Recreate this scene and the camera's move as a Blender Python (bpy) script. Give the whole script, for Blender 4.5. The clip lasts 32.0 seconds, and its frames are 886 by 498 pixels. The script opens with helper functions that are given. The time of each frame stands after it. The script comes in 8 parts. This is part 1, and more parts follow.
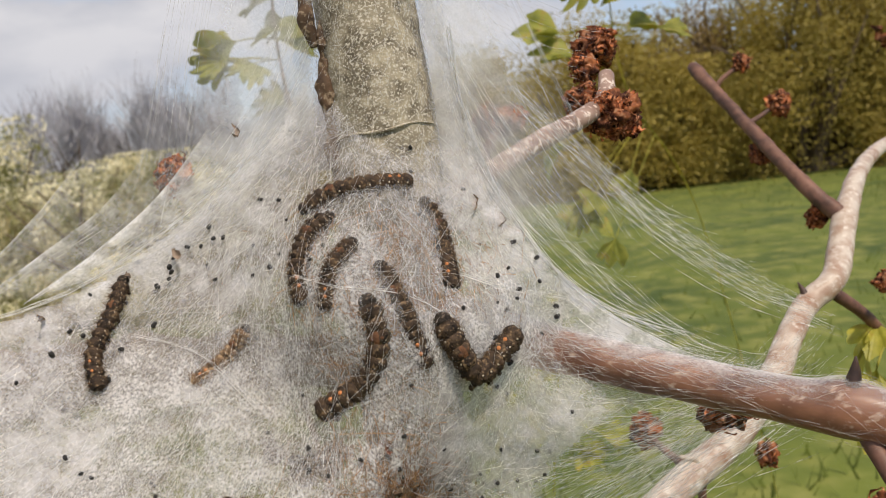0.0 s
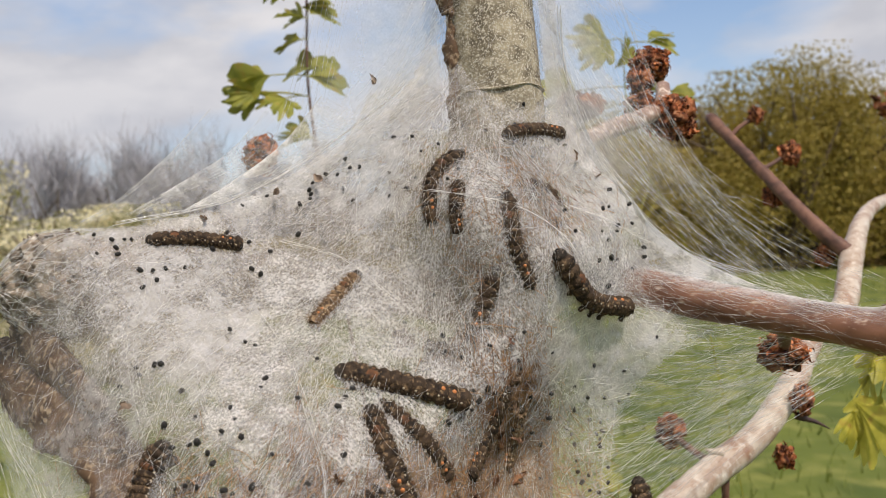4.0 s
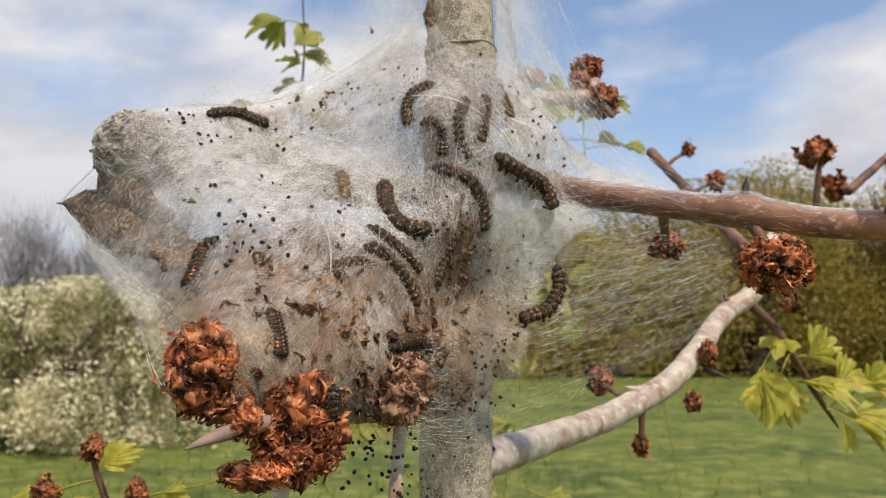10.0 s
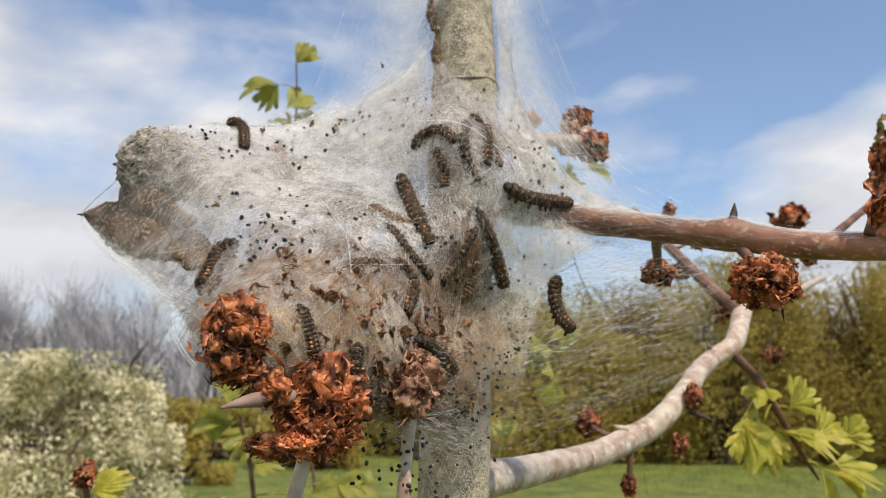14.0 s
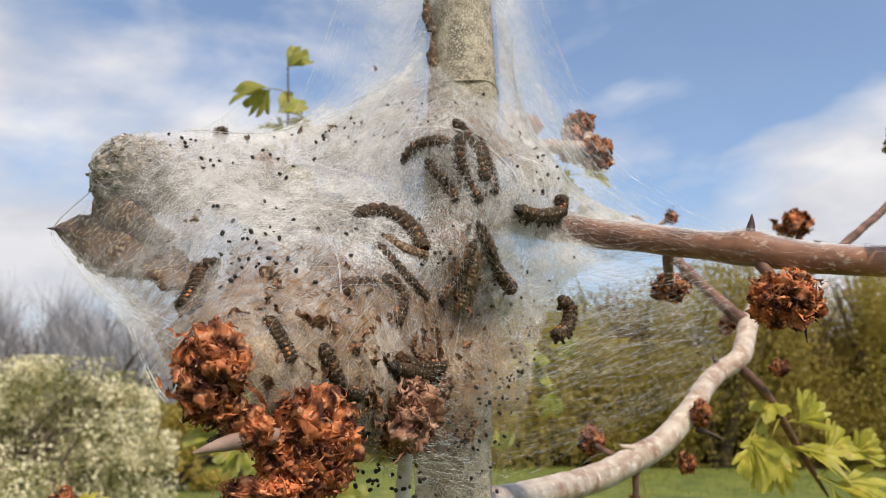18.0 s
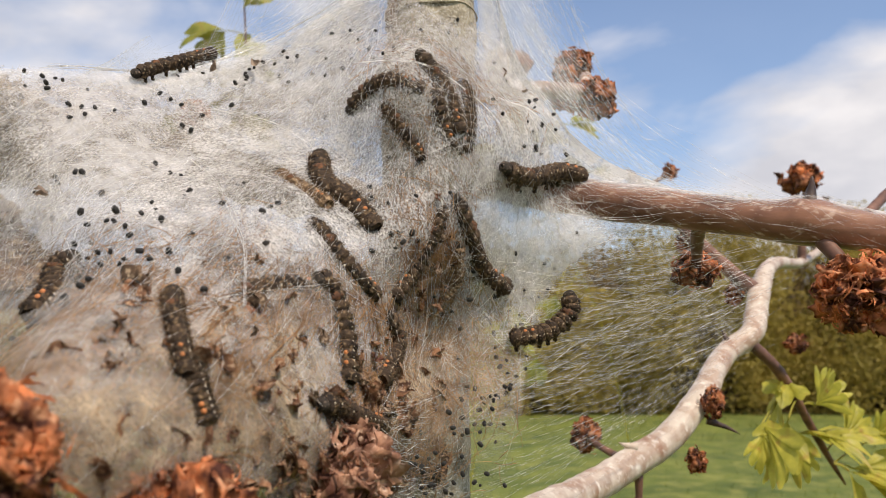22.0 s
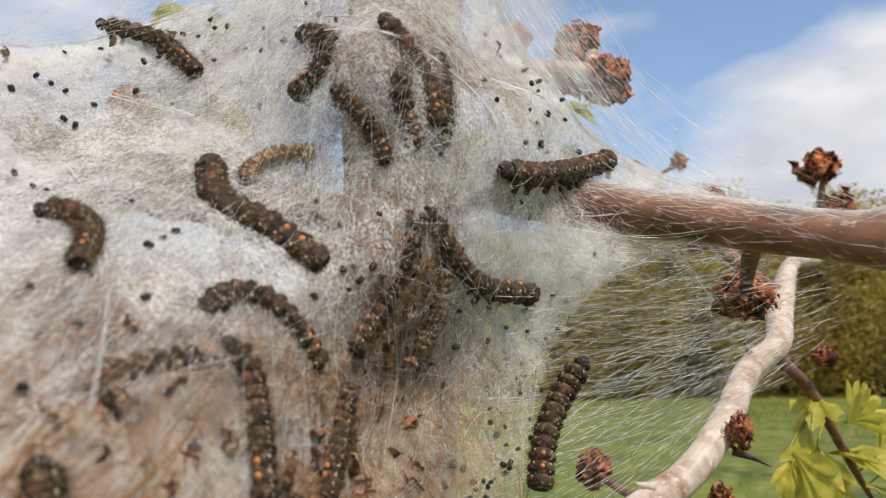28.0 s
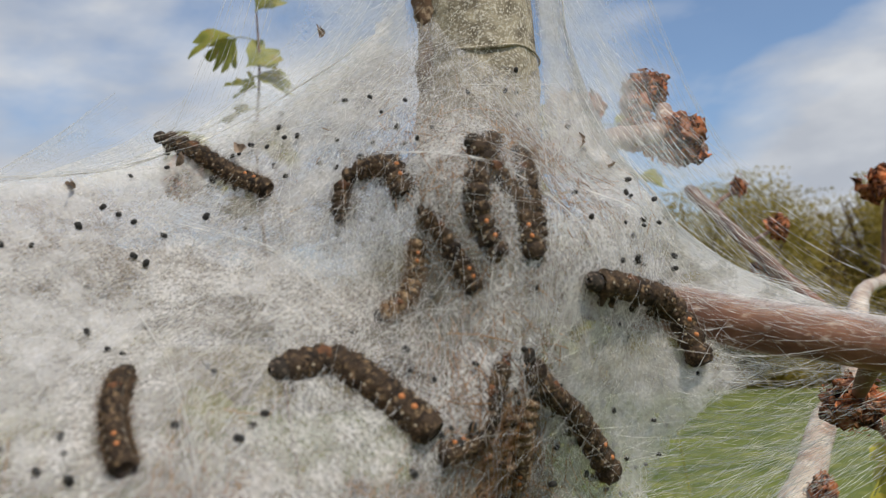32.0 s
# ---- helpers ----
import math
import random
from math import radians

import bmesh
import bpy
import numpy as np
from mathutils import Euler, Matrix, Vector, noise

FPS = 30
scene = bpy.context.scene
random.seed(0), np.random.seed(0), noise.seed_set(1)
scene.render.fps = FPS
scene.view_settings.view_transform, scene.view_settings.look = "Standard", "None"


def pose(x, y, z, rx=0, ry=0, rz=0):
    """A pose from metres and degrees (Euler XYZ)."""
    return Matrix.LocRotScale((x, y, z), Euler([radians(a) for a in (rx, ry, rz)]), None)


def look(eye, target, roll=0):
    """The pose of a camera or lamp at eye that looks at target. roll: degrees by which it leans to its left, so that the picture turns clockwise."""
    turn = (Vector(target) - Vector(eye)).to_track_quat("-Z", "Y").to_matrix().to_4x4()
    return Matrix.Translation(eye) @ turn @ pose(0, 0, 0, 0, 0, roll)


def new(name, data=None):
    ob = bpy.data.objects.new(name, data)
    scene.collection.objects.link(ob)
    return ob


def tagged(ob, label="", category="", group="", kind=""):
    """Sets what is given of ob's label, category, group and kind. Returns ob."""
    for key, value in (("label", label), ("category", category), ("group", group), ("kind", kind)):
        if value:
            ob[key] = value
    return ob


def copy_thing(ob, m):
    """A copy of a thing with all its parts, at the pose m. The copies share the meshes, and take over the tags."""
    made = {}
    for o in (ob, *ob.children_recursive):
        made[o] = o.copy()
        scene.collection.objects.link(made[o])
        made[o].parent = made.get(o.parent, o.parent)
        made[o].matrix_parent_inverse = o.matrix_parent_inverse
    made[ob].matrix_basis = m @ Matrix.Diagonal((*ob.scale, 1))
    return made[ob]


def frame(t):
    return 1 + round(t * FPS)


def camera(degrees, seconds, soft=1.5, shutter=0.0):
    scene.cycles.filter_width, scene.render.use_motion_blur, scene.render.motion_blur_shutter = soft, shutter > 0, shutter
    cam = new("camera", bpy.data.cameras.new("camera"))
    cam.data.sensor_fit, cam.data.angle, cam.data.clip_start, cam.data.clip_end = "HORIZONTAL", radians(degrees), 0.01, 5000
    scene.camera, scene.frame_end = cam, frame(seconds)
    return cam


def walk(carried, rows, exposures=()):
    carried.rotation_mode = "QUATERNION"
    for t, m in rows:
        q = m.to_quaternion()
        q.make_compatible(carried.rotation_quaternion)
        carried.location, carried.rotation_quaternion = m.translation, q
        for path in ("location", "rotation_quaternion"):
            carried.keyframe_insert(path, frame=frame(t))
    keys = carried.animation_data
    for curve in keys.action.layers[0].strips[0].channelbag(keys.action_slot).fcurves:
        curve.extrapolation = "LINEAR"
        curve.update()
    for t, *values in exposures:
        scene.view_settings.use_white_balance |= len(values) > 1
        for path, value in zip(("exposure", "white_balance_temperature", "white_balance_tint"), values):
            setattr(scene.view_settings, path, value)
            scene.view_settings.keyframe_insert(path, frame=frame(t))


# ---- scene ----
cam = camera(55.3, 32.0, soft=0.8)
PATH = [
    (0, (0.02058, 0.02367, 1.31929), (-0.0233, 2.0119, 1.1068), -6.77),
    (0.5, (0.01949, 0.01625, 1.31461), (-0.0117, 2.0071, 1.1260), -6.28),
    (1, (0.01229, 0.00535, 1.31155), (-0.0152, 1.9988, 1.1526), -5.86),
    (1.5, (0.00608, 0.00902, 1.30838), (-0.0180, 2.0040, 1.1689), -5.67),
    (2, (0.00389, 0.00941, 1.30744), (-0.0135, 2.0046, 1.1705), -5.35),
    (2.5, (0.00358, 0.01103, 1.30356), (-0.0006, 2.0076, 1.1871), -4.95),
    (3, (0.00313, 0.00814, 1.29885), (0.0074, 2.0062, 1.2107), -4.44),
    (3.5, (-0.00436, 0.00313, 1.29827), (0.0128, 2.0020, 1.2344), -3.71),
    (5.5, (-0.01002, -0.01147, 1.28088), (0.0397, 1.9877, 1.3088), -1.28),
    (6, (-0.00686, -0.02185, 1.27595), (0.0410, 1.9770, 1.3225), -1.26),
    (6.5, (-0.00974, -0.02364, 1.26887), (0.0427, 1.9746, 1.3340), -1.31),
    (7, (-0.01210, -0.02524, 1.26393), (0.0544, 1.9719, 1.3474), -1.24),
    (7.5, (-0.01031, -0.02866, 1.26713), (0.0605, 1.9672, 1.3738), -1.24),
    (8, (-0.00855, -0.02728, 1.26397), (0.0664, 1.9678, 1.3826), -1.19),
    (8.5, (-0.01254, -0.02754, 1.25930), (0.0671, 1.9663, 1.3939), -1.02),
    (9, (-0.01511, -0.03383, 1.25693), (0.0708, 1.9588, 1.4051), -0.63),
    (9.5, (-0.01597, -0.04363, 1.24761), (0.0752, 1.9479, 1.4071), -0.29),
    (10, (-0.00933, -0.05744, 1.24505), (0.0909, 1.9322, 1.4217), -0.17),
    (10.5, (-0.00671, -0.06648, 1.24033), (0.1008, 1.9204, 1.4420), -0.09),
    (11, (-0.01454, -0.07258, 1.23497), (0.0977, 1.9106, 1.4682), 0.11),
    (11.5, (-0.01575, -0.07810, 1.23309), (0.1062, 1.8994, 1.5062), 0.41),
    (12, (-0.01506, -0.07507, 1.22852), (0.1174, 1.8969, 1.5344), 0.44),
    (12.5, (-0.01736, -0.07782, 1.22701), (0.1220, 1.8892, 1.5608), 0.58),
    (13, (-0.01972, -0.08417, 1.22940), (0.1235, 1.8792, 1.5822), 0.64),
    (13.5, (-0.01760, -0.07324, 1.22698), (0.1304, 1.8884, 1.5878), 0.68),
    (15.5, (-0.01978, -0.05879, 1.22676), (0.1688, 1.8935, 1.6179), 0.93),
    (16, (-0.01822, -0.06527, 1.22870), (0.1738, 1.8850, 1.6280), 0.83),
    (16.5, (-0.01696, -0.05683, 1.23006), (0.1748, 1.8935, 1.6292), 0.78),
    (17, (-0.01950, -0.05171, 1.22854), (0.1722, 1.8990, 1.6259), 0.87),
    (17.5, (-0.01647, -0.05126, 1.23011), (0.1748, 1.8998, 1.6263), 0.81),
    (18, (-0.01767, -0.05046, 1.23241), (0.1529, 1.9064, 1.6089), 0.53),
    (18.5, (-0.01923, -0.04342, 1.23499), (0.1308, 1.9183, 1.5946), 0.39),
    (19, (-0.01757, -0.03680, 1.23789), (0.1192, 1.9283, 1.5837), 0.30),
    (19.5, (-0.01764, -0.03388, 1.24072), (0.1098, 1.9345, 1.5710), 0.17),
    (20, (-0.01612, -0.02033, 1.24025), (0.1139, 1.9494, 1.5613), 0.27),
    (20.5, (-0.01654, -0.01576, 1.24191), (0.1268, 1.9556, 1.5473), 0.42),
    (21, (-0.01143, -0.00727, 1.24399), (0.1665, 1.9627, 1.5397), 0.30),
    (21.5, (-0.00663, 0.00161, 1.24434), (0.1926, 1.9710, 1.5303), 0.21),
    (22, (-0.00981, 0.00064, 1.24717), (0.2121, 1.9709, 1.5096), -0.10),
    (22.5, (-0.00853, 0.00061, 1.25290), (0.2200, 1.9730, 1.4926), -0.10),
    (23, (-0.00695, 0.00517, 1.25409), (0.2269, 1.9796, 1.4705), -0.30),
    (23.5, (-0.00737, 0.00956, 1.25514), (0.2255, 1.9853, 1.4609), -0.30),
    (24, (-0.00525, 0.01369, 1.25611), (0.2292, 1.9893, 1.4609), -0.38),
    (24.5, (-0.00495, 0.02282, 1.25770), (0.2283, 1.9993, 1.4555), -0.25),
    (25, (-0.00518, 0.03208, 1.25602), (0.2272, 2.0088, 1.4526), -0.27),
    (25.5, (-0.00318, 0.03394, 1.25738), (0.2239, 2.0111, 1.4559), -0.19),
    (27.5, (-0.00368, 0.04169, 1.25499), (0.2276, 2.0189, 1.4475), -0.41),
    (28, (-0.00303, 0.03948, 1.25901), (0.2376, 2.0116, 1.4889), -0.69),
    (28.5, (-0.00595, 0.03274, 1.26450), (0.2163, 1.9993, 1.5529), -0.97),
    (29, (-0.00589, 0.03382, 1.26539), (0.2069, 2.0003, 1.5615), -1.16),
    (29.5, (-0.00726, 0.03168, 1.26689), (0.2017, 1.9968, 1.5748), -1.36),
    (30, (-0.00871, 0.03666, 1.27009), (0.1746, 2.0053, 1.5715), -1.25),
    (30.5, (-0.00695, 0.03679, 1.27019), (0.1810, 2.0044, 1.5757), -1.35),
    (31, (-0.00658, 0.03910, 1.27309), (0.1780, 2.0106, 1.5544), -1.92),
    (31.5, (-0.00958, 0.04227, 1.27674), (0.1493, 2.0217, 1.5143), -1.61),
    (32, (-0.00933, 0.04664, 1.27859), (0.1448, 2.0285, 1.4983), -1.68),
]
walk(cam, [(t, look(eye, target, roll)) for t, eye, target, roll in PATH],
     [(0.0, -0.30, 6700, 13), (6.0, -0.30, 6700, 13), (13.0, -0.12, 6600, 11), (16.0, -0.12, 6600, 10), (21.0, -0.08, 6800, 14), (25.0, -0.16, 6700, 13), (28.0, -0.14, 6550, 11), (29.0, -0.33, 6450, 10), (30.0, -0.40, 6350, 9), (32.0, -0.50, 6350, 9)])
cam.data.dof.use_dof = True
cam.data.dof.focus_distance = 0.162
cam.data.dof.aperture_fstop = 44.0

# ---- sky and sun ----
SUN_AZ, SUN_EL = 148.0, 56.0    # degrees clockwise from the y axis, and above the horizon
world = bpy.data.worlds.new("sky")
scene.world = world
world.use_nodes = True
wn, wl = world.node_tree.nodes, world.node_tree.links
wn.clear()
w_out, w_bg = wn.new("ShaderNodeOutputWorld"), wn.new("ShaderNodeBackground")
w_sky = wn.new("ShaderNodeTexSky")
w_sky.sky_type, w_sky.sun_disc = "NISHITA", False
w_sky.sun_elevation, w_sky.sun_rotation = radians(SUN_EL), radians(SUN_AZ)
w_sky.air_density, w_sky.dust_density, w_sky.ozone_density = 1.0, 0.4, 2.6
w_co, w_map = wn.new("ShaderNodeTexCoord"), wn.new("ShaderNodeMapping")
w_map.inputs["Scale"].default_value = (1.0, 1.0, 2.3)
w_map.inputs["Location"].default_value = (0.35, 0.2, 0.0)
w_noise = wn.new("ShaderNodeTexNoise")
w_noise.inputs["Scale"].default_value = 3.4
w_noise.inputs["Detail"].default_value = 7.0
w_noise.inputs["Roughness"].default_value = 0.52
w_noise.inputs["Distortion"].default_value = 0.25
w_ramp = wn.new("ShaderNodeValToRGB")
w_ramp.color_ramp.elements[0].position, w_ramp.color_ramp.elements[1].position = 0.40, 0.62
w_ramp.color_ramp.elements[0].color = (0.05, 0.05, 0.05, 1)
w_sep, w_west = wn.new("ShaderNodeSeparateXYZ"), wn.new("ShaderNodeMath")
w_west.operation = "MULTIPLY_ADD"    # more cloud towards the west
w_west.inputs[1].default_value = -0.24
w_mix = wn.new("ShaderNodeMixRGB")
w_puff, w_tone = wn.new("ShaderNodeTexNoise"), wn.new("ShaderNodeValToRGB")    # lit and shaded billows
w_puff.inputs["Scale"].default_value, w_puff.inputs["Detail"].default_value = 7.0, 6.0
w_tone.color_ramp.elements[0].position, w_tone.color_ramp.elements[1].position = 0.36, 0.62
w_tone.color_ramp.elements[0].color, w_tone.color_ramp.elements[1].color = (3.9, 4.05, 4.4, 1), (5.3, 5.35, 5.5, 1)
wl.new(w_co.outputs["Generated"], w_map.inputs["Vector"])
wl.new(w_map.outputs["Vector"], w_noise.inputs["Vector"])
wl.new(w_co.outputs["Generated"], w_sep.inputs[0])
wl.new(w_sep.outputs[0], w_west.inputs[0])
wl.new(w_noise.outputs["Fac"], w_west.inputs[2])
w_dot, w_near, w_sum = wn.new("ShaderNodeVectorMath"), wn.new("ShaderNodeMapRange"), wn.new("ShaderNodeMath")
w_dot.operation, w_sum.operation = "DOT_PRODUCT", "ADD"
w_dot.inputs[1].default_value = Vector((0.545, 0.812, 0.205)).normalized()    # a bank of cumulus low in the east
w_near.inputs["From Min"].default_value, w_near.inputs["From Max"].default_value = 0.982, 0.9995
w_near.inputs["To Max"].default_value = 0.28
wl.new(w_co.outputs["Generated"], w_dot.inputs[0]), wl.new(w_dot.outputs["Value"], w_near.inputs["Value"])
wl.new(w_near.outputs["Result"], w_sum.inputs[0]), wl.new(w_west.outputs[0], w_sum.inputs[1])
wl.new(w_sum.outputs[0], w_ramp.inputs["Fac"])
wl.new(w_ramp.outputs["Color"], w_mix.inputs[0])
wl.new(w_map.outputs["Vector"], w_puff.inputs["Vector"]), wl.new(w_puff.outputs["Fac"], w_tone.inputs["Fac"]), wl.new(w_tone.outputs["Color"], w_mix.inputs[2])
wl.new(w_sky.outputs["Color"], w_mix.inputs[1])
w_low, w_haze = wn.new("ShaderNodeMapRange"), wn.new("ShaderNodeMixRGB")    # blue-grey haze towards the horizon
w_low.inputs["From Min"].default_value, w_low.inputs["From Max"].default_value = 0.0, 0.26
w_low.inputs["To Min"].default_value, w_low.inputs["To Max"].default_value = 0.62, 0.0
w_haze.inputs[2].default_value = (2.75, 3.1, 3.75, 1)
wl.new(w_sep.outputs[2], w_low.inputs["Value"]), wl.new(w_low.outputs["Result"], w_haze.inputs[0])
wl.new(w_mix.outputs["Color"], w_haze.inputs[1]), wl.new(w_haze.outputs["Color"], w_bg.inputs["Color"])
wl.new(w_bg.outputs["Background"], w_out.inputs["Surface"])
w_bg.inputs["Strength"].default_value = 0.178

sun = new("sun", bpy.data.lights.new("sun", "SUN"))
sun.data.energy, sun.data.angle, sun.data.color = 4.7, radians(0.6), (1.0, 0.90, 0.74)
sun_way = Vector((math.sin(radians(SUN_AZ)) * math.cos(radians(SUN_EL)), math.cos(radians(SUN_AZ)) * math.cos(radians(SUN_EL)), math.sin(radians(SUN_EL))))
sun.matrix_world = look(sun_way * 20, (0, 0, 0))

# ---- materials ----
def material(name, base, dark, scale, rough=0.6, bump=0.3, detail=6.0, lo=0.35, hi=0.65, stretch=(1, 1, 1), fine=None, fine_scale=0.0,
             fine_lo=0.55, fine_hi=0.62, spec=0.35, trans=0.0, jitter=0.0, bump_dist=0.0003, apart=False):
    """A surface of two tones of noise, a finer third tone in flecks, relief, and, for leaves, light that comes through."""
    m = bpy.data.materials.new(name)
    m.use_nodes = True
    n, l = m.node_tree.nodes, m.node_tree.links
    b, out = n["Principled BSDF"], n["Material Output"]
    co, mp = n.new("ShaderNodeTexCoord"), n.new("ShaderNodeMapping")
    mp.inputs["Scale"].default_value = stretch
    l.new(co.outputs["Object"], mp.inputs["Vector"])
    if apart:    # pieces that share a mesh get marks of their own
        who, off = n.new("ShaderNodeObjectInfo"), n.new("ShaderNodeVectorMath")
        off.operation = "ADD"
        l.new(co.outputs["Object"], off.inputs[0]), l.new(who.outputs["Random"], off.inputs[1]), l.new(off.outputs[0], mp.inputs["Vector"])

    def noise_ramp(sc, a, z, det):
        t, r = n.new("ShaderNodeTexNoise"), n.new("ShaderNodeValToRGB")
        t.inputs["Scale"].default_value, t.inputs["Detail"].default_value = sc, det
        r.color_ramp.elements[0].position, r.color_ramp.elements[1].position = a, z
        l.new(mp.outputs["Vector"], t.inputs["Vector"])
        l.new(t.outputs["Fac"], r.inputs["Fac"])
        return t, r
    t1, r1 = noise_ramp(scale, lo, hi, detail)
    r1.color_ramp.elements[0].color, r1.color_ramp.elements[1].color = (*dark, 1), (*base, 1)
    colour = r1.outputs["Color"]
    if fine:
        t2, r2 = noise_ramp(fine_scale, fine_lo, fine_hi, 3.0)
        mix = n.new("ShaderNodeMixRGB")
        l.new(r2.outputs["Color"], mix.inputs[0])
        l.new(colour, mix.inputs[1])
        mix.inputs[2].default_value = (*fine, 1)
        colour = mix.outputs["Color"]
    if jitter:
        info, hsv = n.new("ShaderNodeObjectInfo"), n.new("ShaderNodeHueSaturation")
        isl, add = n.new("ShaderNodeNewGeometry"), n.new("ShaderNodeMath")
        add.operation = "ADD"
        l.new(info.outputs["Random"], add.inputs[0])
        l.new(isl.outputs["Random Per Island"], add.inputs[1])
        vm = n.new("ShaderNodeMapRange")
        vm.inputs["From Max"].default_value = 2.0
        vm.inputs["To Min"].default_value, vm.inputs["To Max"].default_value = 1 - jitter, 1 + jitter
        l.new(add.outputs[0], vm.inputs["Value"])
        l.new(vm.outputs["Result"], hsv.inputs["Value"])
        l.new(colour, hsv.inputs["Color"])
        colour = hsv.outputs["Color"]
    l.new(colour, b.inputs["Base Color"])
    b.inputs["Roughness"].default_value, b.inputs["Specular IOR Level"].default_value = rough, spec
    if bump:
        t3 = n.new("ShaderNodeTexNoise")
        t3.inputs["Scale"].default_value, t3.inputs["Detail"].default_value = scale * 2.7, 5.0
        l.new(mp.outputs["Vector"], t3.inputs["Vector"])
        bp = n.new("ShaderNodeBump")
        bp.inputs["Strength"].default_value, bp.inputs["Distance"].default_value = bump, bump_dist
        l.new(t3.outputs["Fac"], bp.inputs["Height"])
        l.new(bp.outputs["Normal"], b.inputs["Normal"])
    if trans:
        tr, mx = n.new("ShaderNodeBsdfTranslucent"), n.new("ShaderNodeMixShader")
        l.new(colour, tr.inputs["Color"])
        mx.inputs[0].default_value = trans
        l.new(b.outputs[0], mx.inputs[1])
        l.new(tr.outputs[0], mx.inputs[2])
        l.new(mx.outputs[0], out.inputs["Surface"])
    return m


M_STEM = material("grey_green_bark", (0.40, 0.345, 0.245), (0.14, 0.115, 0.08), 330, rough=0.8, bump=1.0, fine=(0.52, 0.475, 0.39), fine_scale=2300, fine_lo=0.52, fine_hi=0.60)
M_BRANCH = material("red_brown_bark", (0.35, 0.165, 0.098), (0.07, 0.028, 0.019), 120, rough=0.38, bump=0.5, fine=(0.50, 0.37, 0.29), fine_scale=900, fine_lo=0.58, fine_hi=0.74, stretch=(0.35, 1, 1), lo=0.30, hi=0.62)
M_PALE = material("pale_bark", (0.55, 0.47, 0.39), (0.30, 0.175, 0.115), 130, rough=0.45, bump=0.5, fine=(0.72, 0.66, 0.58), fine_scale=420, fine_lo=0.55, fine_hi=0.78, lo=0.32, hi=0.6)
M_TWIG = material("dark_twig_bark", (0.22, 0.11, 0.075), (0.08, 0.04, 0.03), 160, rough=0.55, bump=0.4)
M_PINK = material("pinkish_bark", (0.36, 0.25, 0.20), (0.19, 0.11, 0.08), 150, rough=0.55, bump=0.4, fine=(0.66, 0.55, 0.47), fine_scale=700)
M_SPUR = material("silky_pinkish_wood", (0.36, 0.255, 0.21), (0.18, 0.11, 0.085), 260, rough=0.7, bump=0.5, lo=0.3, hi=0.7)
M_THORN = material("dark_thorn", (0.10, 0.055, 0.04), (0.03, 0.02, 0.02), 300, rough=0.5, bump=0.2)
M_DEAD = material("rusty_dead_leaf", (0.70, 0.235, 0.088), (0.075, 0.021, 0.011), 340, rough=0.7, bump=0.9, trans=0.3, jitter=0.5, lo=0.4, hi=0.62, fine=(0.72, 0.38, 0.21), fine_scale=700, fine_lo=0.55, fine_hi=0.7)
M_BROWN = material("old_brown_leaf", (0.16, 0.095, 0.055), (0.045, 0.028, 0.018), 300, rough=0.8, bump=0.8, trans=0.2, jitter=0.4, fine=(0.36, 0.27, 0.18), fine_scale=900, fine_lo=0.52, fine_hi=0.66)
M_RUDDY = material("ruddy_dried_leaf", (0.34, 0.165, 0.085), (0.085, 0.042, 0.026), 320, rough=0.8, bump=0.9, trans=0.3, jitter=0.45, fine=(0.50, 0.34, 0.22), fine_scale=900, fine_lo=0.52, fine_hi=0.66)
M_OLIVE = material("olive_brown_leaf", (0.34, 0.235, 0.085), (0.11, 0.07, 0.03), 260, rough=0.75, bump=0.8, trans=0.3, jitter=0.3, fine=(0.42, 0.34, 0.14), fine_scale=600)
M_KNOB = material("brown_wrapped_knob", (0.34, 0.275, 0.21), (0.11, 0.08, 0.055), 420, rough=0.85, bump=1.0, fine=(0.60, 0.56, 0.50), fine_scale=800, fine_lo=0.56, fine_hi=0.66)
M_NETTED = material("netted_pinkish_leaf", (0.50, 0.27, 0.17), (0.13, 0.05, 0.03), 340, rough=0.7, bump=0.9, trans=0.3, jitter=0.4, lo=0.38, hi=0.62, fine=(0.72, 0.50, 0.36), fine_scale=800, fine_lo=0.56, fine_hi=0.7)
M_STUB = material("weathered_grey_wood", (0.44, 0.35, 0.275), (0.20, 0.135, 0.095), 260, rough=0.85, bump=1.0, fine=(0.55, 0.50, 0.43), fine_scale=900)
M_LEAF = material("young_green_leaf", (0.60, 0.54, 0.09), (0.36, 0.35, 0.05), 120, rough=0.45, bump=0.5, trans=0.5, jitter=0.2, fine=(0.46, 0.30, 0.07), fine_scale=140, fine_lo=0.6, fine_hi=0.75)
M_FARLEAF = material("dull_green_leaf", (0.40, 0.39, 0.075), (0.20, 0.22, 0.04), 90, rough=0.5, bump=0.4, trans=0.45, jitter=0.25, fine=(0.36, 0.22, 0.06), fine_scale=90, fine_lo=0.58, fine_hi=0.74)
M_FRASS = material("black_frass", (0.03, 0.028, 0.026), (0.012, 0.011, 0.011), 2500, rough=0.7, bump=0.6)
M_BODY = material("dark_caterpillar_skin", (0.072, 0.045, 0.026), (0.012, 0.008, 0.006), 520, rough=0.75, bump=1.0, fine=(0.22, 0.145, 0.08), fine_scale=1500, fine_lo=0.54, fine_hi=0.70, spec=0.25, apart=True, lo=0.36, hi=0.66)
M_RUST = material("rusty_hair_patch", (0.20, 0.085, 0.035), (0.07, 0.03, 0.014), 900, rough=0.8, bump=0.6)
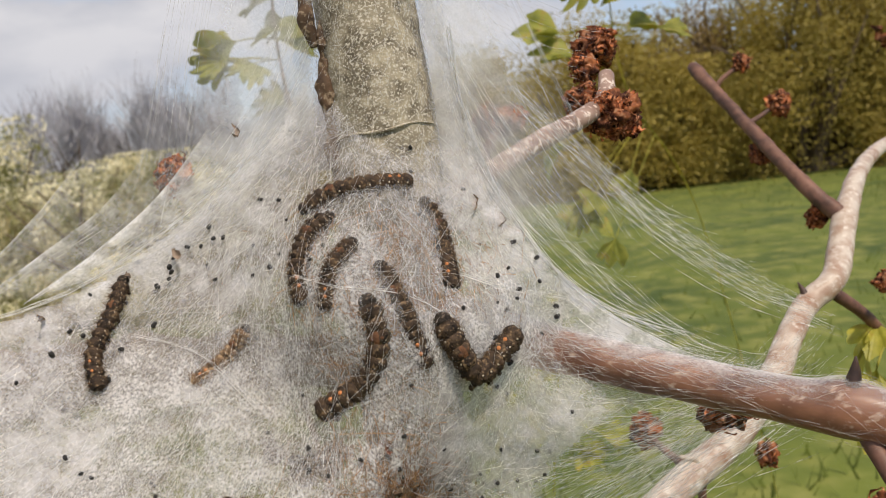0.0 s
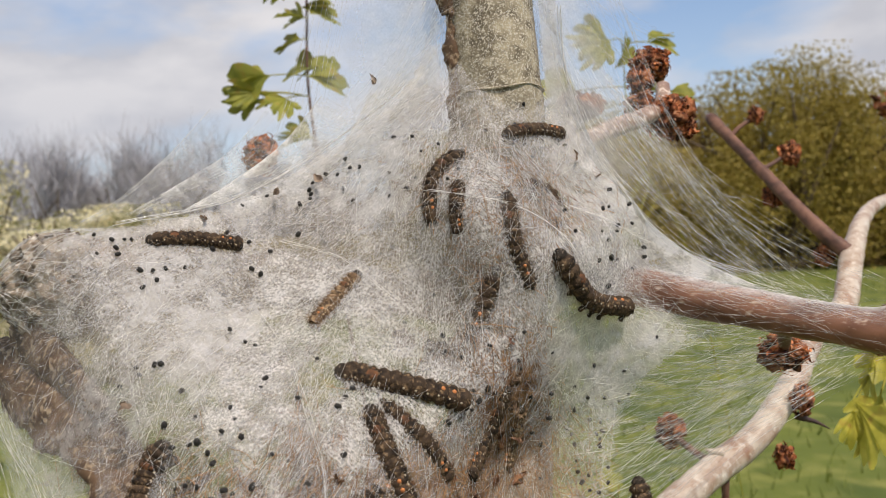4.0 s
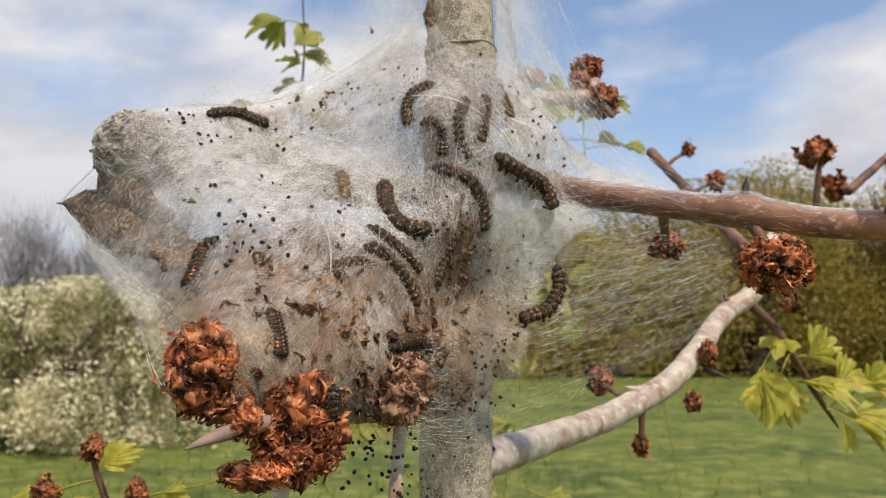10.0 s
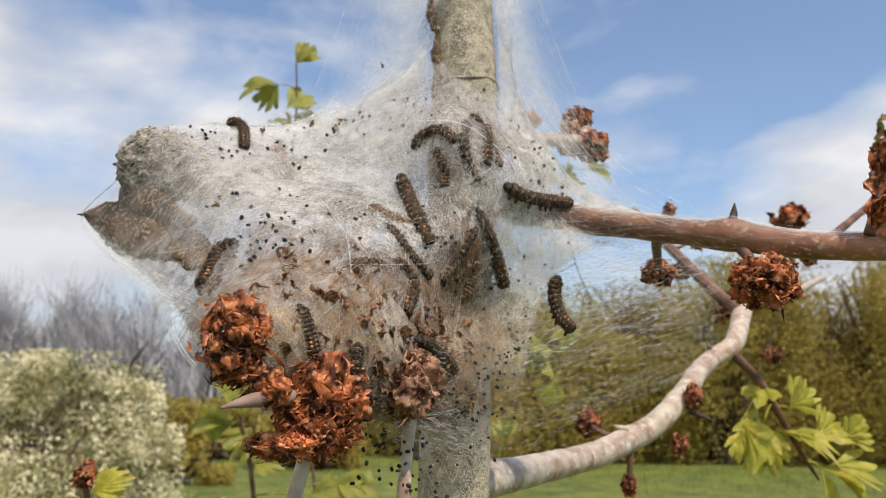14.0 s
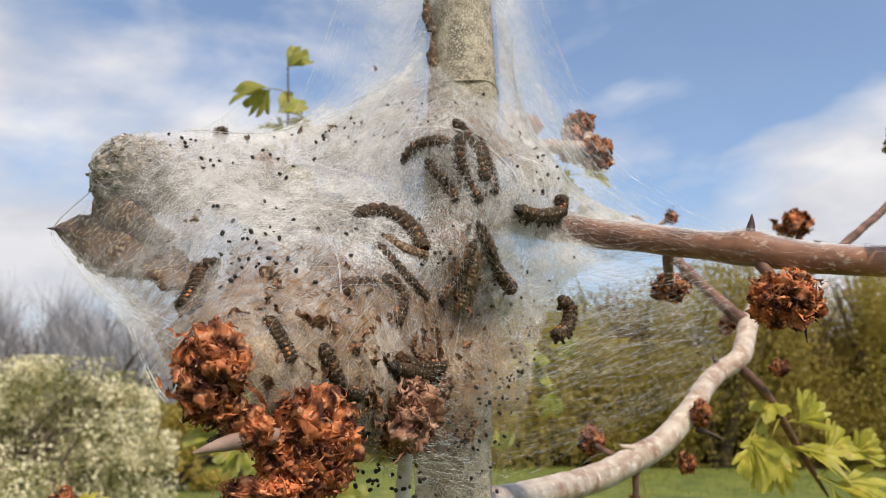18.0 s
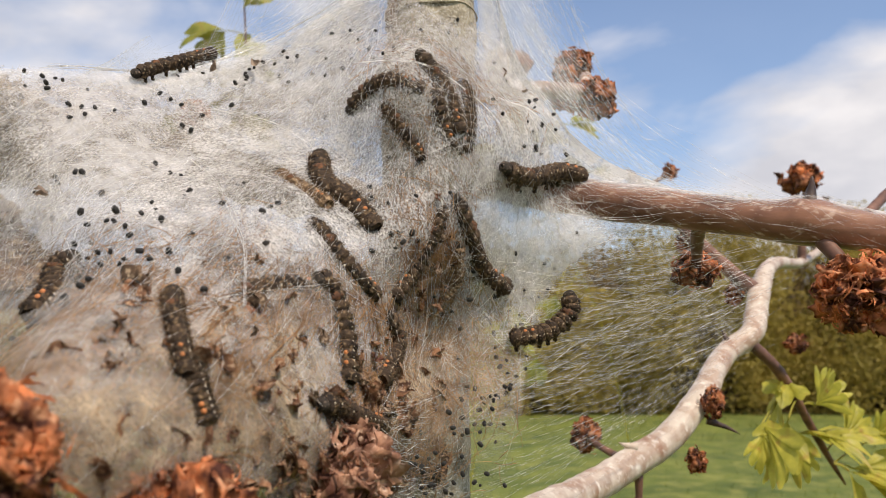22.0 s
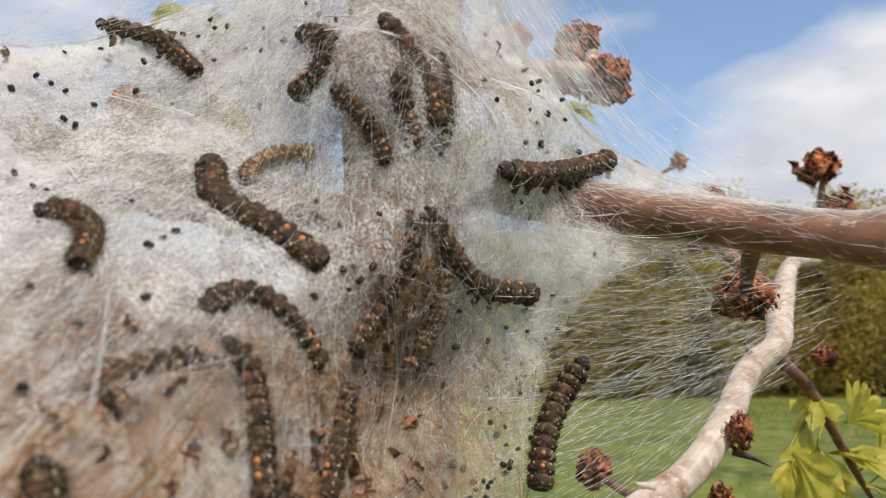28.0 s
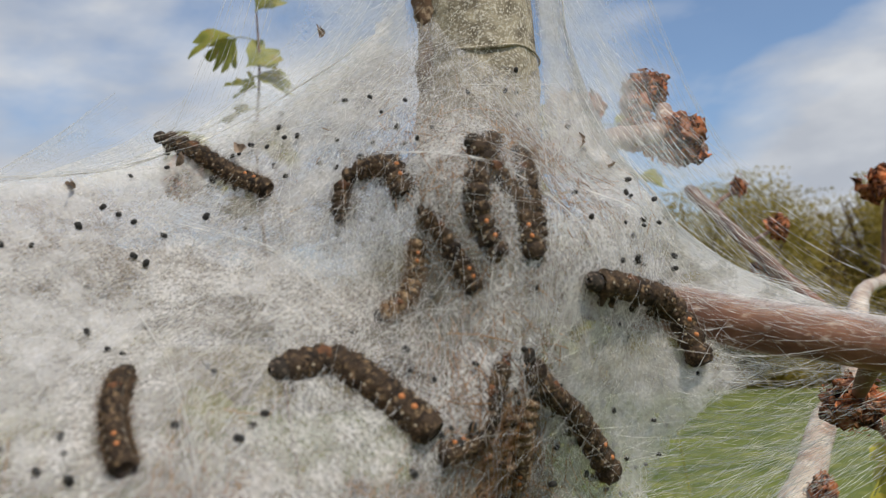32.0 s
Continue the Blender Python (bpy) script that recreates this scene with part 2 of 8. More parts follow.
M_CREAM = material("cream_scale_dash", (0.60, 0.52, 0.40), (0.34, 0.27, 0.19), 1200, rough=0.6, bump=0.0)
M_BODYPALE = material("light_caterpillar_skin", (0.21, 0.13, 0.075), (0.05, 0.032, 0.02), 620, rough=0.8, bump=1.0, fine=(0.36, 0.25, 0.15), fine_scale=1700, fine_lo=0.5, fine_hi=0.62, spec=0.2, apart=True)
M_HEAD = material("black_head", (0.05, 0.04, 0.032), (0.015, 0.012, 0.01), 900, rough=0.75, bump=0.8, spec=0.15, fine=(0.16, 0.12, 0.09), fine_scale=2200)
M_ORANGE = material("orange_spot", (0.60, 0.23, 0.075), (0.38, 0.13, 0.04), 1500, rough=0.5, bump=0.0)
M_BUFF = material("buff_hair", (0.36, 0.26, 0.16), (0.18, 0.12, 0.07), 1500, rough=0.6, bump=0.0, trans=0.3)
M_SKINPALE = material("pale_brown_skin", (0.42, 0.31, 0.23), (0.17, 0.12, 0.085), 900, rough=0.5, bump=0.4, trans=0.3)
M_GRASS = material("meadow_grass", (0.132, 0.158, 0.022), (0.052, 0.080, 0.012), 1.1, rough=0.8, bump=0.6, fine=(0.21, 0.215, 0.05), fine_scale=5, fine_lo=0.48, fine_hi=0.72, bump_dist=0.05)
M_BLADE = material("grass_blade", (0.16, 0.19, 0.03), (0.10, 0.13, 0.02), 3, rough=0.6, bump=0.0, trans=0.3, jitter=0.2)
M_HEDGE = material("hedge_leaf", (0.46, 0.36, 0.085), (0.32, 0.26, 0.06), 1.1, rough=0.6, bump=0.0, trans=0.4, jitter=0.14)
M_HEDGEB = material("budding_hedge_twigs", (0.36, 0.25, 0.09), (0.22, 0.15, 0.055), 1.1, rough=0.7, bump=0.0, trans=0.35, jitter=0.14)
M_BLOSSOM = material("white_blossom", (0.84, 0.77, 0.54), (0.20, 0.20, 0.06), 2.6, lo=0.42, hi=0.56, rough=0.7, bump=0.0, trans=0.35, jitter=0.2)
M_GREYTWIG = material("bare_grey_twigs", (0.46, 0.45, 0.48), (0.36, 0.35, 0.38), 2.0, rough=0.8, bump=0.0, jitter=0.3)
M_TRUNK = material("brown_trunk", (0.16, 0.12, 0.08), (0.07, 0.05, 0.035), 12, rough=0.85, bump=0.5, bump_dist=0.01)


def silk_thread_material(name, gap):
    """Shiny thread, seen in stretches: broken glints are painted by noise that fades it between them."""
    m = bpy.data.materials.new(name)
    m.use_nodes = True
    n, l = m.node_tree.nodes, m.node_tree.links
    b, out = n["Principled BSDF"], n["Material Output"]
    b.inputs["Base Color"].default_value = (0.95, 0.94, 0.925, 1)
    b.inputs["Roughness"].default_value, b.inputs["Specular IOR Level"].default_value = 0.2, 1.0
    tr, mx = n.new("ShaderNodeBsdfTranslucent"), n.new("ShaderNodeMixShader")
    tr.inputs["Color"].default_value = (0.95, 0.94, 0.925, 1)
    mx.inputs[0].default_value = 0.35
    l.new(b.outputs[0], mx.inputs[1]), l.new(tr.outputs[0], mx.inputs[2])
    co, t, r = n.new("ShaderNodeTexCoord"), n.new("ShaderNodeTexNoise"), n.new("ShaderNodeMapRange")
    isl, add, tp, cut = n.new("ShaderNodeNewGeometry"), n.new("ShaderNodeVectorMath"), n.new("ShaderNodeBsdfTransparent"), n.new("ShaderNodeMixShader")
    add.operation = "ADD"
    l.new(co.outputs["Object"], add.inputs[0]), l.new(isl.outputs["Random Per Island"], add.inputs[1])
    l.new(add.outputs[0], t.inputs["Vector"])
    t.inputs["Scale"].default_value, t.inputs["Detail"].default_value = 230.0, 3.0
    # opaque stretches stand for glints, the rest is nearly clear
    r.inputs["From Min"].default_value, r.inputs["From Max"].default_value = gap, gap + 0.16
    r.inputs["To Min"].default_value = 0.12
    l.new(t.outputs["Fac"], r.inputs["Value"])
    l.new(r.outputs["Result"], cut.inputs[0]), l.new(tp.outputs[0], cut.inputs[1]), l.new(mx.outputs[0], cut.inputs[2])
    l.new(cut.outputs[0], out.inputs["Surface"])
    return m


def silk_sheet_material(name, gain, face=(0.88, 0.865, 0.86), through_it=(0.86, 0.84, 0.83), floor=0.12, cloudy=(0.3, 1.7), fibre_lo=0.54, grainy=0.2, flecky=(0.4, 1.5)):
    """Felted silk: fine crossing fibres with gaps between them; how dense it is comes from the sheet's own attribute."""
    m = bpy.data.materials.new(name)
    m.use_nodes = True
    n, l = m.node_tree.nodes, m.node_tree.links
    n.remove(n["Principled BSDF"])
    out = n["Material Output"]
    co = n.new("ShaderNodeTexCoord")
    total = None

    def op(kind, a, b):
        x = n.new("ShaderNodeMath")
        x.operation = kind
        for k, v in enumerate((a, b)):
            if isinstance(v, (int, float)):
                x.inputs[k].default_value = v
            else:
                l.new(v, x.inputs[k])
        return x.outputs[0]
    for turn, long, fine in ((20, 300, 4600), (78, 380, 4000), (-42, 260, 5200), (128, 340, 3400)):
        spin, mp, t = n.new("ShaderNodeMapping"), n.new("ShaderNodeMapping"), n.new("ShaderNodeTexNoise")
        spin.inputs["Rotation"].default_value = (0, radians(turn), 0)
        mp.inputs["Scale"].default_value = (long, fine * 0.3, fine)
        t.inputs["Scale"].default_value, t.inputs["Detail"].default_value = 1.0, 3.0
        l.new(co.outputs["Object"], spin.inputs["Vector"]), l.new(spin.outputs["Vector"], mp.inputs["Vector"]), l.new(mp.outputs["Vector"], t.inputs["Vector"])
        r = n.new("ShaderNodeMapRange")
        r.inputs["From Min"].default_value, r.inputs["From Max"].default_value = fibre_lo, fibre_lo + 0.13
        l.new(t.outputs["Fac"], r.inputs["Value"])
        total = r.outputs["Result"] if total is None else op("MAXIMUM", total, r.outputs["Result"])
    cloud = n.new("ShaderNodeTexNoise")
    cloud.inputs["Scale"].default_value, cloud.inputs["Detail"].default_value = 62.0, 6.0
    l.new(co.outputs["Object"], cloud.inputs["Vector"])
    cr = n.new("ShaderNodeMapRange")
    cr.inputs["From Min"].default_value, cr.inputs["From Max"].default_value = 0.3, 0.7
    cr.inputs["To Min"].default_value, cr.inputs["To Max"].default_value = cloudy
    l.new(cloud.outputs["Fac"], cr.inputs["Value"])
    fleck = n.new("ShaderNodeTexNoise")
    fleck.inputs["Scale"].default_value, fleck.inputs["Detail"].default_value = 270.0, 4.0
    l.new(co.outputs["Object"], fleck.inputs["Vector"])
    fr = n.new("ShaderNodeMapRange")
    fr.inputs["From Min"].default_value, fr.inputs["From Max"].default_value = 0.32, 0.68
    fr.inputs["To Min"].default_value, fr.inputs["To Max"].default_value = flecky
    l.new(fleck.outputs["Fac"], fr.inputs["Value"])
    grain = n.new("ShaderNodeTexNoise")
    grain.inputs["Scale"].default_value, grain.inputs["Detail"].default_value = 2000.0, 3.0
    l.new(co.outputs["Object"], grain.inputs["Vector"])
    gr = n.new("ShaderNodeMapRange")
    gr.inputs["From Min"].default_value, gr.inputs["From Max"].default_value = 0.36, 0.64
    gr.inputs["To Min"].default_value, gr.inputs["To Max"].default_value = 1.0 - grainy, 1.0 + grainy
    l.new(grain.outputs["Fac"], gr.inputs["Value"])
    at = n.new("ShaderNodeAttribute")
    at.attribute_name = "silk_amount"
    fibre = op("ADD", op("MULTIPLY", total, 1.0 - floor), floor)
    alpha = op("MULTIPLY", op("MULTIPLY", at.outputs["Fac"], fibre), op("MULTIPLY", op("MULTIPLY", cr.outputs["Result"], fr.outputs["Result"]), op("MULTIPLY", gr.outputs["Result"], gain)))
    alpha = op("MINIMUM", alpha, 0.97)
    df, tl, add, tp, mx = (n.new("ShaderNode" + k) for k in ("BsdfDiffuse", "BsdfTranslucent", "MixShader", "BsdfTransparent", "MixShader"))
    df.inputs["Color"].default_value, tl.inputs["Color"].default_value = (*face, 1), (*through_it, 1)
    add.inputs[0].default_value = 0.4
    l.new(df.outputs[0], add.inputs[1]), l.new(tl.outputs[0], add.inputs[2])
    bp = n.new("ShaderNodeBump")
    bp.inputs["Strength"].default_value, bp.inputs["Distance"].default_value = 0.6, 0.0002
    l.new(total, bp.inputs["Height"]), l.new(bp.outputs["Normal"], df.inputs["Normal"])
    l.new(alpha, mx.inputs[0]), l.new(tp.outputs[0], mx.inputs[1]), l.new(add.outputs[0], mx.inputs[2])
    l.new(mx.outputs[0], out.inputs["Surface"])
    return m


M_SILK = silk_thread_material("silk_thread", 0.32)
M_GUY = silk_thread_material("glinting_thread", 0.48)
M_SHEET = silk_sheet_material("felted_silk", 1.0, (0.81, 0.79, 0.78), (0.84, 0.815, 0.795), floor=0.42, fibre_lo=0.56, grainy=0.6)
M_VEIL = silk_sheet_material("smooth_veil", 1.0, (0.87, 0.86, 0.86), (0.87, 0.85, 0.85), floor=0.85, cloudy=(0.35, 1.5))
M_MIST = silk_sheet_material("misty_film", 1.0, (0.88, 0.88, 0.89), (0.88, 0.87, 0.88), floor=0.95, cloudy=(0.75, 1.25), grainy=0.1, flecky=(0.8, 1.2))
M_STAINED = silk_sheet_material("stained_veil", 1.0, (0.80, 0.63, 0.44), (0.82, 0.62, 0.40), floor=0.6, cloudy=(0.2, 1.6))
M_TAN = material("soiled_tan_fibre", (0.56, 0.32, 0.15), (0.24, 0.12, 0.055), 300, rough=0.7, bump=0.0, trans=0.3, jitter=0.4)
M_SOILED = silk_sheet_material("soiled_silk", 1.0, (0.33, 0.21, 0.13), (0.36, 0.22, 0.12), 0.5, (0.2, 1.6))
# the same silk in a dark tone: the hollow's shade is in the colour
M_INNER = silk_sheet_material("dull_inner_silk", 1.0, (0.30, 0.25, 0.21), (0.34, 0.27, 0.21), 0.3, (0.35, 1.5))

# ---- building tools (lengths in millimetres unless said) ----
MM = 0.001


def mesh(name, verts, faces, mats, smooth=True, slots=None):
    """A mesh from vertices in metres; all faces have the same number of corners when faces is an array."""
    me = bpy.data.meshes.new(name)
    v = np.asarray(verts, np.float32)
    if isinstance(faces, np.ndarray):
        k = faces.shape[1]
        me.vertices.add(len(v)), me.loops.add(faces.size), me.polygons.add(len(faces))
        me.vertices.foreach_set("co", v.ravel())
        me.loops.foreach_set("vertex_index", faces.astype(np.int32).ravel())
        me.polygons.foreach_set("loop_start", np.arange(0, faces.size, k, dtype=np.int32))
        me.update(calc_edges=True)
    else:
        me.from_pydata([tuple(p) for p in v], [], faces)
    for m in (mats if isinstance(mats, (list, tuple)) else [mats]):
        me.materials.append(m)
    me.polygons.foreach_set("use_smooth", np.full(len(me.polygons), smooth))
    if slots is not None:
        me.polygons.foreach_set("material_index", np.asarray(slots, np.int32))
    me.update()
    return me


def put(name, me, parent=None, label="", m=None):
    """Links one mesh object, under a thing or a part if one is given."""
    ob = new(name, me)
    if parent is not None:
        ob.parent = parent
    if m is not None:
        ob.matrix_basis = m
    if label:
        ob["label"] = label
    return ob


def thing(name, at, label, category, group="", kind=""):
    """An empty at the base of a thing, which carries its parts."""
    ob = new(name)
    ob.empty_display_size = 0.01
    ob.location = at
    return tagged(ob, label, category, group, kind)


def spline(points, step):
    """A smooth line through the points (any number of columns), sampled about every step."""
    p = np.asarray(points, float)
    q = np.vstack([2 * p[0] - p[1], p, 2 * p[-1] - p[-2]])
    out = []
    for i in range(1, len(q) - 2):
        n = max(2, int(np.linalg.norm(q[i + 1][:3] - q[i][:3]) / step))
        for s in np.linspace(0, 1, n, endpoint=False):
            a, b, c, d = q[i - 1:i + 3]
            out.append(0.5 * (2 * b + (c - a) * s + (2 * a - 5 * b + 4 * c - d) * s ** 2 + (3 * b - a - 3 * c + d) * s ** 3))
    out.append(p[-1])
    return np.array(out)


def tube(line, sides=16, rough=0.06, cap=True, seed=0, knots=0.0):
    """A closed limb along rows of x, y, z, radius (mm), with an uneven skin. Returns vertices in metres and faces."""
    line = np.asarray(line, float)
    c, r = line[:, :3], line[:, 3]
    tan = np.gradient(c, axis=0)
    tan /= np.linalg.norm(tan, axis=1)[:, None] + 1e-12
    side = np.cross(tan[0], (0.3, 0.5, 0.8))
    side /= np.linalg.norm(side)
    verts, faces = [], []
    for i in range(len(c)):
        side = side - tan[i] * (side @ tan[i])
        side /= np.linalg.norm(side)
        other = np.cross(tan[i], side)
        for k in range(sides):
            a = 2 * math.pi * k / sides
            way = side * math.cos(a) + other * math.sin(a)
            p = c[i] + way * r[i]
            f = noise.noise(Vector(p * 0.16) + Vector((seed, 0, 0))) * rough * 1.4 + noise.noise(Vector(p * 0.55) + Vector((0, seed, 0))) * rough
            verts.append((c[i] + way * r[i] * (1 + f)) * MM)
    n = len(c)
    for i in range(n - 1):
        for k in range(sides):
            a, b = i * sides + k, i * sides + (k + 1) % sides
            faces.append((a, b, b + sides, a + sides))
    if cap:
        faces.append(tuple(range(sides))[::-1])
        faces.append(tuple((n - 1) * sides + k for k in range(sides)))
    return np.array(verts), faces


def threads(lines, radius):
    """Thin three-sided strands along the lines (array: strand, point, xyz in mm; radius in mm). Returns one mesh's arrays in metres."""
    lines = np.asarray(lines, float)
    s, n, _ = lines.shape
    tan = np.gradient(lines, axis=1)
    tan /= np.linalg.norm(tan, axis=2)[..., None] + 1e-9
    u = np.cross(tan, np.array((0.31, 0.87, 0.38)))
    u /= np.linalg.norm(u, axis=2)[..., None] + 1e-9
    w = np.cross(tan, u)
    rad = np.broadcast_to(np.asarray(radius, float).reshape(-1, 1, 1), (s, 1, 1))
    ring = [lines + rad * (u * math.cos(a) + w * math.sin(a)) for a in (0.0, 2.094, 4.189)]
    v = np.stack(ring, 2).reshape(-1, 3) * MM
    base = (np.arange(s)[:, None] * n + np.arange(n - 1)[None]).reshape(-1, 1) * 3
    f = np.concatenate([np.stack([base[:, 0] + k, base[:, 0] + (k + 1) % 3, base[:, 0] + 3 + (k + 1) % 3, base[:, 0] + 3 + k], 1) for k in range(3)])
    return v, f


def leaf_sheet(length, width, curl, twist, crumple, seed, lobes=0, nu=9, nv=7, fold=0.2):
    """One leaf as a bent, crumpled and, if asked, lobed blade; base at the origin, along x. mm in, metres out."""
    verts, faces = [], []
    for i in range(nu):
        u = i / (nu - 1)
        w = width * 0.5 * max(0.04, math.sin(math.pi * min(1, 0.06 + 0.94 * u) ** 0.8)) ** 0.7
        if lobes:
            w = width * 0.5 * (0.08 + 0.92 * min(1, u * 2.2)) * (0.62 + 0.38 * math.cos(2 * math.pi * (u * lobes - 0.15))) * (1.05 - 0.45 * u ** 3)
        for j in range(nv):
            v = 2 * j / (nv - 1) - 1
            x, y, z = length * (u + (0.10 * abs(v) if lobes else 0)), w * v, width * fold * abs(v) * 0.5
            a = curl * u
            x2 = x * math.cos(a * 0.5) if abs(curl) < 0.01 else length / curl * math.sin(curl * u)
            z2 = z + (0 if abs(curl) < 0.01 else length / curl * (1 - math.cos(curl * u)))
            if lobes:
                x2 += length * 0.10 * abs(v)
            b = twist * u
            y, z2 = y * math.cos(b) - (z2 - length * 0) * math.sin(b) * 0.3, z2 + y * math.sin(b)
            q = Vector((x2 * 0.35 + seed * 3.1, y * 0.35, z2 * 0.35))
            d = noise.noise_vector(q) * crumple * length
            d2 = noise.noise_vector(q * 2.7) * crumple * length * 0.5
            verts.append(((x2 + d.x + d2.x) * MM, (y + d.y + d2.y) * MM, (z2 + d.z + d2.z) * MM))
    for i in range(nu - 1):
        for j in range(nv - 1):
            a = i * nv + j
            faces.append((a, a + 1, a + nv + 1, a + nv))
    return np.array(verts), np.array(faces)


def aim(at, way, up=(0, 0, 1), roll=0.0, scale=1.0):
    """A pose at a place in mm whose x axis points along way."""
    x = Vector(way).normalized()
    z = Vector(up) - x * x.dot(Vector(up))
    z = z.normalized() if z.length > 1e-4 else x.orthogonal().normalized()
    y = z.cross(x)
    m = Matrix((x, y, z)).transposed().to_4x4()
    return Matrix.Translation(Vector(at) * MM) @ m @ Matrix.Rotation(roll, 4, "X") @ Matrix.Scale(scale, 4)

# ---- meadow and distance (metres) ----
def ground():
    n = 90
    u = np.linspace(-1, 1, n)
    g = np.sign(u) * np.abs(u) ** 3 * 900
    xs, ys = np.meshgrid(g, g, indexing="ij")
    zs = np.zeros_like(xs)
    for i in range(n):
        for j in range(n):
            d = math.hypot(xs[i, j], ys[i, j])
            zs[i, j] = 0.12 * noise.noise(Vector((xs[i, j] * 0.12, ys[i, j] * 0.12, 0))) * min(1, d / 4) + 0.004 * max(0, d - 25)
    k = (np.arange(n - 1)[:, None] * n + np.arange(n - 1)[None]).ravel()
    me = mesh("ground", np.stack([xs, ys, zs], -1).reshape(-1, 3), np.stack([k, k + n, k + n + 1, k + 1], 1), M_GRASS)
    tagged(put("ground", me), "rolling green spring meadow with patchy grass", "meadow", kind="structure")
    rng = np.random.default_rng(3)
    cnt = 40000
    az, d = rng.uniform(-3.1416, 3.1416, cnt), 0.1 + 20.4 * rng.random(cnt) ** 1.4
    x, y = np.sin(az) * d, np.cos(az) * d
    h, w, lean = rng.uniform(0.04, 0.13, cnt), rng.uniform(0.006, 0.015, cnt), rng.uniform(-0.1, 0.1, (cnt, 2))
    a = rng.uniform(0, 3.14, cnt)
    dx, dy = np.cos(a) * w, np.sin(a) * w
    v = np.stack([np.stack([x - dx, y - dy, 0 * x - 0.05], -1), np.stack([x + dx, y + dy, 0 * x - 0.05], -1), np.stack([x + lean[:, 0], y + lean[:, 1], h], -1)], 1)
    tagged(put("grass", mesh("grass", v.reshape(-1, 3), np.arange(cnt * 3).reshape(-1, 3), M_BLADE, smooth=False)), "tufts of long green meadow grass", "grass", kind="stuff")


def shrub(name, at, radii, count, leaf, mat, label, category, group="", seed=0, clumps=26, floor=0.05, trunks=5, twig=0.0):
    """A shrub or tree: bent stems, limbs, and a crown of many leaves in uneven clumps. Metres."""
    rng = np.random.default_rng(seed)
    top = thing(name, at, label, category, group)
    v_all, f_all, off = [], [], 0
    ends = []
    for i in range(trunks):
        a = rng.uniform(0, 6.28)
        foot = np.array((math.cos(a), math.sin(a), 0)) * radii[0] * 0.25
        for k in range(5):
            b, e = rng.uniform(0, 6.28), rng.uniform(0.2, 1.2)
            end = np.array((math.cos(b) * math.cos(e) * radii[0], math.sin(b) * math.cos(e) * radii[1], radii[2] * (0.5 + 0.5 * math.sin(e)))) * 0.9
            mid = foot * 0.6 + end * 0.4 + rng.normal(0, 0.1, 3) * radii[2]
            mid[2] = abs(mid[2])
            r0 = 0.035 * radii[2]
            line = spline([(*foot * 1000, r0 * 1000), (*mid * 1000, r0 * 500), (*end * 1000, r0 * 100)], 400)
            v, f = tube(line, 6, 0.05, False, seed)
            v_all.append(v), f_all.extend([tuple(q + off for q in face) for face in f])
            off += len(v)
            ends.append(end)
    put("trunk", mesh("trunk", np.vstack(v_all), f_all, M_TRUNK), top)
    cent = []
    for i in range(clumps):
        b, e, q = rng.uniform(0, 6.28), math.asin(rng.uniform(0, 1)), rng.uniform(0.55, 0.98)
        cent.append(np.array((math.cos(b) * math.cos(e) * radii[0], math.sin(b) * math.cos(e) * radii[1], 0)) * q + np.array((0, 0, floor * radii[2] + (1 - floor) * radii[2] * (math.sin(e) * q * 0.95))))
    cent = np.array(cent)
    which = rng.integers(0, clumps, count)
    size = rng.uniform(0.16, 0.32, clumps)[which]
    p = cent[which] + np.clip(rng.normal(0, 0.85, (count, 3)), -1.35, 1.35) * size[:, None] * np.array((radii[0], radii[1], radii[2] * 0.8)) * 0.6
    p[:, 2] = np.abs(p[:, 2])
    u = rng.normal(0, 1, (count, 3))
    u /= np.linalg.norm(u, axis=1)[:, None]
    w = np.cross(u, rng.normal(0, 1, (count, 3)))
    w /= np.linalg.norm(w, axis=1)[:, None]
    s = leaf * rng.uniform(0.6, 1.4, count)[:, None]
    if twig:
        u[:, 2] = np.abs(u[:, 2]) + 0.7
        quad = np.stack([p - w * twig, p + w * twig, p + u * s * 3 + w * twig * 0.3, p + u * s * 3 - w * twig * 0.3], 1)
    else:
        quad = np.stack([p - u * s, p + w * s * 0.6, p + u * s, p - w * s * 0.6], 1)
    put("crown", mesh("crown", quad.reshape(-1, 3), np.arange(count * 4).reshape(-1, 4), mat, smooth=False), top)
    return top


ground()
hedge_one = shrub("hedge_bush", (4.0, 20.5, 0), (3.2, 2.2, 4.1), 82000, 0.040, M_HEDGE, "broad olive-green hedge bush coming into leaf at the meadow's edge", "bush", "hedge along the meadow", 11, 110)
hedge_two = shrub("hedge_bush", (8.6, 20.0, 0), (3.0, 2.2, 5.3), 82000, 0.040, M_HEDGE, "tall olive-green hedge bush coming into leaf at the meadow's edge", "bush", "hedge along the meadow", 12, 110)
hedge_three = shrub("hedge_bush", (6.4, 21.8, 0), (2.6, 2.0, 5.0), 62000, 0.038, M_HEDGEB, "brownish hedge bush still in bud at the meadow's edge", "bush", "hedge along the meadow", 13, 90)
for k, (ob, x, y, turn) in enumerate(((hedge_two, 12.6, 19.5, 120), (hedge_one, 16.5, 20.0, 200), (hedge_three, 10.6, 21.5, 80), (hedge_three, 14.6, 21.5, 30),
                                      (hedge_two, 20.5, 19.0, 260), (hedge_one, 0.8, 24.5, 90), (hedge_three, 18.8, 22.0, 150), (hedge_one, 24.5, 17.5, 310))):
    copy_thing(ob, pose(x, y, 0, 0, 0, turn))
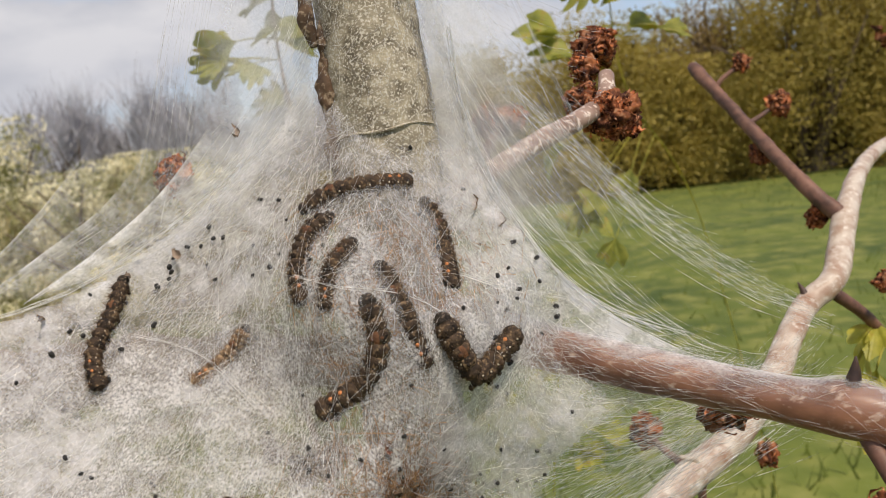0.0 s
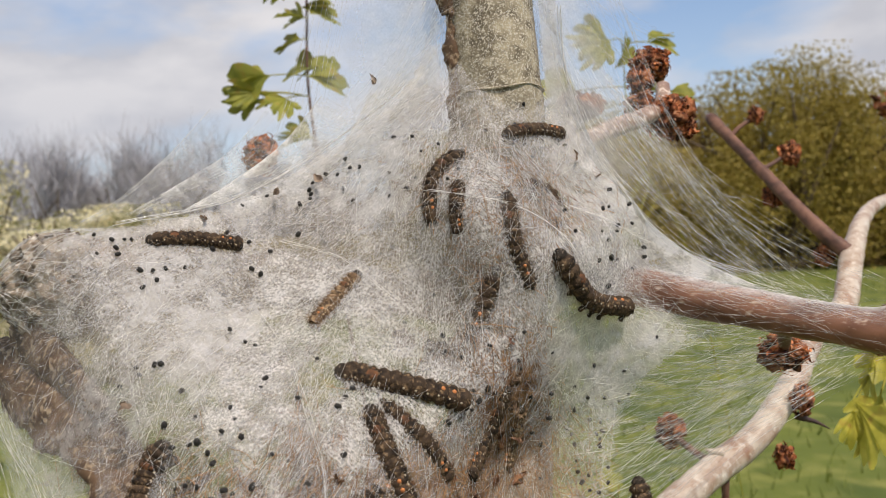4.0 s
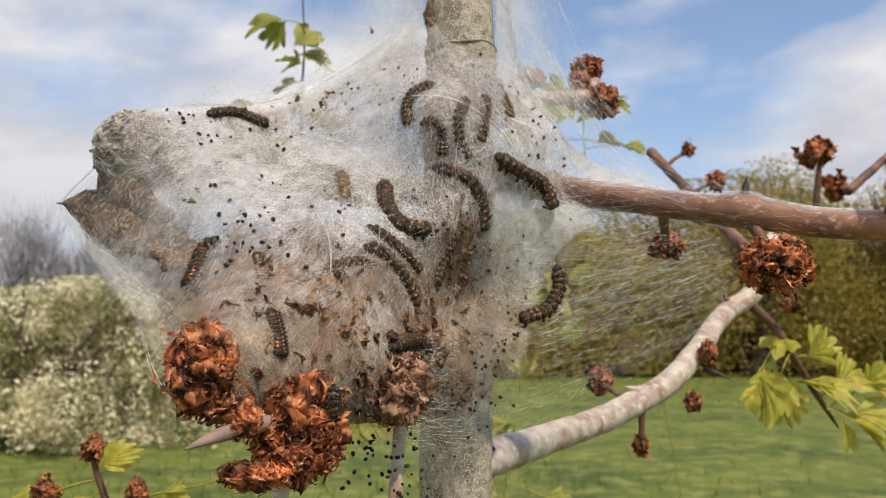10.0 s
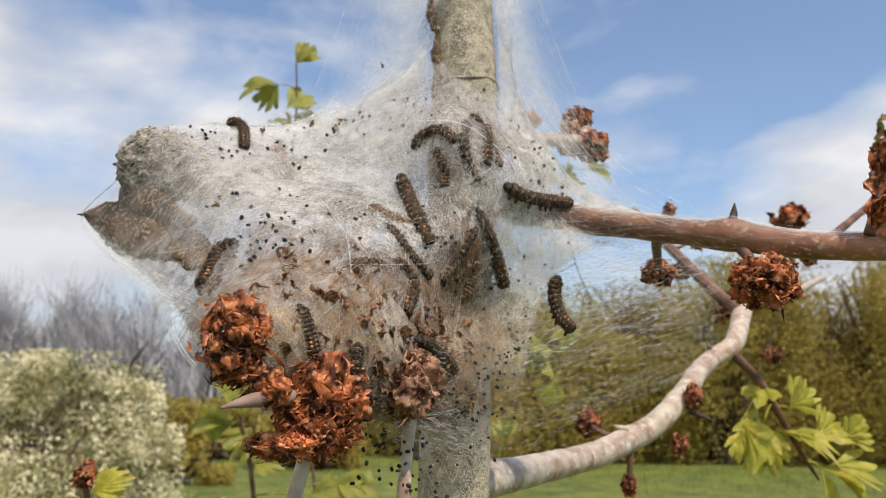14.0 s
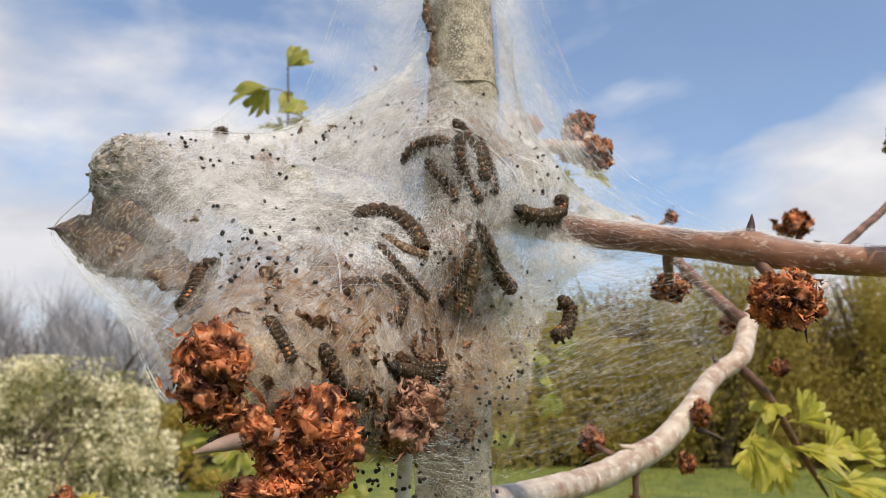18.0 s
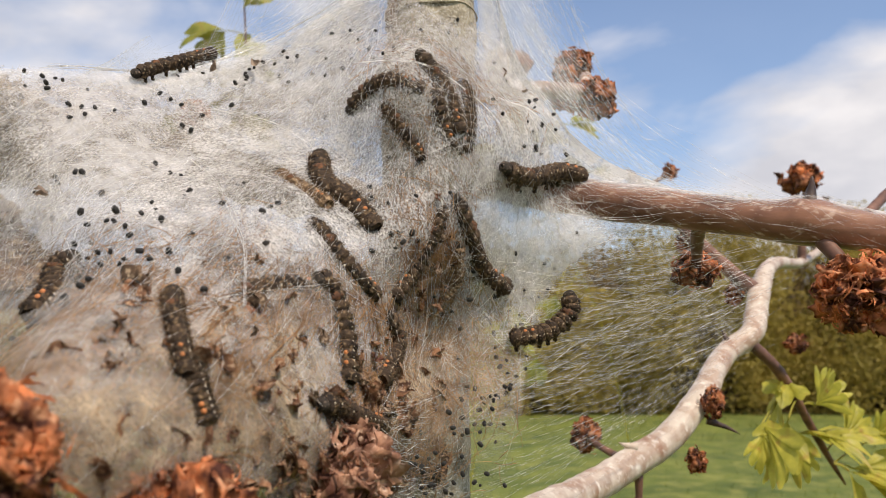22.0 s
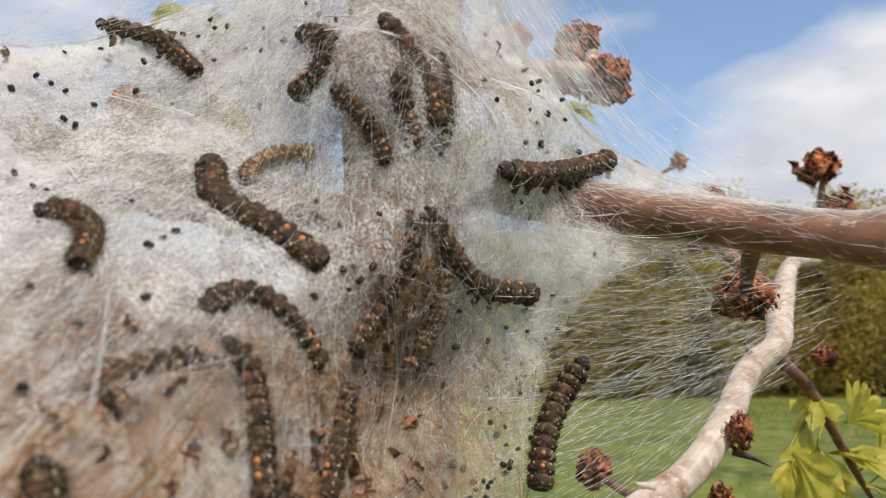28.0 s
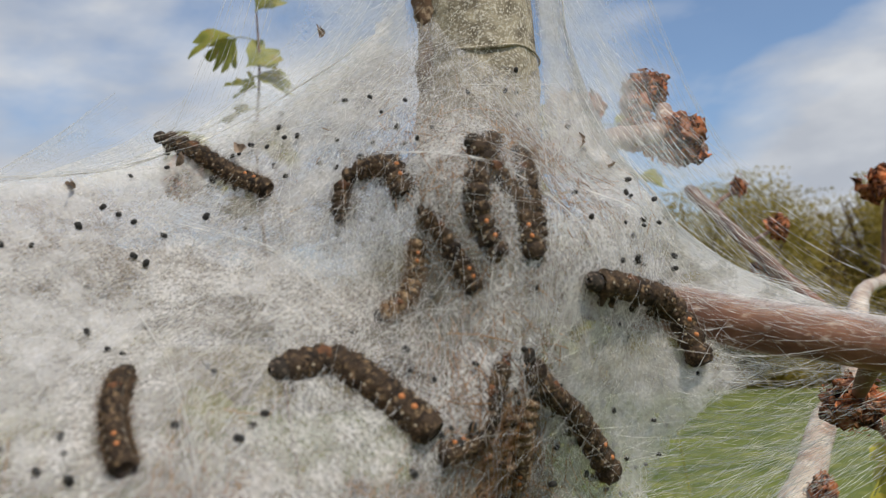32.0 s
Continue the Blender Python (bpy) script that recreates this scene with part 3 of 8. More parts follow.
blossom_one = shrub("blossoming_shrub", (-3.75, 9.6, 0), (1.75, 1.5, 1.95), 78000, 0.023, M_BLOSSOM, "rounded shrub covered in white spring blossom", "shrub", "white blossoming shrubs", 21, 60, 0.02)
shrub("blossoming_shrub", (-6.6, 10.2, 0), (2.2, 1.6, 2.75), 80000, 0.024, M_BLOSSOM, "large shrub white with blossom beside another", "shrub", "white blossoming shrubs", 22, 60, 0.02)
copy_thing(blossom_one, pose(-9.6, 10.8, 0, 0, 0, 140))
green_low = shrub("low_shrub", (-3.3, 13.5, 0), (1.6, 1.2, 1.35), 14000, 0.04, M_HEDGE, "low yellow-green shrub beyond the blossom", "shrub", "low shrubs", 31, 30)
copy_thing(green_low, pose(-1.2, 17.5, 0, 0, 0, 70))
copy_thing(green_low, pose(-5.6, 15.0, 0, 0, 0, 170))
copy_thing(green_low, pose(-3.4, 19.5, 0, 0, 0, 250))
copy_thing(green_low, pose(-6.2, 20.5, 0, 0, 0, 20))
bare = shrub("bare_tree", (-7.2, 24.0, 0), (2.6, 2.0, 4.1), 9000, 0.17, M_GREYTWIG, "grey leafless tree with a haze of fine twigs", "tree", "bare trees", 41, 40, 0.2, twig=0.010)
for x, y, turn in ((-11.0, 24.5, 100), (-14.8, 23.0, 220), (-4.2, 27.0, 300)):
    copy_thing(bare, pose(x, y, 0, 0, 0, turn))


# ---- the young hawthorn ----
tree = thing("hawthorn_tree", (0.006, 0.187, 0), "young hawthorn with grey-green stem, reddish side branch and thorns", "tree")


def limb(name, rows, mat, label="", sides=20, step=2.2, rough=0.05, seed=0, parent=None):
    v, f = tube(spline(rows, step), sides, rough, True, seed)
    base = (parent or tree)
    ob = put(name, mesh(name, v, f, mat), base, label)
    ob.matrix_parent_inverse = Matrix.Translation(base.location).inverted() if parent is None else Matrix.Identity(4)
    return ob


limb("stem", [(14, 192, -20, 13.5), (10, 190, 500, 12), (4, 188, 900, 11.2), (5.5, 187, 1150, 10.8), (6.3, 187, 1200, 10.4), (6.8, 187, 1230, 10), (7.5, 187, 1280, 10.2),
              (8, 187, 1312, 10.6), (8.6, 187, 1324, 10.4), (8.2, 187, 1340, 9.6), (7.4, 188, 1360, 9.5), (5, 190, 1450, 9), (1, 195, 1700, 7), (0, 200, 1950, 3)], M_STEM, "grey-green stem flecked with pale lenticels", 40, 3.0, 0.035, 1)
BRANCH_ROWS = [(8, 187, 1291, 5.60), (18, 182, 1288, 4.68), (37, 174, 1282, 4.05), (56, 163, 1277.5, 3.69), (71, 155.2, 1274.2, 3.75), (77, 152, 1273.6, 4.7), (83, 148.5, 1271.8, 3.98), (93, 141, 1269, 3.60), (112, 128, 1266.5, 3.42), (150, 105, 1263, 3.24), (230, 60, 1262, 2.16)]
STUB_ROWS = [(4, 190, 1279, 5), (-20, 186, 1284, 5), (-46, 174, 1288, 5.6), (-60, 167, 1289, 6.6), (-68, 163, 1289, 7.2), (-76, 160, 1289, 7.4), (-80, 159, 1289, 5.0)]
limb("branch", BRANCH_ROWS, M_BRANCH, "reddish-brown branch, paler on top", 28, 2.2, 0.05, 2)
limb("branch", [(8, 190, 1203, 6.5), (16, 198, 1205, 6.0), (30, 215, 1206, 5.3), (56, 248, 1208, 5.0), (71, 266, 1210, 5.1), (84, 277, 1214, 5.2), (100, 286, 1221, 4.9), (117, 297, 1234, 4.8), (128, 310, 1243, 4.5), (143, 329, 1251, 4.4), (156, 335, 1258, 4.7), (166, 350, 1267, 4.8), (174, 362, 1277, 4.8), (190, 385, 1290, 3.8), (215, 420, 1298, 3.3), (262, 480, 1306, 2.8), (330, 560, 1330, 2.1)], M_PALE, "pale smooth grey-buff branch curving away", 28, 2.5, 0.05, 3)
limb("twig", [(173, 361, 1277, 3.6), (164, 375, 1291, 3.2), (153, 405, 1318, 2.9), (146, 425, 1336, 2.8), (142, 438, 1347, 3.2), (141, 441, 1349, 2.0)], M_TWIG, "red-brown twig ending in buds", 16, 2.2, 0.08, 4)
limb("twig", [(9, 188, 1308, 3.0), (24, 200, 1313, 2.7), (40, 218, 1320, 2.5), (56, 236, 1326, 2.4), (62, 246, 1330, 2.3), (64, 252, 1336, 2.1)], M_PINK, "pinkish twig that bears withered flower heads", 18, 2.0, 0.06, 5)
limb("twig", [(154, 332, 1254, 2.4), (168, 336, 1242, 2.2), (186, 349, 1222, 1.8), (200, 359, 1206, 1.4), (213, 368, 1192, 0.5)], M_TWIG, "dark thorn-tipped twig with fresh leaves", 12, 2.2, 0.06, 6)
limb("branch_stub", STUB_ROWS, M_STUB, "weathered grey stub of a cut branch", 34, 1.0, 0.25, 7)
limb("twig", [(3, 182, 1222, 3.0), (-8, 150, 1224, 2.4), (-22, 116, 1227, 2.0), (-30, 98, 1228, 1.5), (-35, 87, 1228, 1.35), (-39, 80, 1227.2, 1.0), (-42, 75, 1226.2, 0.2)], M_SPUR, "pinkish-grey spur ending in a blunt thorn", 14, 2.0, 0.08, 8)
limb("shoot", [(-28, 99, 1222, 1.5), (-31, 98, 1213, 1.4), (-32, 99, 1190, 1.6), (-20, 120, 1100, 2.2), (4, 180, 990, 3.0)], M_PALE, "pale upright shoot", 10, 4, 0.05, 9)
limb("shoot", [(-9, 128, 1226, 1.5), (-10, 130, 1215, 1.5), (-10, 131, 1195, 1.8), (-6, 150, 1120, 2.4), (2, 180, 1050, 3.0)], M_PALE, "pale upright shoot", 10, 4, 0.05, 10)


def thorn(at, way, length, r, mat=None, parent=None):
    """A thorn with a swollen foot and a sharp, slightly bent tip."""
    p, w = np.array(at, float), np.array(Vector(way).normalized())
    s = np.array(Vector(w).orthogonal().normalized())
    rows = [(*(p - w * 1.0), r * 1.3), (*(p + w * length * 0.25 + s * length * 0.02), r * 0.8), (*(p + w * length * 0.6 + s * length * 0.05), r * 0.5), (*(p + w * length), r * 0.08)]
    return limb("thorn", rows, mat or M_THORN, "", 8, 0.7, 0.06, 3)


thorn((77.5, 151, 1276), (0.12, -0.1, 1), 6.2, 1.7)
thorn((86, 143, 1258), (0.0, -0.1, -1), 9.0, 0.9)
thorn((143, 329, 1254), (-0.4, 0.2, 1.0), 6.0, 1.7)
thorn((117, 290, 1226), (1, -0.2, -0.45), 11, 1.3)
thorn((106, 288, 1228), (-1, 0.1, -0.3), 8, 1.0)
thorn((84, 276, 1219), (-0.8, 0, 0.25), 5, 1.6, M_PALE)
for rows in ([(146, 425, 1336, 1.3), (151, 425, 1341, 1.1), (158, 425, 1345, 0.9)], [(153, 405, 1318, 1.3), (160, 408, 1321, 1.1), (168, 411, 1325, 0.9)], [(160, 385, 1300, 1.3), (158, 393, 1304, 1.0)],
             [(262, 480, 1306, 2.6), (263, 479, 1325, 2.2), (264, 477, 1342, 1.9), (265, 476, 1356, 1.2)], [(84, 277, 1214, 1.6), (80, 288, 1216, 1.3), (75, 299, 1220, 1.0)], [(86, 277, 1210, 1.5), (86, 278, 1199, 1.1)],
             [(60, 161, 1275, 1.6), (63, 170, 1271, 1.3), (66, 177, 1268, 1.0)], [(79, 150, 1270, 1.6), (80, 144, 1264, 1.2)], [(24, 200, 1313, 1.6), (28, 208, 1319, 1.3), (32, 215, 1325, 1.0)]):
    limb("spur", rows, M_TWIG, "", 10, 1.5, 0.08, 9)
ring = [(8.6 + math.cos(a) * 10.5, 187 + math.sin(a) * 10.5, 1325 + 1.1 * math.cos(a + 0.6) + 0.3 * math.sin(5 * a), 0.24 + 0.10 * math.sin(3 * a)) for a in np.linspace(0, 6.283, 40)]
limb("bark_ring", ring, M_STEM, "raised ring scar round the stem", 8, 1.2, 0.2, 12)

limb("bark_scar", [(-0.6, 182.0, 1315, 0.5), (-1.0, 181.6, 1321, 1.1), (-0.7, 181.4, 1328, 1.4), (-1.1, 181.8, 1335, 1.2), (-0.8, 182.2, 1343, 0.9), (-0.6, 182.6, 1347, 0.4)], M_BROWN, "dark rough scar along the side of the stem", 14, 0.7, 0.6, 14)

# ---- the silk tent ----
# where the silk is tied to stem, stub, branch and leaves, and how far it bellies forward between: x, z, depth y
TIES = np.array([(9, 1352, 178), (-3, 1338, 183), (22, 1340, 184), (-24, 1314, 177), (-5, 1313, 166), (24, 1303, 176), (-77, 1296, 152), (-97, 1276.5, 165), (-52, 1277, 138), (-41, 1280, 149),
                 (-43, 1267, 123), (-45, 1258, 120), (-32, 1259, 115), (-22, 1271, 133), (1, 1269, 144), (-9, 1283, 155), (2, 1301, 150), (26, 1299, 163), (37, 1290, 176), (60, 1279, 166),
                 (8, 1250, 165), (17, 1241, 158), (0, 1223, 151), (-8, 1236, 124), (-28, 1236, 96), (-42, 1244, 88), (-62, 1252, 128), (30, 1262, 170), (36, 1272, 167), (27, 1278, 165)], float)


def bend(d2):
    return d2 * np.log(d2 + 1e-9)


def tie_solver():
    p = TIES[:, :2] / 50
    k = bend(((p[:, None] - p[None]) ** 2).sum(-1)) + np.eye(len(p)) * 0.02
    one = np.hstack([np.ones((len(p), 1)), p])
    a = np.block([[k, one], [one.T, np.zeros((3, 3))]])
    return np.linalg.solve(a, np.concatenate([TIES[:, 2], np.zeros(3)]))


TIE_W = tie_solver()


def depth(x, z):
    """Depth y of the tent's skin at x, z (mm)."""
    q = np.stack([np.asarray(x, float), np.asarray(z, float)], -1) / 50
    p = TIES[:, :2] / 50
    k = bend(((q[..., None, :] - p) ** 2).sum(-1))
    return k @ TIE_W[:-3] + TIE_W[-3] + q @ TIE_W[-2:]


def hem():
    """The tent's outline in x, z: taut between its supports, so it curves inwards."""
    runs = [(-2, 1356), (-10, 1330), (-24, 1318), (-45, 1305), (-62, 1301), (-73, 1299), (-79, 1294), (-84, 1286), (-97, 1276.5), (-88, 1266), (-74, 1256), (-60, 1243), (-50, 1234), (-38, 1224), (-16, 1219), (-2, 1208), (12, 1206), (20, 1222), (26, 1246), (36, 1266), (58, 1274), (76, 1277), (56, 1284), (40, 1294), (29, 1312), (24, 1330), (20, 1356)]
    return spline([(a, b, 0) for a, b in runs] + [(-2, 1356, 0)], 2.0)[:, :2]


HEM = hem()


def inside(x, z):
    """Distance (mm) in from the hem; negative outside."""
    q = np.stack([np.asarray(x, float).ravel(), np.asarray(z, float).ravel()], -1)
    a, b = HEM, np.roll(HEM, -1, 0)
    d = b - a
    best = np.full(len(q), 1e9)
    odd = np.zeros(len(q), bool)
    for i in range(len(a)):
        t = np.clip(((q - a[i]) @ d[i]) / (d[i] @ d[i] + 1e-9), 0, 1)
        best = np.minimum(best, np.linalg.norm(q - a[i] - t[:, None] * d[i], axis=1))
        cross = (a[i, 1] > q[:, 1]) != (b[i, 1] > q[:, 1])
        odd ^= cross & (q[:, 0] < d[i, 0] * (q[:, 1] - a[i, 1]) / (d[i, 1] if abs(d[i, 1]) > 1e-9 else 1e-9) + a[i, 0])
    return np.where(odd, best, -best).reshape(np.shape(x))


def ease(v, lo, hi):
    t = np.clip((v - lo) / (hi - lo), 0, 1)
    return t * t * (3 - 2 * t)


def thick(x, z):
    """How much silk lies at x, z: felted over the body, thin towards the film at the spike, the stem's top and the right hem."""
    d = inside(x, z)
    body = 0.60 + 0.44 * np.exp(-(((x + 38) / 36) ** 2 + ((z - 1284) / 24) ** 2)) + 0.60 * np.exp(-(((x - 30) / 17) ** 2 + ((z - 1279) / 15) ** 2))
    up = 1 - 0.74 * ease(z, 1311, 1334)
    low = 1 - 0.44 * ease(-z, -1264, -1242) - 0.40 * ease(-z, -1244, -1226)
    right = 1 - 0.50 * ease(x + (1290 - z) * 0.35, 30, 58)
    film = 1 - 0.80 * ease(-x * 0.72 - (z - 1276) * 0.7, 44, 56)
    film = film * (1 - 0.55 * np.exp(-(((x + 78 + (z - 1270) * 0.6) / 15) ** 2 + ((z - 1270) / 8) ** 2)))
    film = film * (1 - 0.55 * np.exp(-(((x + 79) / 9) ** 2 + ((z - 1289) / 10) ** 2)))
    bare = 1 - 0.75 * np.exp(-(((z - 1282 + (x - 37) * 0.24) / 4.5) ** 2)) * ease(x, 20, 40)
    middle = 1 + 0.35 * np.exp(-(((x - 6) / 16) ** 2 + ((z - 1296) / 17) ** 2))
    return middle * bare * body * up * low * right * film * ease(d, -0.3, 2.5)


def sheet(name, shift, gain, seed, mat, parent, label, bulge=1.0, where=None, patchy=0.0, until=None):
    st = 1.25
    xs, zs = np.meshgrid(np.arange(-104, 84, st), np.arange(1200, 1362, st), indexing="ij")
    dens = thick(xs, zs) * gain
    if where:
        dens = where(xs, zs) * ease(inside(xs, zs), -0.2, 1.8) * (1 - 0.75 * np.exp(-(((zs - 1282 + (xs - 37) * 0.24) / 4.5) ** 2)) * ease(xs, 20, 40))
    if patchy:    # thin places, mostly low down, that let the darkly coloured inner layers show
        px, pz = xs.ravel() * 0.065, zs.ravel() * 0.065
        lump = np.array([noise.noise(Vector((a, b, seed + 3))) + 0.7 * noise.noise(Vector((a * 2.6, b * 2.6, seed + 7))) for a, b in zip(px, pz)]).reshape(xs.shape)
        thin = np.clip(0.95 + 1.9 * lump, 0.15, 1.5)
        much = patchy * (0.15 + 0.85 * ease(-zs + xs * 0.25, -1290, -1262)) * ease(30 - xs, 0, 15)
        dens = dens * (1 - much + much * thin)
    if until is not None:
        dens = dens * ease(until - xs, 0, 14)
    ys = depth(xs, zs) + shift
    for i in range(xs.shape[0]):
        for j in range(xs.shape[1]):
            if dens[i, j] > 0.002:
                q = Vector((xs[i, j] * 0.05, zs[i, j] * 0.05, seed))
                ys[i, j] += bulge * (noise.noise(q) * 2.2 + noise.noise(q * 4) * 0.6)
    n1, n2 = xs.shape
    keep = dens > 0.002
    k = (np.arange(n1 - 1)[:, None] * n2 + np.arange(n2 - 1)[None])
    ok = keep[:-1, :-1] & keep[1:, :-1] & keep[1:, 1:] & keep[:-1, 1:]
    k = k[ok]
    f = np.stack([k, k + n2, k + n2 + 1, k + 1], 1)
    used, back = np.unique(f, return_inverse=True)
    v = np.stack([xs, ys, zs], -1).reshape(-1, 3)[used] * MM
    me = mesh(name, v, back.reshape(-1, 4), mat)
    at = me.attributes.new("silk_amount", "FLOAT", "POINT")
    at.data.foreach_set("value", dens.ravel()[used].astype(np.float32))
    return put(name, me, parent, label)


nest = thing("silk_nest", (0, 0, 0), "grey-white silk tent of caterpillars spun round a hawthorn stem", "web nest")
sheet("outer_sheet", 0.0, 0.78, 0.0, M_SHEET, nest, "outer felted sheet of white silk", patchy=0.75)
# its dark colour stands in for shade behind the gaps of the outer sheet
sheet("inner_sheet", 4.5, 1.25, 5.0, M_INNER, nest, "inner layer of felted silk, coloured dark for the shaded hollow", patchy=1.0, until=26)
sheet("soiled_layer", 11.0, 1.0, 9.0, M_SOILED, nest, "brown innermost layer soiled with droppings", 2.0, lambda x, z: (0.40 + 0.55 * ease(-z, -1272, -1254)) * ease(-x, -6, 8) * ease(z, 1222, 1230) * (1 - ease(z, 1300, 1310)))

sheet("veil", -0.3, 1.0, 13.0, M_VEIL, nest, "smooth misty veil of the finest silk", 0.8, lambda x, z: np.minimum(0.9, 0.5 * np.exp(-((inside(x, z) - 1.6) / 2.2) ** 2) * ease(z, 1290, 1300) + 0.36 * np.exp(-(((x + 18) / 13) ** 2 + ((z - 1318) / 12) ** 2)) + 0.12 * np.exp(-(((x - 8) / 16) ** 2 + ((z - 1332) / 12) ** 2)) + 0.16 * np.exp(-(((x + 76) / 14) ** 2 + ((z - 1257) / 10) ** 2)) + 0.42 * np.exp(-(((x + 30) / 26) ** 2 + ((z - 1303) / 8) ** 2)) + 0.36 * np.exp(-(((x + 48) / 34) ** 2 + ((z - 1276) / 24) ** 2)) + 0.28 * np.exp(-(((x + 16) / 30) ** 2 + ((z - 1249) / 15) ** 2))
      + 0.70 * np.exp(-(((x - 25) / 18) ** 2 + ((z - 1274) / 16) ** 2)) + 0.55 * np.exp(-(((x - 26) / 13) ** 2 + ((z - 1302) / 13) ** 2)) + 0.08 * np.exp(-(((x - 6) / 30) ** 2 + ((z - 1316) / 10) ** 2))))

sheet("stained_veil", -0.7, 1.0, 17.0, M_STAINED, nest, "thin veil of silk stained tan over the litter", 0.8, lambda x, z: 0.72 * np.exp(-(((x + 15) / 27) ** 2 + ((z - 1243) / 12) ** 2)))


def strands(name, count, seed, length, radius, lift, parent, label="", spread=0.5, main=60.0, mat=None, points=6, where=None):
    """Loose threads lying on the skin in all ways, more of them where the silk is thick."""
    rng = np.random.default_rng(seed)
    pts = []
    while len(pts) < count:
        x, z = rng.uniform(-100, 80, 8000), rng.uniform(1205, 1356, 8000)
        lumps = np.array([noise.noise(Vector((a * 0.11, b * 0.11, seed))) + 0.6 * noise.noise(Vector((a * 0.3, b * 0.3, seed))) for a, b in zip(x, z)])
        like = where(x, z) if where else (thick(x, z) * 1.1 + 0.06 * (inside(x, z) > 0.5)) * (1 - 0.5 * ease(-z, -1264, -1246)) * (1 - 0.7 * ease(-z, -1250, -1232)) * (1 - 0.45 * ease(-x, 22, 40))
        ok = rng.random(8000) < like * np.clip(0.62 + 1.1 * lumps, 0.12, 1.6)
        pts.extend(zip(x[ok], z[ok]))
    p = np.array(pts[:count])
    a = np.where(rng.random(count) < 0.55, np.radians(main) + rng.normal(0, spread, count), rng.uniform(0, 3.14, count))
    # threads run mostly towards the stem's foot of the tent
    to = np.arctan2(1335 - p[:, 1], 6 - p[:, 0])
    a = np.where(rng.random(count) < 0.42, to + rng.normal(0, 0.4, count), a)
    ln = rng.gamma(3.0, length / 3, count)
    s = np.linspace(-0.5, 0.5, points)
    x = p[:, :1] + np.cos(a)[:, None] * ln[:, None] * s
    z = p[:, 1:] + np.sin(a)[:, None] * ln[:, None] * s
    bow = rng.normal(0, 0.07, (count, 1)) * ln[:, None] * (0.25 - s ** 2) * 4
    x, z = x - np.sin(a)[:, None] * bow, z + np.cos(a)[:, None] * bow
    y = depth(x, z) + rng.uniform(lift[0], lift[1], (count, 1)) + rng.normal(0, 0.5, (count, 1)) * s * 2
    good = (inside(x, z) > -1.5).all(1)
    lines = np.stack([x, y, z], -1)[good]
    v, f = threads(lines, rng.uniform(radius[0], radius[1], len(lines)))
    ob = put(name, mesh(name, v, f, mat or M_SILK), parent, label)
    ob["kind"] = "stuff"
    return ob


def blob(x, z, cx, cz, sx, sz):
    return np.exp(-(((x - cx) / sx) ** 2 + ((z - cz) / sz) ** 2))


strands("felt", 15000, 53, 0.8, (0.014, 0.032), (-0.6, 0.5), nest, "short silk fibres felted over the sheet", 1.0, points=3)
strands("fine_threads", 1600, 51, 15, (0.008, 0.020), (-2.4, 0.3), nest, "fine silk threads over the sheet")
strands("inner_threads", 1000, 52, 14, (0.012, 0.03), (1.0, 5.0), nest, "silk threads between the layers")
strands("soiled_threads", 12000, 54, 3.6, (0.03, 0.07), (-0.6, 2.2), nest, "tan and rusty fibres soiled by the caterpillars", 1.2, 80, M_TAN, 4,
        lambda x, z: 0.9 * blob(x, z, 6, 1266, 6, 11) + 0.75 * blob(x, z, -12, 1247, 22, 11) + 0.6 * blob(x, z, -30, 1253, 16, 8) + 0.35 * blob(x, z, 10, 1299, 12, 9) + 0.5 * blob(x, z, 2, 1240, 7, 12))
strands("rusty_mat", 650, 55, 4.5, (0.035, 0.08), (-1.3, 1.2), nest, "rusty matted fibres where the caterpillars gather", 0.35, 80, M_TAN, 4, lambda x, z: blob(x, z, 4.5, 1267, 2.6, 9) + 0.5 * blob(x, z, -8, 1254, 8, 4))


strands("covering_threads", 170, 57, 15, (0.010, 0.022), (-4.8, -2.0), nest, "long taut threads over the gathered caterpillars",
        where=lambda x, z: 0.8 * blob(x, z, 8, 1296, 16, 14) + 0.6 * blob(x, z, 8, 1268, 16, 14) + 0.5 * blob(x, z, 28, 1284, 14, 7) + 0.3 * blob(x, z, -20, 1272, 22, 18))


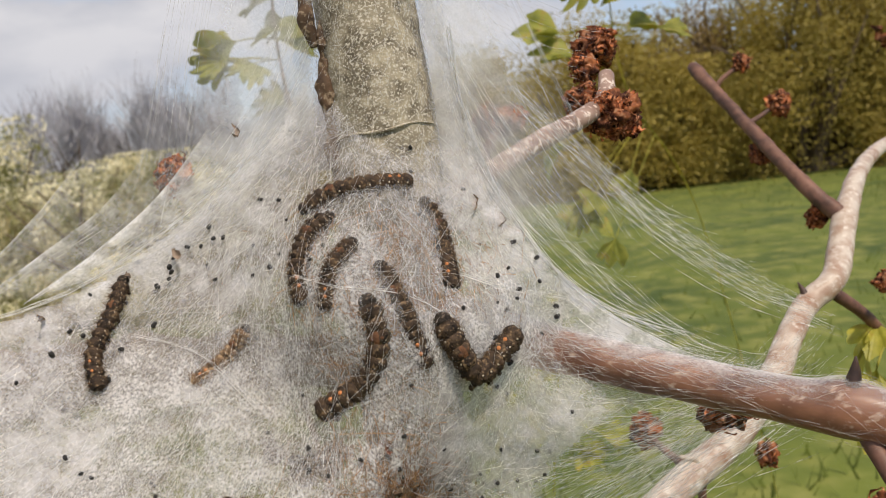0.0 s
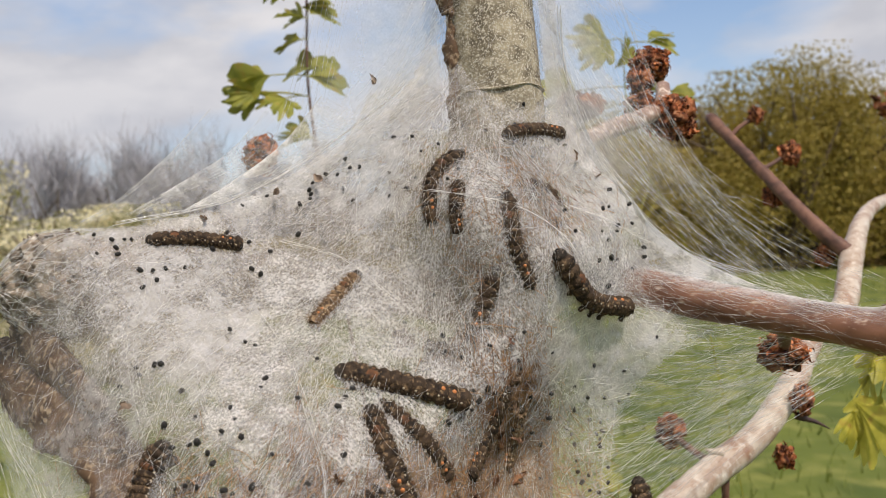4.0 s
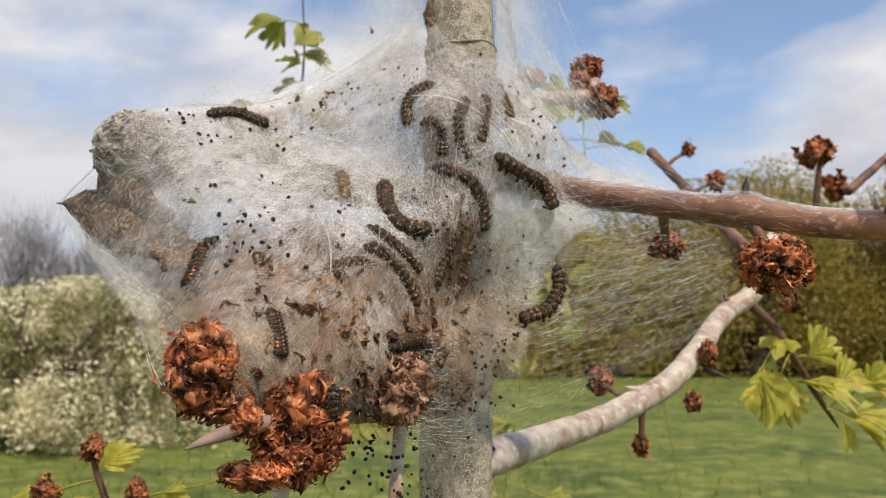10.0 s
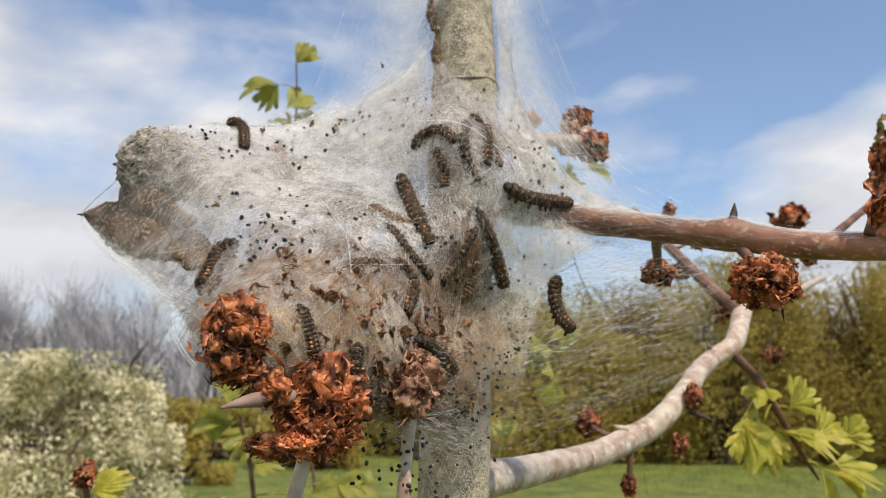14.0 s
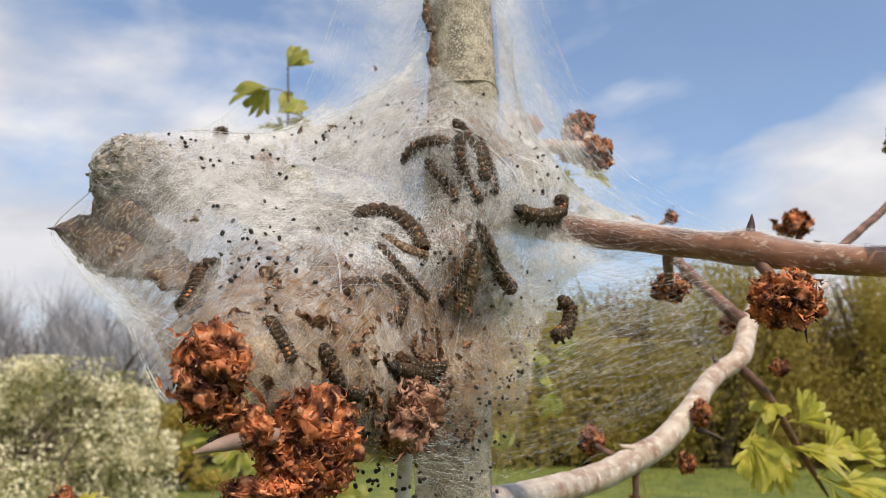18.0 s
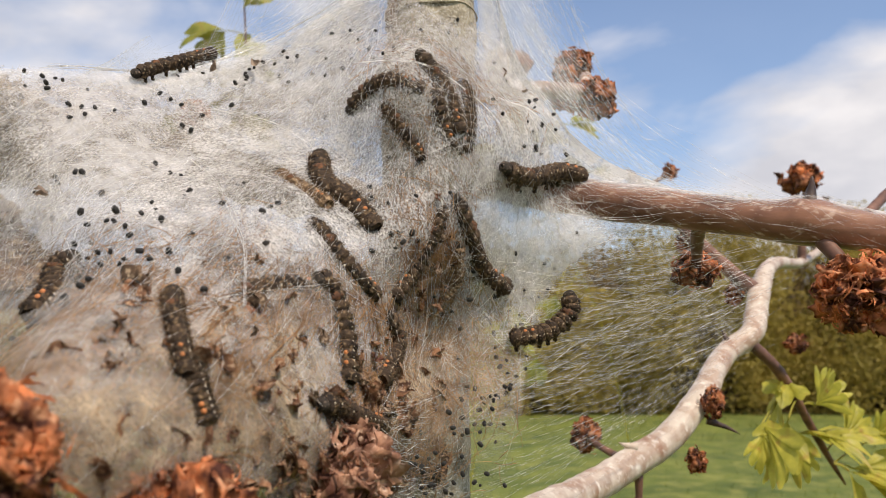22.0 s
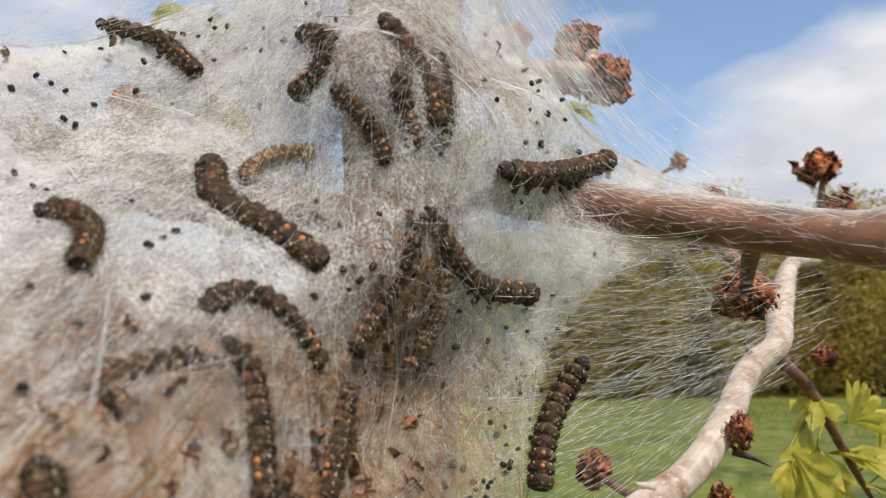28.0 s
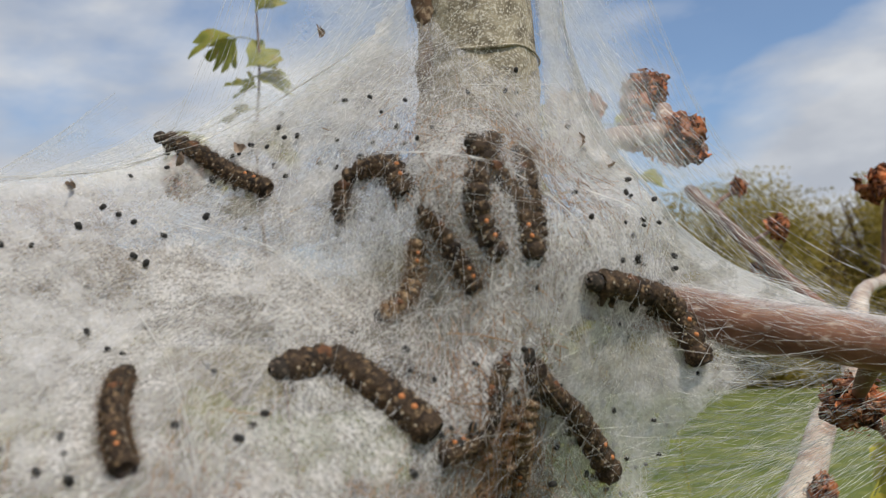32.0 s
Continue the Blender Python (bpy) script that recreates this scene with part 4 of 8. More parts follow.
def wrap(name, rows, count, seed, start, end, radius, label, loft=(0.1, 1.3), over=False, push=3.0):
    """Threads drawn along and round a limb between two shares of its length, denser towards its start."""
    rng = np.random.default_rng(seed)
    line = spline(rows, 1.0)
    c, r = line[:, :3], line[:, 3]
    tan = np.gradient(c, axis=0)
    tan /= np.linalg.norm(tan, axis=1)[:, None]
    u = np.cross(tan, (0.0, 0.0, 1.0))
    u /= np.linalg.norm(u, axis=1)[:, None]
    w = np.cross(u, tan)
    out = []
    for k in range(count):
        s0 = start + (end - start) * rng.random() ** push
        ln = rng.uniform(6, 26)
        idx = np.clip(np.linspace(s0 * len(c), s0 * len(c) + ln, 9), 0, len(c) - 1)
        a = (rng.normal(1.57, 0.55) if over else rng.uniform(0, 6.283)) + np.linspace(0, rng.normal(0, 0.8 if over else 1.3), 9)
        get = lambda m: np.stack([np.interp(idx, np.arange(len(c)), m[:, j]) for j in range(3)], -1)
        rad = np.interp(idx, np.arange(len(c)), r) * 1.05 + rng.uniform(*loft) * (0.35 + np.linspace(1, 0, 9) * rng.random())
        out.append(get(c) + get(u) * (np.cos(a) * rad)[:, None] + get(w) * (np.sin(a) * rad)[:, None])
    v, f = threads(np.array(out), rng.uniform(radius[0], radius[1], count) * 1.2)
    put(name, mesh(name, v, f, M_GUY), nest, label)["kind"] = "stuff"


wrap("branch_wrapping", BRANCH_ROWS[:10], 460, 81, 0.05, 0.80, (0.010, 0.024), "threads drawn along and round the reddish branch", (0.1, 2.0))
# silk on the branch, kept to its top to whiten the sunlit side
wrap("branch_cover", BRANCH_ROWS[:10], 260, 83, 0.08, 0.36, (0.014, 0.030), "silk laid thinly along the top of the branch", (0.0, 0.25), True, 1.5)
wrap("stub_wrapping", [(-60, 167, 1289, 6.6), (-67, 163.5, 1289.5, 8.6), (-74, 160.5, 1289.5, 9.8), (-80, 159, 1289.5, 9.2), (-84, 158, 1289.5, 7.0), (-86.5, 157.5, 1289.5, 4.0)], 420, 82, 0.0, 0.9, (0.014, 0.034), "grey threads wound round the stub", (0.0, 0.9), False, 1.0)


def limb_film(name, rows, start, end, amount, label):
    """A film of silk lying over the top of a limb, thinning down its sides and along its way."""
    line = spline(rows, 1.0)
    c, r = line[:, :3], line[:, 3]
    tan = np.gradient(c, axis=0)
    tan /= np.linalg.norm(tan, axis=1)[:, None]
    u = np.cross(tan, (0.0, 0.0, 1.0))
    u /= np.linalg.norm(u, axis=1)[:, None]
    w = np.cross(u, tan)
    lo, hi, nv = int(start * len(c)), int(end * len(c)), 19
    a = np.linspace(-1.35, 1.35, nv)
    rad = (r[lo:hi] * 1.04 + 0.25)[:, None, None]
    p = c[lo:hi, None] + (u[lo:hi, None] * np.sin(a)[None, :, None] + w[lo:hi, None] * np.cos(a)[None, :, None]) * rad
    nu = hi - lo
    along = np.linspace(0, 1, nu)[:, None]
    dens = amount * np.exp(-(a[None] / 0.75) ** 2) * (1 - ease(along, 0.55, 1.0)) * (1 - ease(np.abs(a)[None], 1.1, 1.35))
    k = (np.arange(nu - 1)[:, None] * nv + np.arange(nv - 1)[None]).ravel()
    me = mesh(name, p.reshape(-1, 3) * MM, np.stack([k, k + nv, k + nv + 1, k + 1], 1), M_VEIL)
    me.attributes.new("silk_amount", "FLOAT", "POINT").data.foreach_set("value", dens.ravel().astype(np.float32))
    put(name, me, nest, label)


# silk film that also paints in the branch's sunlit pale top
limb_film("branch_film", BRANCH_ROWS, 0.04, 0.62, 0.60, "thin white silk film that pales the branch's top")


def fan(name, a0, a1, b0, b1, count, seed, radius, sag, label="", jit=1.2, n=10):
    """Guy threads from a run of ties a0..a1 to a run b0..b1 (x, y, z)."""
    rng = np.random.default_rng(seed)
    u = np.clip(rng.random((count, 1)), 0, 1)
    w = np.clip(u + rng.normal(0, 0.25, (count, 1)), 0, 1)
    a = np.array(a0) * (1 - u) + np.array(a1) * u + rng.normal(0, jit, (count, 3))
    b = np.array(b0) * (1 - w) + np.array(b1) * w + rng.normal(0, jit, (count, 3))
    cut = np.where(rng.random((count, 1)) < 0.3, rng.uniform(0.3, 0.9, (count, 1)), 1.0)
    s = np.linspace(0, 1, n)[None, :, None]
    line = a[:, None] * (1 - s * cut[:, None]) + b[:, None] * s * cut[:, None]
    line[..., 2] -= (4 * s * (1 - s) * rng.uniform(0.5, 1.5, (count, 1, 1)) * sag)[..., 0]
    v, f = threads(line, rng.uniform(radius[0], radius[1], count) * 1.45)
    ob = put(name, mesh(name, v, f, M_GUY), nest, label)
    ob["kind"] = "stuff"
    return ob


fan("guy_threads", (20, 186, 1350), (26, 182, 1312), (50, 172, 1286), (70, 160, 1280), 60, 61, (0.010, 0.025), 7, "taut guy threads from stem to branch")
fan("guy_threads", (24, 188, 1340), (46, 220, 1326), (84, 170, 1281), (140, 322, 1254), 75, 62, (0.012, 0.03), 8, "long guy threads from stem to the far branch")
fan("guy_threads", (24, 178, 1270), (14, 172, 1215), (76, 160, 1270), (140, 320, 1248), 130, 63, (0.012, 0.03), 4, "long threads from the tent to the pale branch", 3.5)
fan("guy_threads", (-1, 182, 1362), (-3, 180, 1330), (-20, 176, 1315), (-48, 166, 1305), 90, 64, (0.010, 0.025), 4, "threads from the stem's side to the tent's ridge")
fan("guy_threads", (17, 185, 1365), (21, 185, 1330), (60, 235, 1345), (36, 178, 1300), 90, 65, (0.012, 0.03), 3, "threads to the flower heads")
fan("guy_threads", (-97, 165, 1276), (-80, 152, 1262), (-58, 126, 1250), (-44, 88, 1240), 40, 66, (0.010, 0.025), 2, "threads along the film below the spike")
fan("guy_threads", (14, 172, 1245), (10, 168, 1212), (-4, 128, 1240), (-14, 118, 1222), 160, 67, (0.012, 0.03), 1, "threads from the withered heads to the stem")
fan("guy_threads", (-8, 178, 1318), (-40, 170, 1308), (-60, 262, 1325), (-110, 330, 1300), 70, 68, (0.012, 0.03), 6, "loose threads trailing behind the ridge")


def hem_cords():
    """Bundles of thread along the taut free edges."""
    rng = np.random.default_rng(71)
    lines = []
    for lo, hi, many in ((14, 44, 6), (len(HEM) - 52, len(HEM) - 18, 9), (46, 92, 4)):
        run = HEM[lo:hi]
        for k in range(many):
            q = run + rng.normal(0, 0.5, 2) + rng.normal(0, 0.12, run.shape)
            idx = np.linspace(0, len(q) - 1, 40)
            x, z = np.interp(idx, np.arange(len(q)), q[:, 0]), np.interp(idx, np.arange(len(q)), q[:, 1])
            lines.append(np.stack([x, depth(x, z) + rng.normal(0, 0.5), z], -1))
    v, f = threads(np.array(lines), rng.uniform(0.03, 0.07, len(lines)))
    put("corded_edge", mesh("corded_edge", v, f, M_SILK), nest, "brighter corded edges of the tent")["kind"] = "stuff"


hem_cords()
fan("guy_threads", (22, 172, 1282), (16, 170, 1235), (60, 164, 1274), (84, 200, 1262), 260, 70, (0.012, 0.032), 2, "loose threads below the branch", 4.0)


def seams():
    """Single thick threads drawn in arcs over the skin."""
    rng = np.random.default_rng(72)
    lines = []
    for run in SEAMS:
        for k in range(3):
            q = spline([(x + rng.normal(0, 0.25), 0, z + rng.normal(0, 0.25)) for x, z in run], 0.6)
            idx = np.linspace(0, len(q) - 1, 40)
            x, z = np.interp(idx, np.arange(len(q)), q[:, 0]), np.interp(idx, np.arange(len(q)), q[:, 2])
            lines.append(np.stack([x, depth(x, z) - 1.5 + rng.normal(0, 0.2), z], -1))
    v, f = threads(np.array(lines), rng.uniform(0.03, 0.055, len(lines)))
    put("seam", mesh("seam", v, f, M_SILK), nest, "thicker white thread drawn in arcs")["kind"] = "stuff"


SEAMS = [[(-38, 1283), (-32, 1277), (-27.5, 1270), (-24.5, 1263), (-23, 1254)], [(-8, 1304), (2, 1302), (11, 1299), (18, 1293), (22, 1284)], [(-36, 1296), (-24, 1292), (-14, 1284)], [(20, 1300), (40, 1291), (58, 1284)]]
seams()



def sail(name, left, right, amount, label, fade=1.4, cords=14, seed=0, mist=0.0):
    """A thin film drawn up from the tent between two curved lines (mm): densest along its taut first line, thinning across."""
    rng = np.random.default_rng(seed)
    nu, nv = 46, 34
    even = lambda q: np.stack([np.interp(np.linspace(0, len(q) - 1, nu), np.arange(len(q)), q[:, j]) for j in range(3)], -1)
    a, b = even(spline(left, 1.0)), even(spline(right, 1.0))
    v = np.linspace(0, 1, nv)[None, :, None]
    p = a[:, None] * (1 - v) + b[:, None] * v
    p[..., 1] += 3.0 * np.sin(np.pi * v[..., 0]) + 0.4 * np.sin(np.linspace(0, 9, nu))[:, None]
    u, w = np.linspace(0, 1, nu)[:, None], v[..., 0]
    dens = amount * (0.30 + 0.70 * (1 - w) ** fade + 0.55 * np.exp(-w / 0.03)) * (1 - 0.75 * ease(u, 0.65, 1.0)) * (1 - ease(w, 0.75, 1.0)) * ease(u, -0.02, 0.10)
    if mist:    # a free film without an edge
        dens = amount * ease(w, 0.0, mist) * (1 - ease(w, 0.96, 1.0)) * (1 - 0.9 * ease(u, 0.5, 1.0)) * ease(u, -0.02, 0.12)
    k = (np.arange(nu - 1)[:, None] * nv + np.arange(nv - 1)[None]).ravel()
    me = mesh(name, p.reshape(-1, 3) * MM, np.stack([k, k + nv, k + nv + 1, k + 1], 1), M_MIST if mist else M_VEIL)
    me.attributes.new("silk_amount", "FLOAT", "POINT").data.foreach_set("value", dens.ravel().astype(np.float32))
    put(name, me, nest, label)
    lines = []
    for c in range(cords):    # threads in the film and along its edge
        w0 = abs(rng.normal(0, 0.30)) if c > 4 else rng.uniform(0, 0.02)
        w1 = min(0.95, max(0.0, w0 + rng.normal(0, 0.10) * (c > 4)))
        m = np.linspace(w0, w1, nu)[:, None] * np.linspace(0.6, 1.0, nu)[:, None]
        lines.append((a * (1 - m) + b * m)[::3] + rng.normal(0, 0.25, 3))
    tv, tf = threads(np.array(lines), rng.uniform(0.016, 0.036, len(lines)))
    put("sail_threads", mesh("sail_threads", tv, tf, M_GUY), nest)["kind"] = "stuff"


sail("sail", [(-81, 176, 1301), (-76, 190, 1307), (-68, 203, 1318), (-61, 215, 1330)], [(-74, 176, 1302), (-68, 190, 1306), (-60, 203, 1312), (-52, 215, 1320)], 0.30, "thin film drawn up behind the ridge", 2.0, 9, 1)
sail("sail", [(-70, 177, 1303), (-64, 190, 1309), (-55, 203, 1317), (-47, 215, 1329)], [(-60, 177, 1302), (-53, 190, 1306), (-45, 203, 1312), (-38, 215, 1322)], 0.42, "thin film drawn up behind the ridge", 1.6, 12, 2)
sail("sail", [(-60, 175, 1302), (-50, 184, 1309), (-41, 198, 1318), (-33, 215, 1332)], [(-34, 175, 1306), (-28, 184, 1310), (-24, 198, 1317), (-20, 213, 1325)], 0.75, "white film drawn up behind the ridge", 1.0, 9, 3)
sail("sail", [(-38, 174, 1306), (-29, 182, 1312), (-24, 193, 1320), (-19, 208, 1334)], [(-6, 176, 1312), (-5, 182, 1320), (-4, 188, 1330), (-4, 192, 1345)], 0.80, "white film between ridge and stem", 0.7, 9, 4)
sail("sail", [(-42, 177, 1309), (-36, 180, 1326), (-31, 184, 1345), (-25, 188, 1368), (-20, 190, 1395)], [(-3, 180, 1312), (-3, 182, 1330), (-3, 184, 1345), (-2, 187, 1366), (-2, 189, 1395)], 0.46, "tall misty film beside the stem", 0.5, 22, 5, 0.7)
sail("sail", [(58, 186, 1300), (48, 188, 1318), (40, 188, 1338), (32, 189, 1362), (25, 190, 1390)], [(17, 178, 1300), (18, 180, 1318), (18, 182, 1338), (17, 186, 1362), (16, 188, 1390)], 0.46, "thin misty film between stem and flower heads", 0.5, 20, 7, 0.7)
sail("sail", [(-97.3, 165.0, 1276.0), (-81.2, 142.0, 1260.4), (-65.6, 120.0, 1248.1), (-50.6, 98.0, 1238.0)], [(-79.4, 156.0, 1267.3), (-66.9, 138.0, 1256.0), (-56.3, 118.0, 1248.4), (-49.6, 100.0, 1241.9)], 0.24, "clear bluish film stretched below the spike", 0.3, 7, 8, 0.15)
sail("sail", [(58, 163, 1281), (44, 172, 1290), (33, 178, 1303), (26, 182, 1320), (20, 186, 1350)], [(20, 172, 1282), (19, 174, 1292), (18, 177, 1304), (18, 180, 1320), (17, 184, 1350)], 0.90, "white film with a taut bright edge between stem and branch", 0.5, 18, 6)

wrap("stem_wrapping", [(6.9, 187, 1296, 10.2), (7.6, 187, 1312, 10.7), (8.0, 187, 1330, 10.1), (7.2, 188, 1350, 9.6), (6.2, 189, 1375, 9.4)], 420, 84, 0.0, 0.85, (0.010, 0.024), "thin silk laid over the bark of the stem", (0.0, 0.5), False, 1.3)

# ---- withered heads, leaves, frass ----
LEAVES = [mesh("dry_leaf", *leaf_sheet(6.4 + 0.7 * k, 3.2 + 0.5 * k, 2.2 + 0.5 * k, 1.4 - 0.7 * k, 0.55, k + 1, nu=15, nv=9), M_DEAD) for k in range(6)]
OLD = [mesh("old_leaf", *leaf_sheet(8 + k, 5.5 + 0.6 * k, 1.4 + 0.4 * k, 0.5 - 0.3 * k, 0.26, k + 21, nu=11, nv=8), M_BROWN) for k in range(5)]


def shreds(count, size, rad, mat, seed, name):
    """Many tiny curled scraps in one mesh, filling the heart of a withered head."""
    rng = np.random.default_rng(seed)
    vs, fs, off = [], [], 0
    for k in range(count):
        v, f = leaf_sheet(size * rng.uniform(0.7, 1.6), size * rng.uniform(0.06, 0.26), rng.uniform(0.8, 4.6), rng.uniform(-2.0, 2.0), 0.22, seed + k, nu=8, nv=3)
        w = Vector(rng.normal(0, 1, 3)).normalized()
        p = np.array(w) * rng.uniform(0.66, 1.0) * np.array(rad)
        any_way = Vector(rng.normal(0, 1, 3))
        m = np.array(aim((0, 0, 0), any_way - w * (any_way.dot(w) * 0.85), Vector(rng.normal(0, 0.55, 3)) - w)) [:3, :3] * 1.0
        vs.append(v @ m.T + p * MM)
        fs.append(f + off)
        off += len(v)
    return mesh(name, np.vstack(vs), np.vstack(fs), mat)


def crumpled(name, rad, seed, rows, mat, depth_of=1.0):
    """A ball of crumpled dry tissue: deep folds between thin ridges."""
    vs, fs, cols = [], [], rows * 3 // 2
    size = sum(rad) / 3
    for i in range(rows + 1):
        e = math.pi * (i / rows - 0.5)
        for k in range(cols):
            a = 2 * math.pi * k / cols
            w = Vector((math.cos(e) * math.cos(a), math.cos(e) * math.sin(a), math.sin(e)))
            q = w * size * 0.20 + Vector((seed * 1.7, seed * 0.9, 0))
            q = q + noise.noise_vector(q * 1.4) * 0.8
            fold = 1 - 2.4 * abs(noise.noise(q)) ** 0.8
            fine = 1 - 2.4 * abs(noise.noise(q * 2.9)) ** 0.8
            big = noise.noise(w * 1.5 + Vector((seed * 2.3, 0, 0)))
            f = 0.85 + depth_of * (0.34 * fold + 0.17 * fine + 0.07 * noise.noise(q * 9) + 0.35 * big)
            side = noise.noise_vector(q * 2.2) * 0.16
            vs.append([(w[c] * f + side[c]) * rad[c] * MM for c in range(3)])
    for i in range(rows):
        for k in range(cols):
            a, b = i * cols + k, i * cols + (k + 1) % cols
            fs.append((a, b, b + cols, a + cols))
    return mesh(name, np.array(vs), np.array(fs), mat)


def head_of(name, at, rad, count, seed, label, category, group, meshes, mat, scale=1.0, way=None):
    """A withered flower or leaf head: curled pieces of their own round a crumpled heart and loose scraps."""
    rng = np.random.default_rng(seed)
    top = thing(name, Vector(at) * MM, label, category, group)
    put("withered_heart", crumpled("heart", np.array(rad) * (0.74 if at[1] < 150 else 0.66), seed, 60 if at[1] < 150 else 30, mat, 1.25), top)
    put("scrap_tuft", shreds(int(count * (16 if at[1] < 150 else 8 if at[1] < 300 else 3)), (4.6 if at[1] < 150 else 3.6) * scale, np.array(rad) * (1.05 if at[1] < 150 else 0.95), mat, seed, "scraps"), top)["kind"] = "stuff"
    small = 0.52 if at[1] < 130 else 0.72 if at[1] < 400 else 1.0
    for k in range(int(count * (0.30 if at[1] < 150 else 0.8))):
        w = Vector(rng.normal(0, 1, 3)).normalized()
        if way is not None:
            w = (w + Vector(way) * 0.8).normalized()
        p = np.array(w) * rng.uniform(0.55, 0.95) * np.array(rad)
        put("dried_leaf", meshes[int(rng.integers(0, len(meshes)))], top, "", aim(p, (lambda q: q - w * (q.dot(w) * 0.75))(Vector(rng.normal(0, 1, 3))), Vector(rng.normal(0, 0.5, 3)) - w, rng.uniform(-0.6, 0.6), scale * small * rng.uniform(0.6, 1.0)))
    return top


for k, (at, rad, n, sc, label) in enumerate((
        ((-41.5, 83, 1237.5), (5.6, 5.6, 7.9), 38, 0.9, "crumpled rust-red withered flower head bound into the silk"),
        ((-27.6, 96, 1227), (9.0, 6.4, 10.2), 48, 0.95, "large rust-red withered flower head hanging below the silk"),
        ((-35.5, 85, 1229.5), (3.6, 3.0, 3.6), 12, 0.5, "rust-brown scraps round a greyish spur"),
        ((-34, 90, 1219.5), (7.0, 4.0, 2.6), 16, 0.6, "rust-brown withered scraps on a pale spur"),
        ((-10.5, 121, 1231.5), (7.8, 6.0, 7.8), 42, 0.85, "reddish-brown withered head netted with silk threads"),
        ((64, 266, 1345), (7.4, 6.0, 6.5), 30, 0.8, "rust-red withered flower head on a pinkish twig"),
        ((60, 262, 1339), (5.0, 4.5, 5.5), 16, 0.7, "small rust-brown withered flower head beside a larger one"),
        ((62, 239, 1325), (8.0, 6.5, 7.6), 34, 0.8, "round rust-red withered flower head on a pinkish twig"),
        ((57, 250, 1329), (6.4, 5.0, 5.6), 26, 0.75, "dull brown silk-wrapped lobe under a withered flower head"),
        ((32, 216, 1326), (7.0, 4.5, 5.0), 22, 0.8, "dark brown withered head behind the stem, veiled with silk"),
        ((-59, 266, 1323), (6.0, 5.0, 7.0), 20, 0.8, "dark red withered head behind the tent"),
        ((80, 139, 1259), (9.0, 6.5, 7.0), 36, 0.85, "rust-brown withered flower head hanging under the branch"),
        ((66, 178, 1267), (6.0, 5.0, 5.0), 22, 0.75, "dark brown withered head behind the branch"),
        ((117, 287, 1233), (4.5, 4.0, 6.0), 18, 0.6, "dark red dried bud scales in the crook of the pale branch"),
        ((111, 289, 1213), (4.5, 4.0, 5.0), 16, 0.6, "dark dried bud scales under the pale branch"),
        ((75, 300, 1221), (6.0, 5.0, 7.0), 20, 0.75, "pinkish dried flower bud behind the pale branch"),
        ((86, 279, 1197), (4.0, 4.0, 5.0), 14, 0.6, "reddish dried bud below the pale branch"),
        ((178, 340, 1254), (6.5, 4.5, 4.5), 18, 0.65, "reddish-brown bud scales at the leafy twig's foot"),
        ((159, 425, 1347), (4.0, 4.0, 6.0), 14, 0.7, "red-brown dried bud on the far twig"),
        ((170, 411, 1326), (6.5, 5.0, 7.0), 18, 0.8, "pale red dried bud on the far twig"),
        ((157, 401, 1305), (6.0, 5.0, 6.0), 16, 0.7, "greenish-red opening bud on the far twig"),
        ((167, 373, 1278), (6.0, 5.0, 6.0), 16, 0.7, "dark red dried bud on the far twig"),
        ((265, 476, 1358), (9, 6, 6), 10, 2.4, "open brown dried flower head on the far branch"),
        ((276, 478, 1332), (9, 7, 10), 14, 1.6, "brown dried leaves on the far branch"),
        ((-119, 256, 1201), (5, 5, 5), 14, 0.8, "brown dried bud on a low shoot"),
        ((-136, 258, 1186), (6, 5, 5), 14, 0.8, "brown dried bud low on a side shoot"),
        ((-104, 258, 1184), (5, 5, 6), 14, 0.8, "brown dried bud among small leaves"))):
    head_of("withered_head", at, rad, n, 100 + k, label, "dried flower", "withered flower heads", LEAVES, M_NETTED if "netted" in label else M_DEAD, sc)

FAR_TWIG = [(181.0, 290.0, 1300.8, 2.0), (203.2, 305.0, 1315.1, 1.8), (224.3, 318.0, 1329.1, 1.7), (240.8, 328.0, 1345.1, 1.3), (239.2, 333.0, 1365.4, 0.8)]


def standing_leaf():
    """A withered shoot on the branch: broad torn blades that stand up and curl, and a narrow greenish tip."""
    top = thing("dead_leaf", (0.104, 0.130, 1.270), "large curled rust-brown dead leaf standing on the branch", "dead leaf")
    rows = [(-1, 0, 0, 1.5), (2, 0, 9, 1.2), (1, 0, 16, 0.8)]
    v, f = tube(spline(rows, 1.0), 8, 0.1, True, 5)
    put("leaf_stalk", mesh("leaf_stalk", v, f, M_TWIG), top)
    for k, (at, way, size, mat) in enumerate((((0, -1, 1), (0.9, -0.1, 0.9), (17, 12, 1.3, 0.9), M_DEAD), ((1, 0, 3), (0.55, 0.2, 1.0), (25, 13, 0.8, -0.7), M_DEAD),
                                              ((1, 0, 15), (0.7, 0.3, 0.8), (13, 9, 1.8, -1.0), M_DEAD), ((-1, -1, 2), (-0.25, 0, 1.0), (10, 6, 1.9, 0.6), M_DEAD))):
        me = mesh("dead_blade", *leaf_sheet(size[0], size[1], size[2], size[3], 0.13, 60 + k, nu=21, nv=13, fold=0.5), mat)
        put("dead_blade", me, top, "", aim(at, way, (0.2, -1, 0.3)))



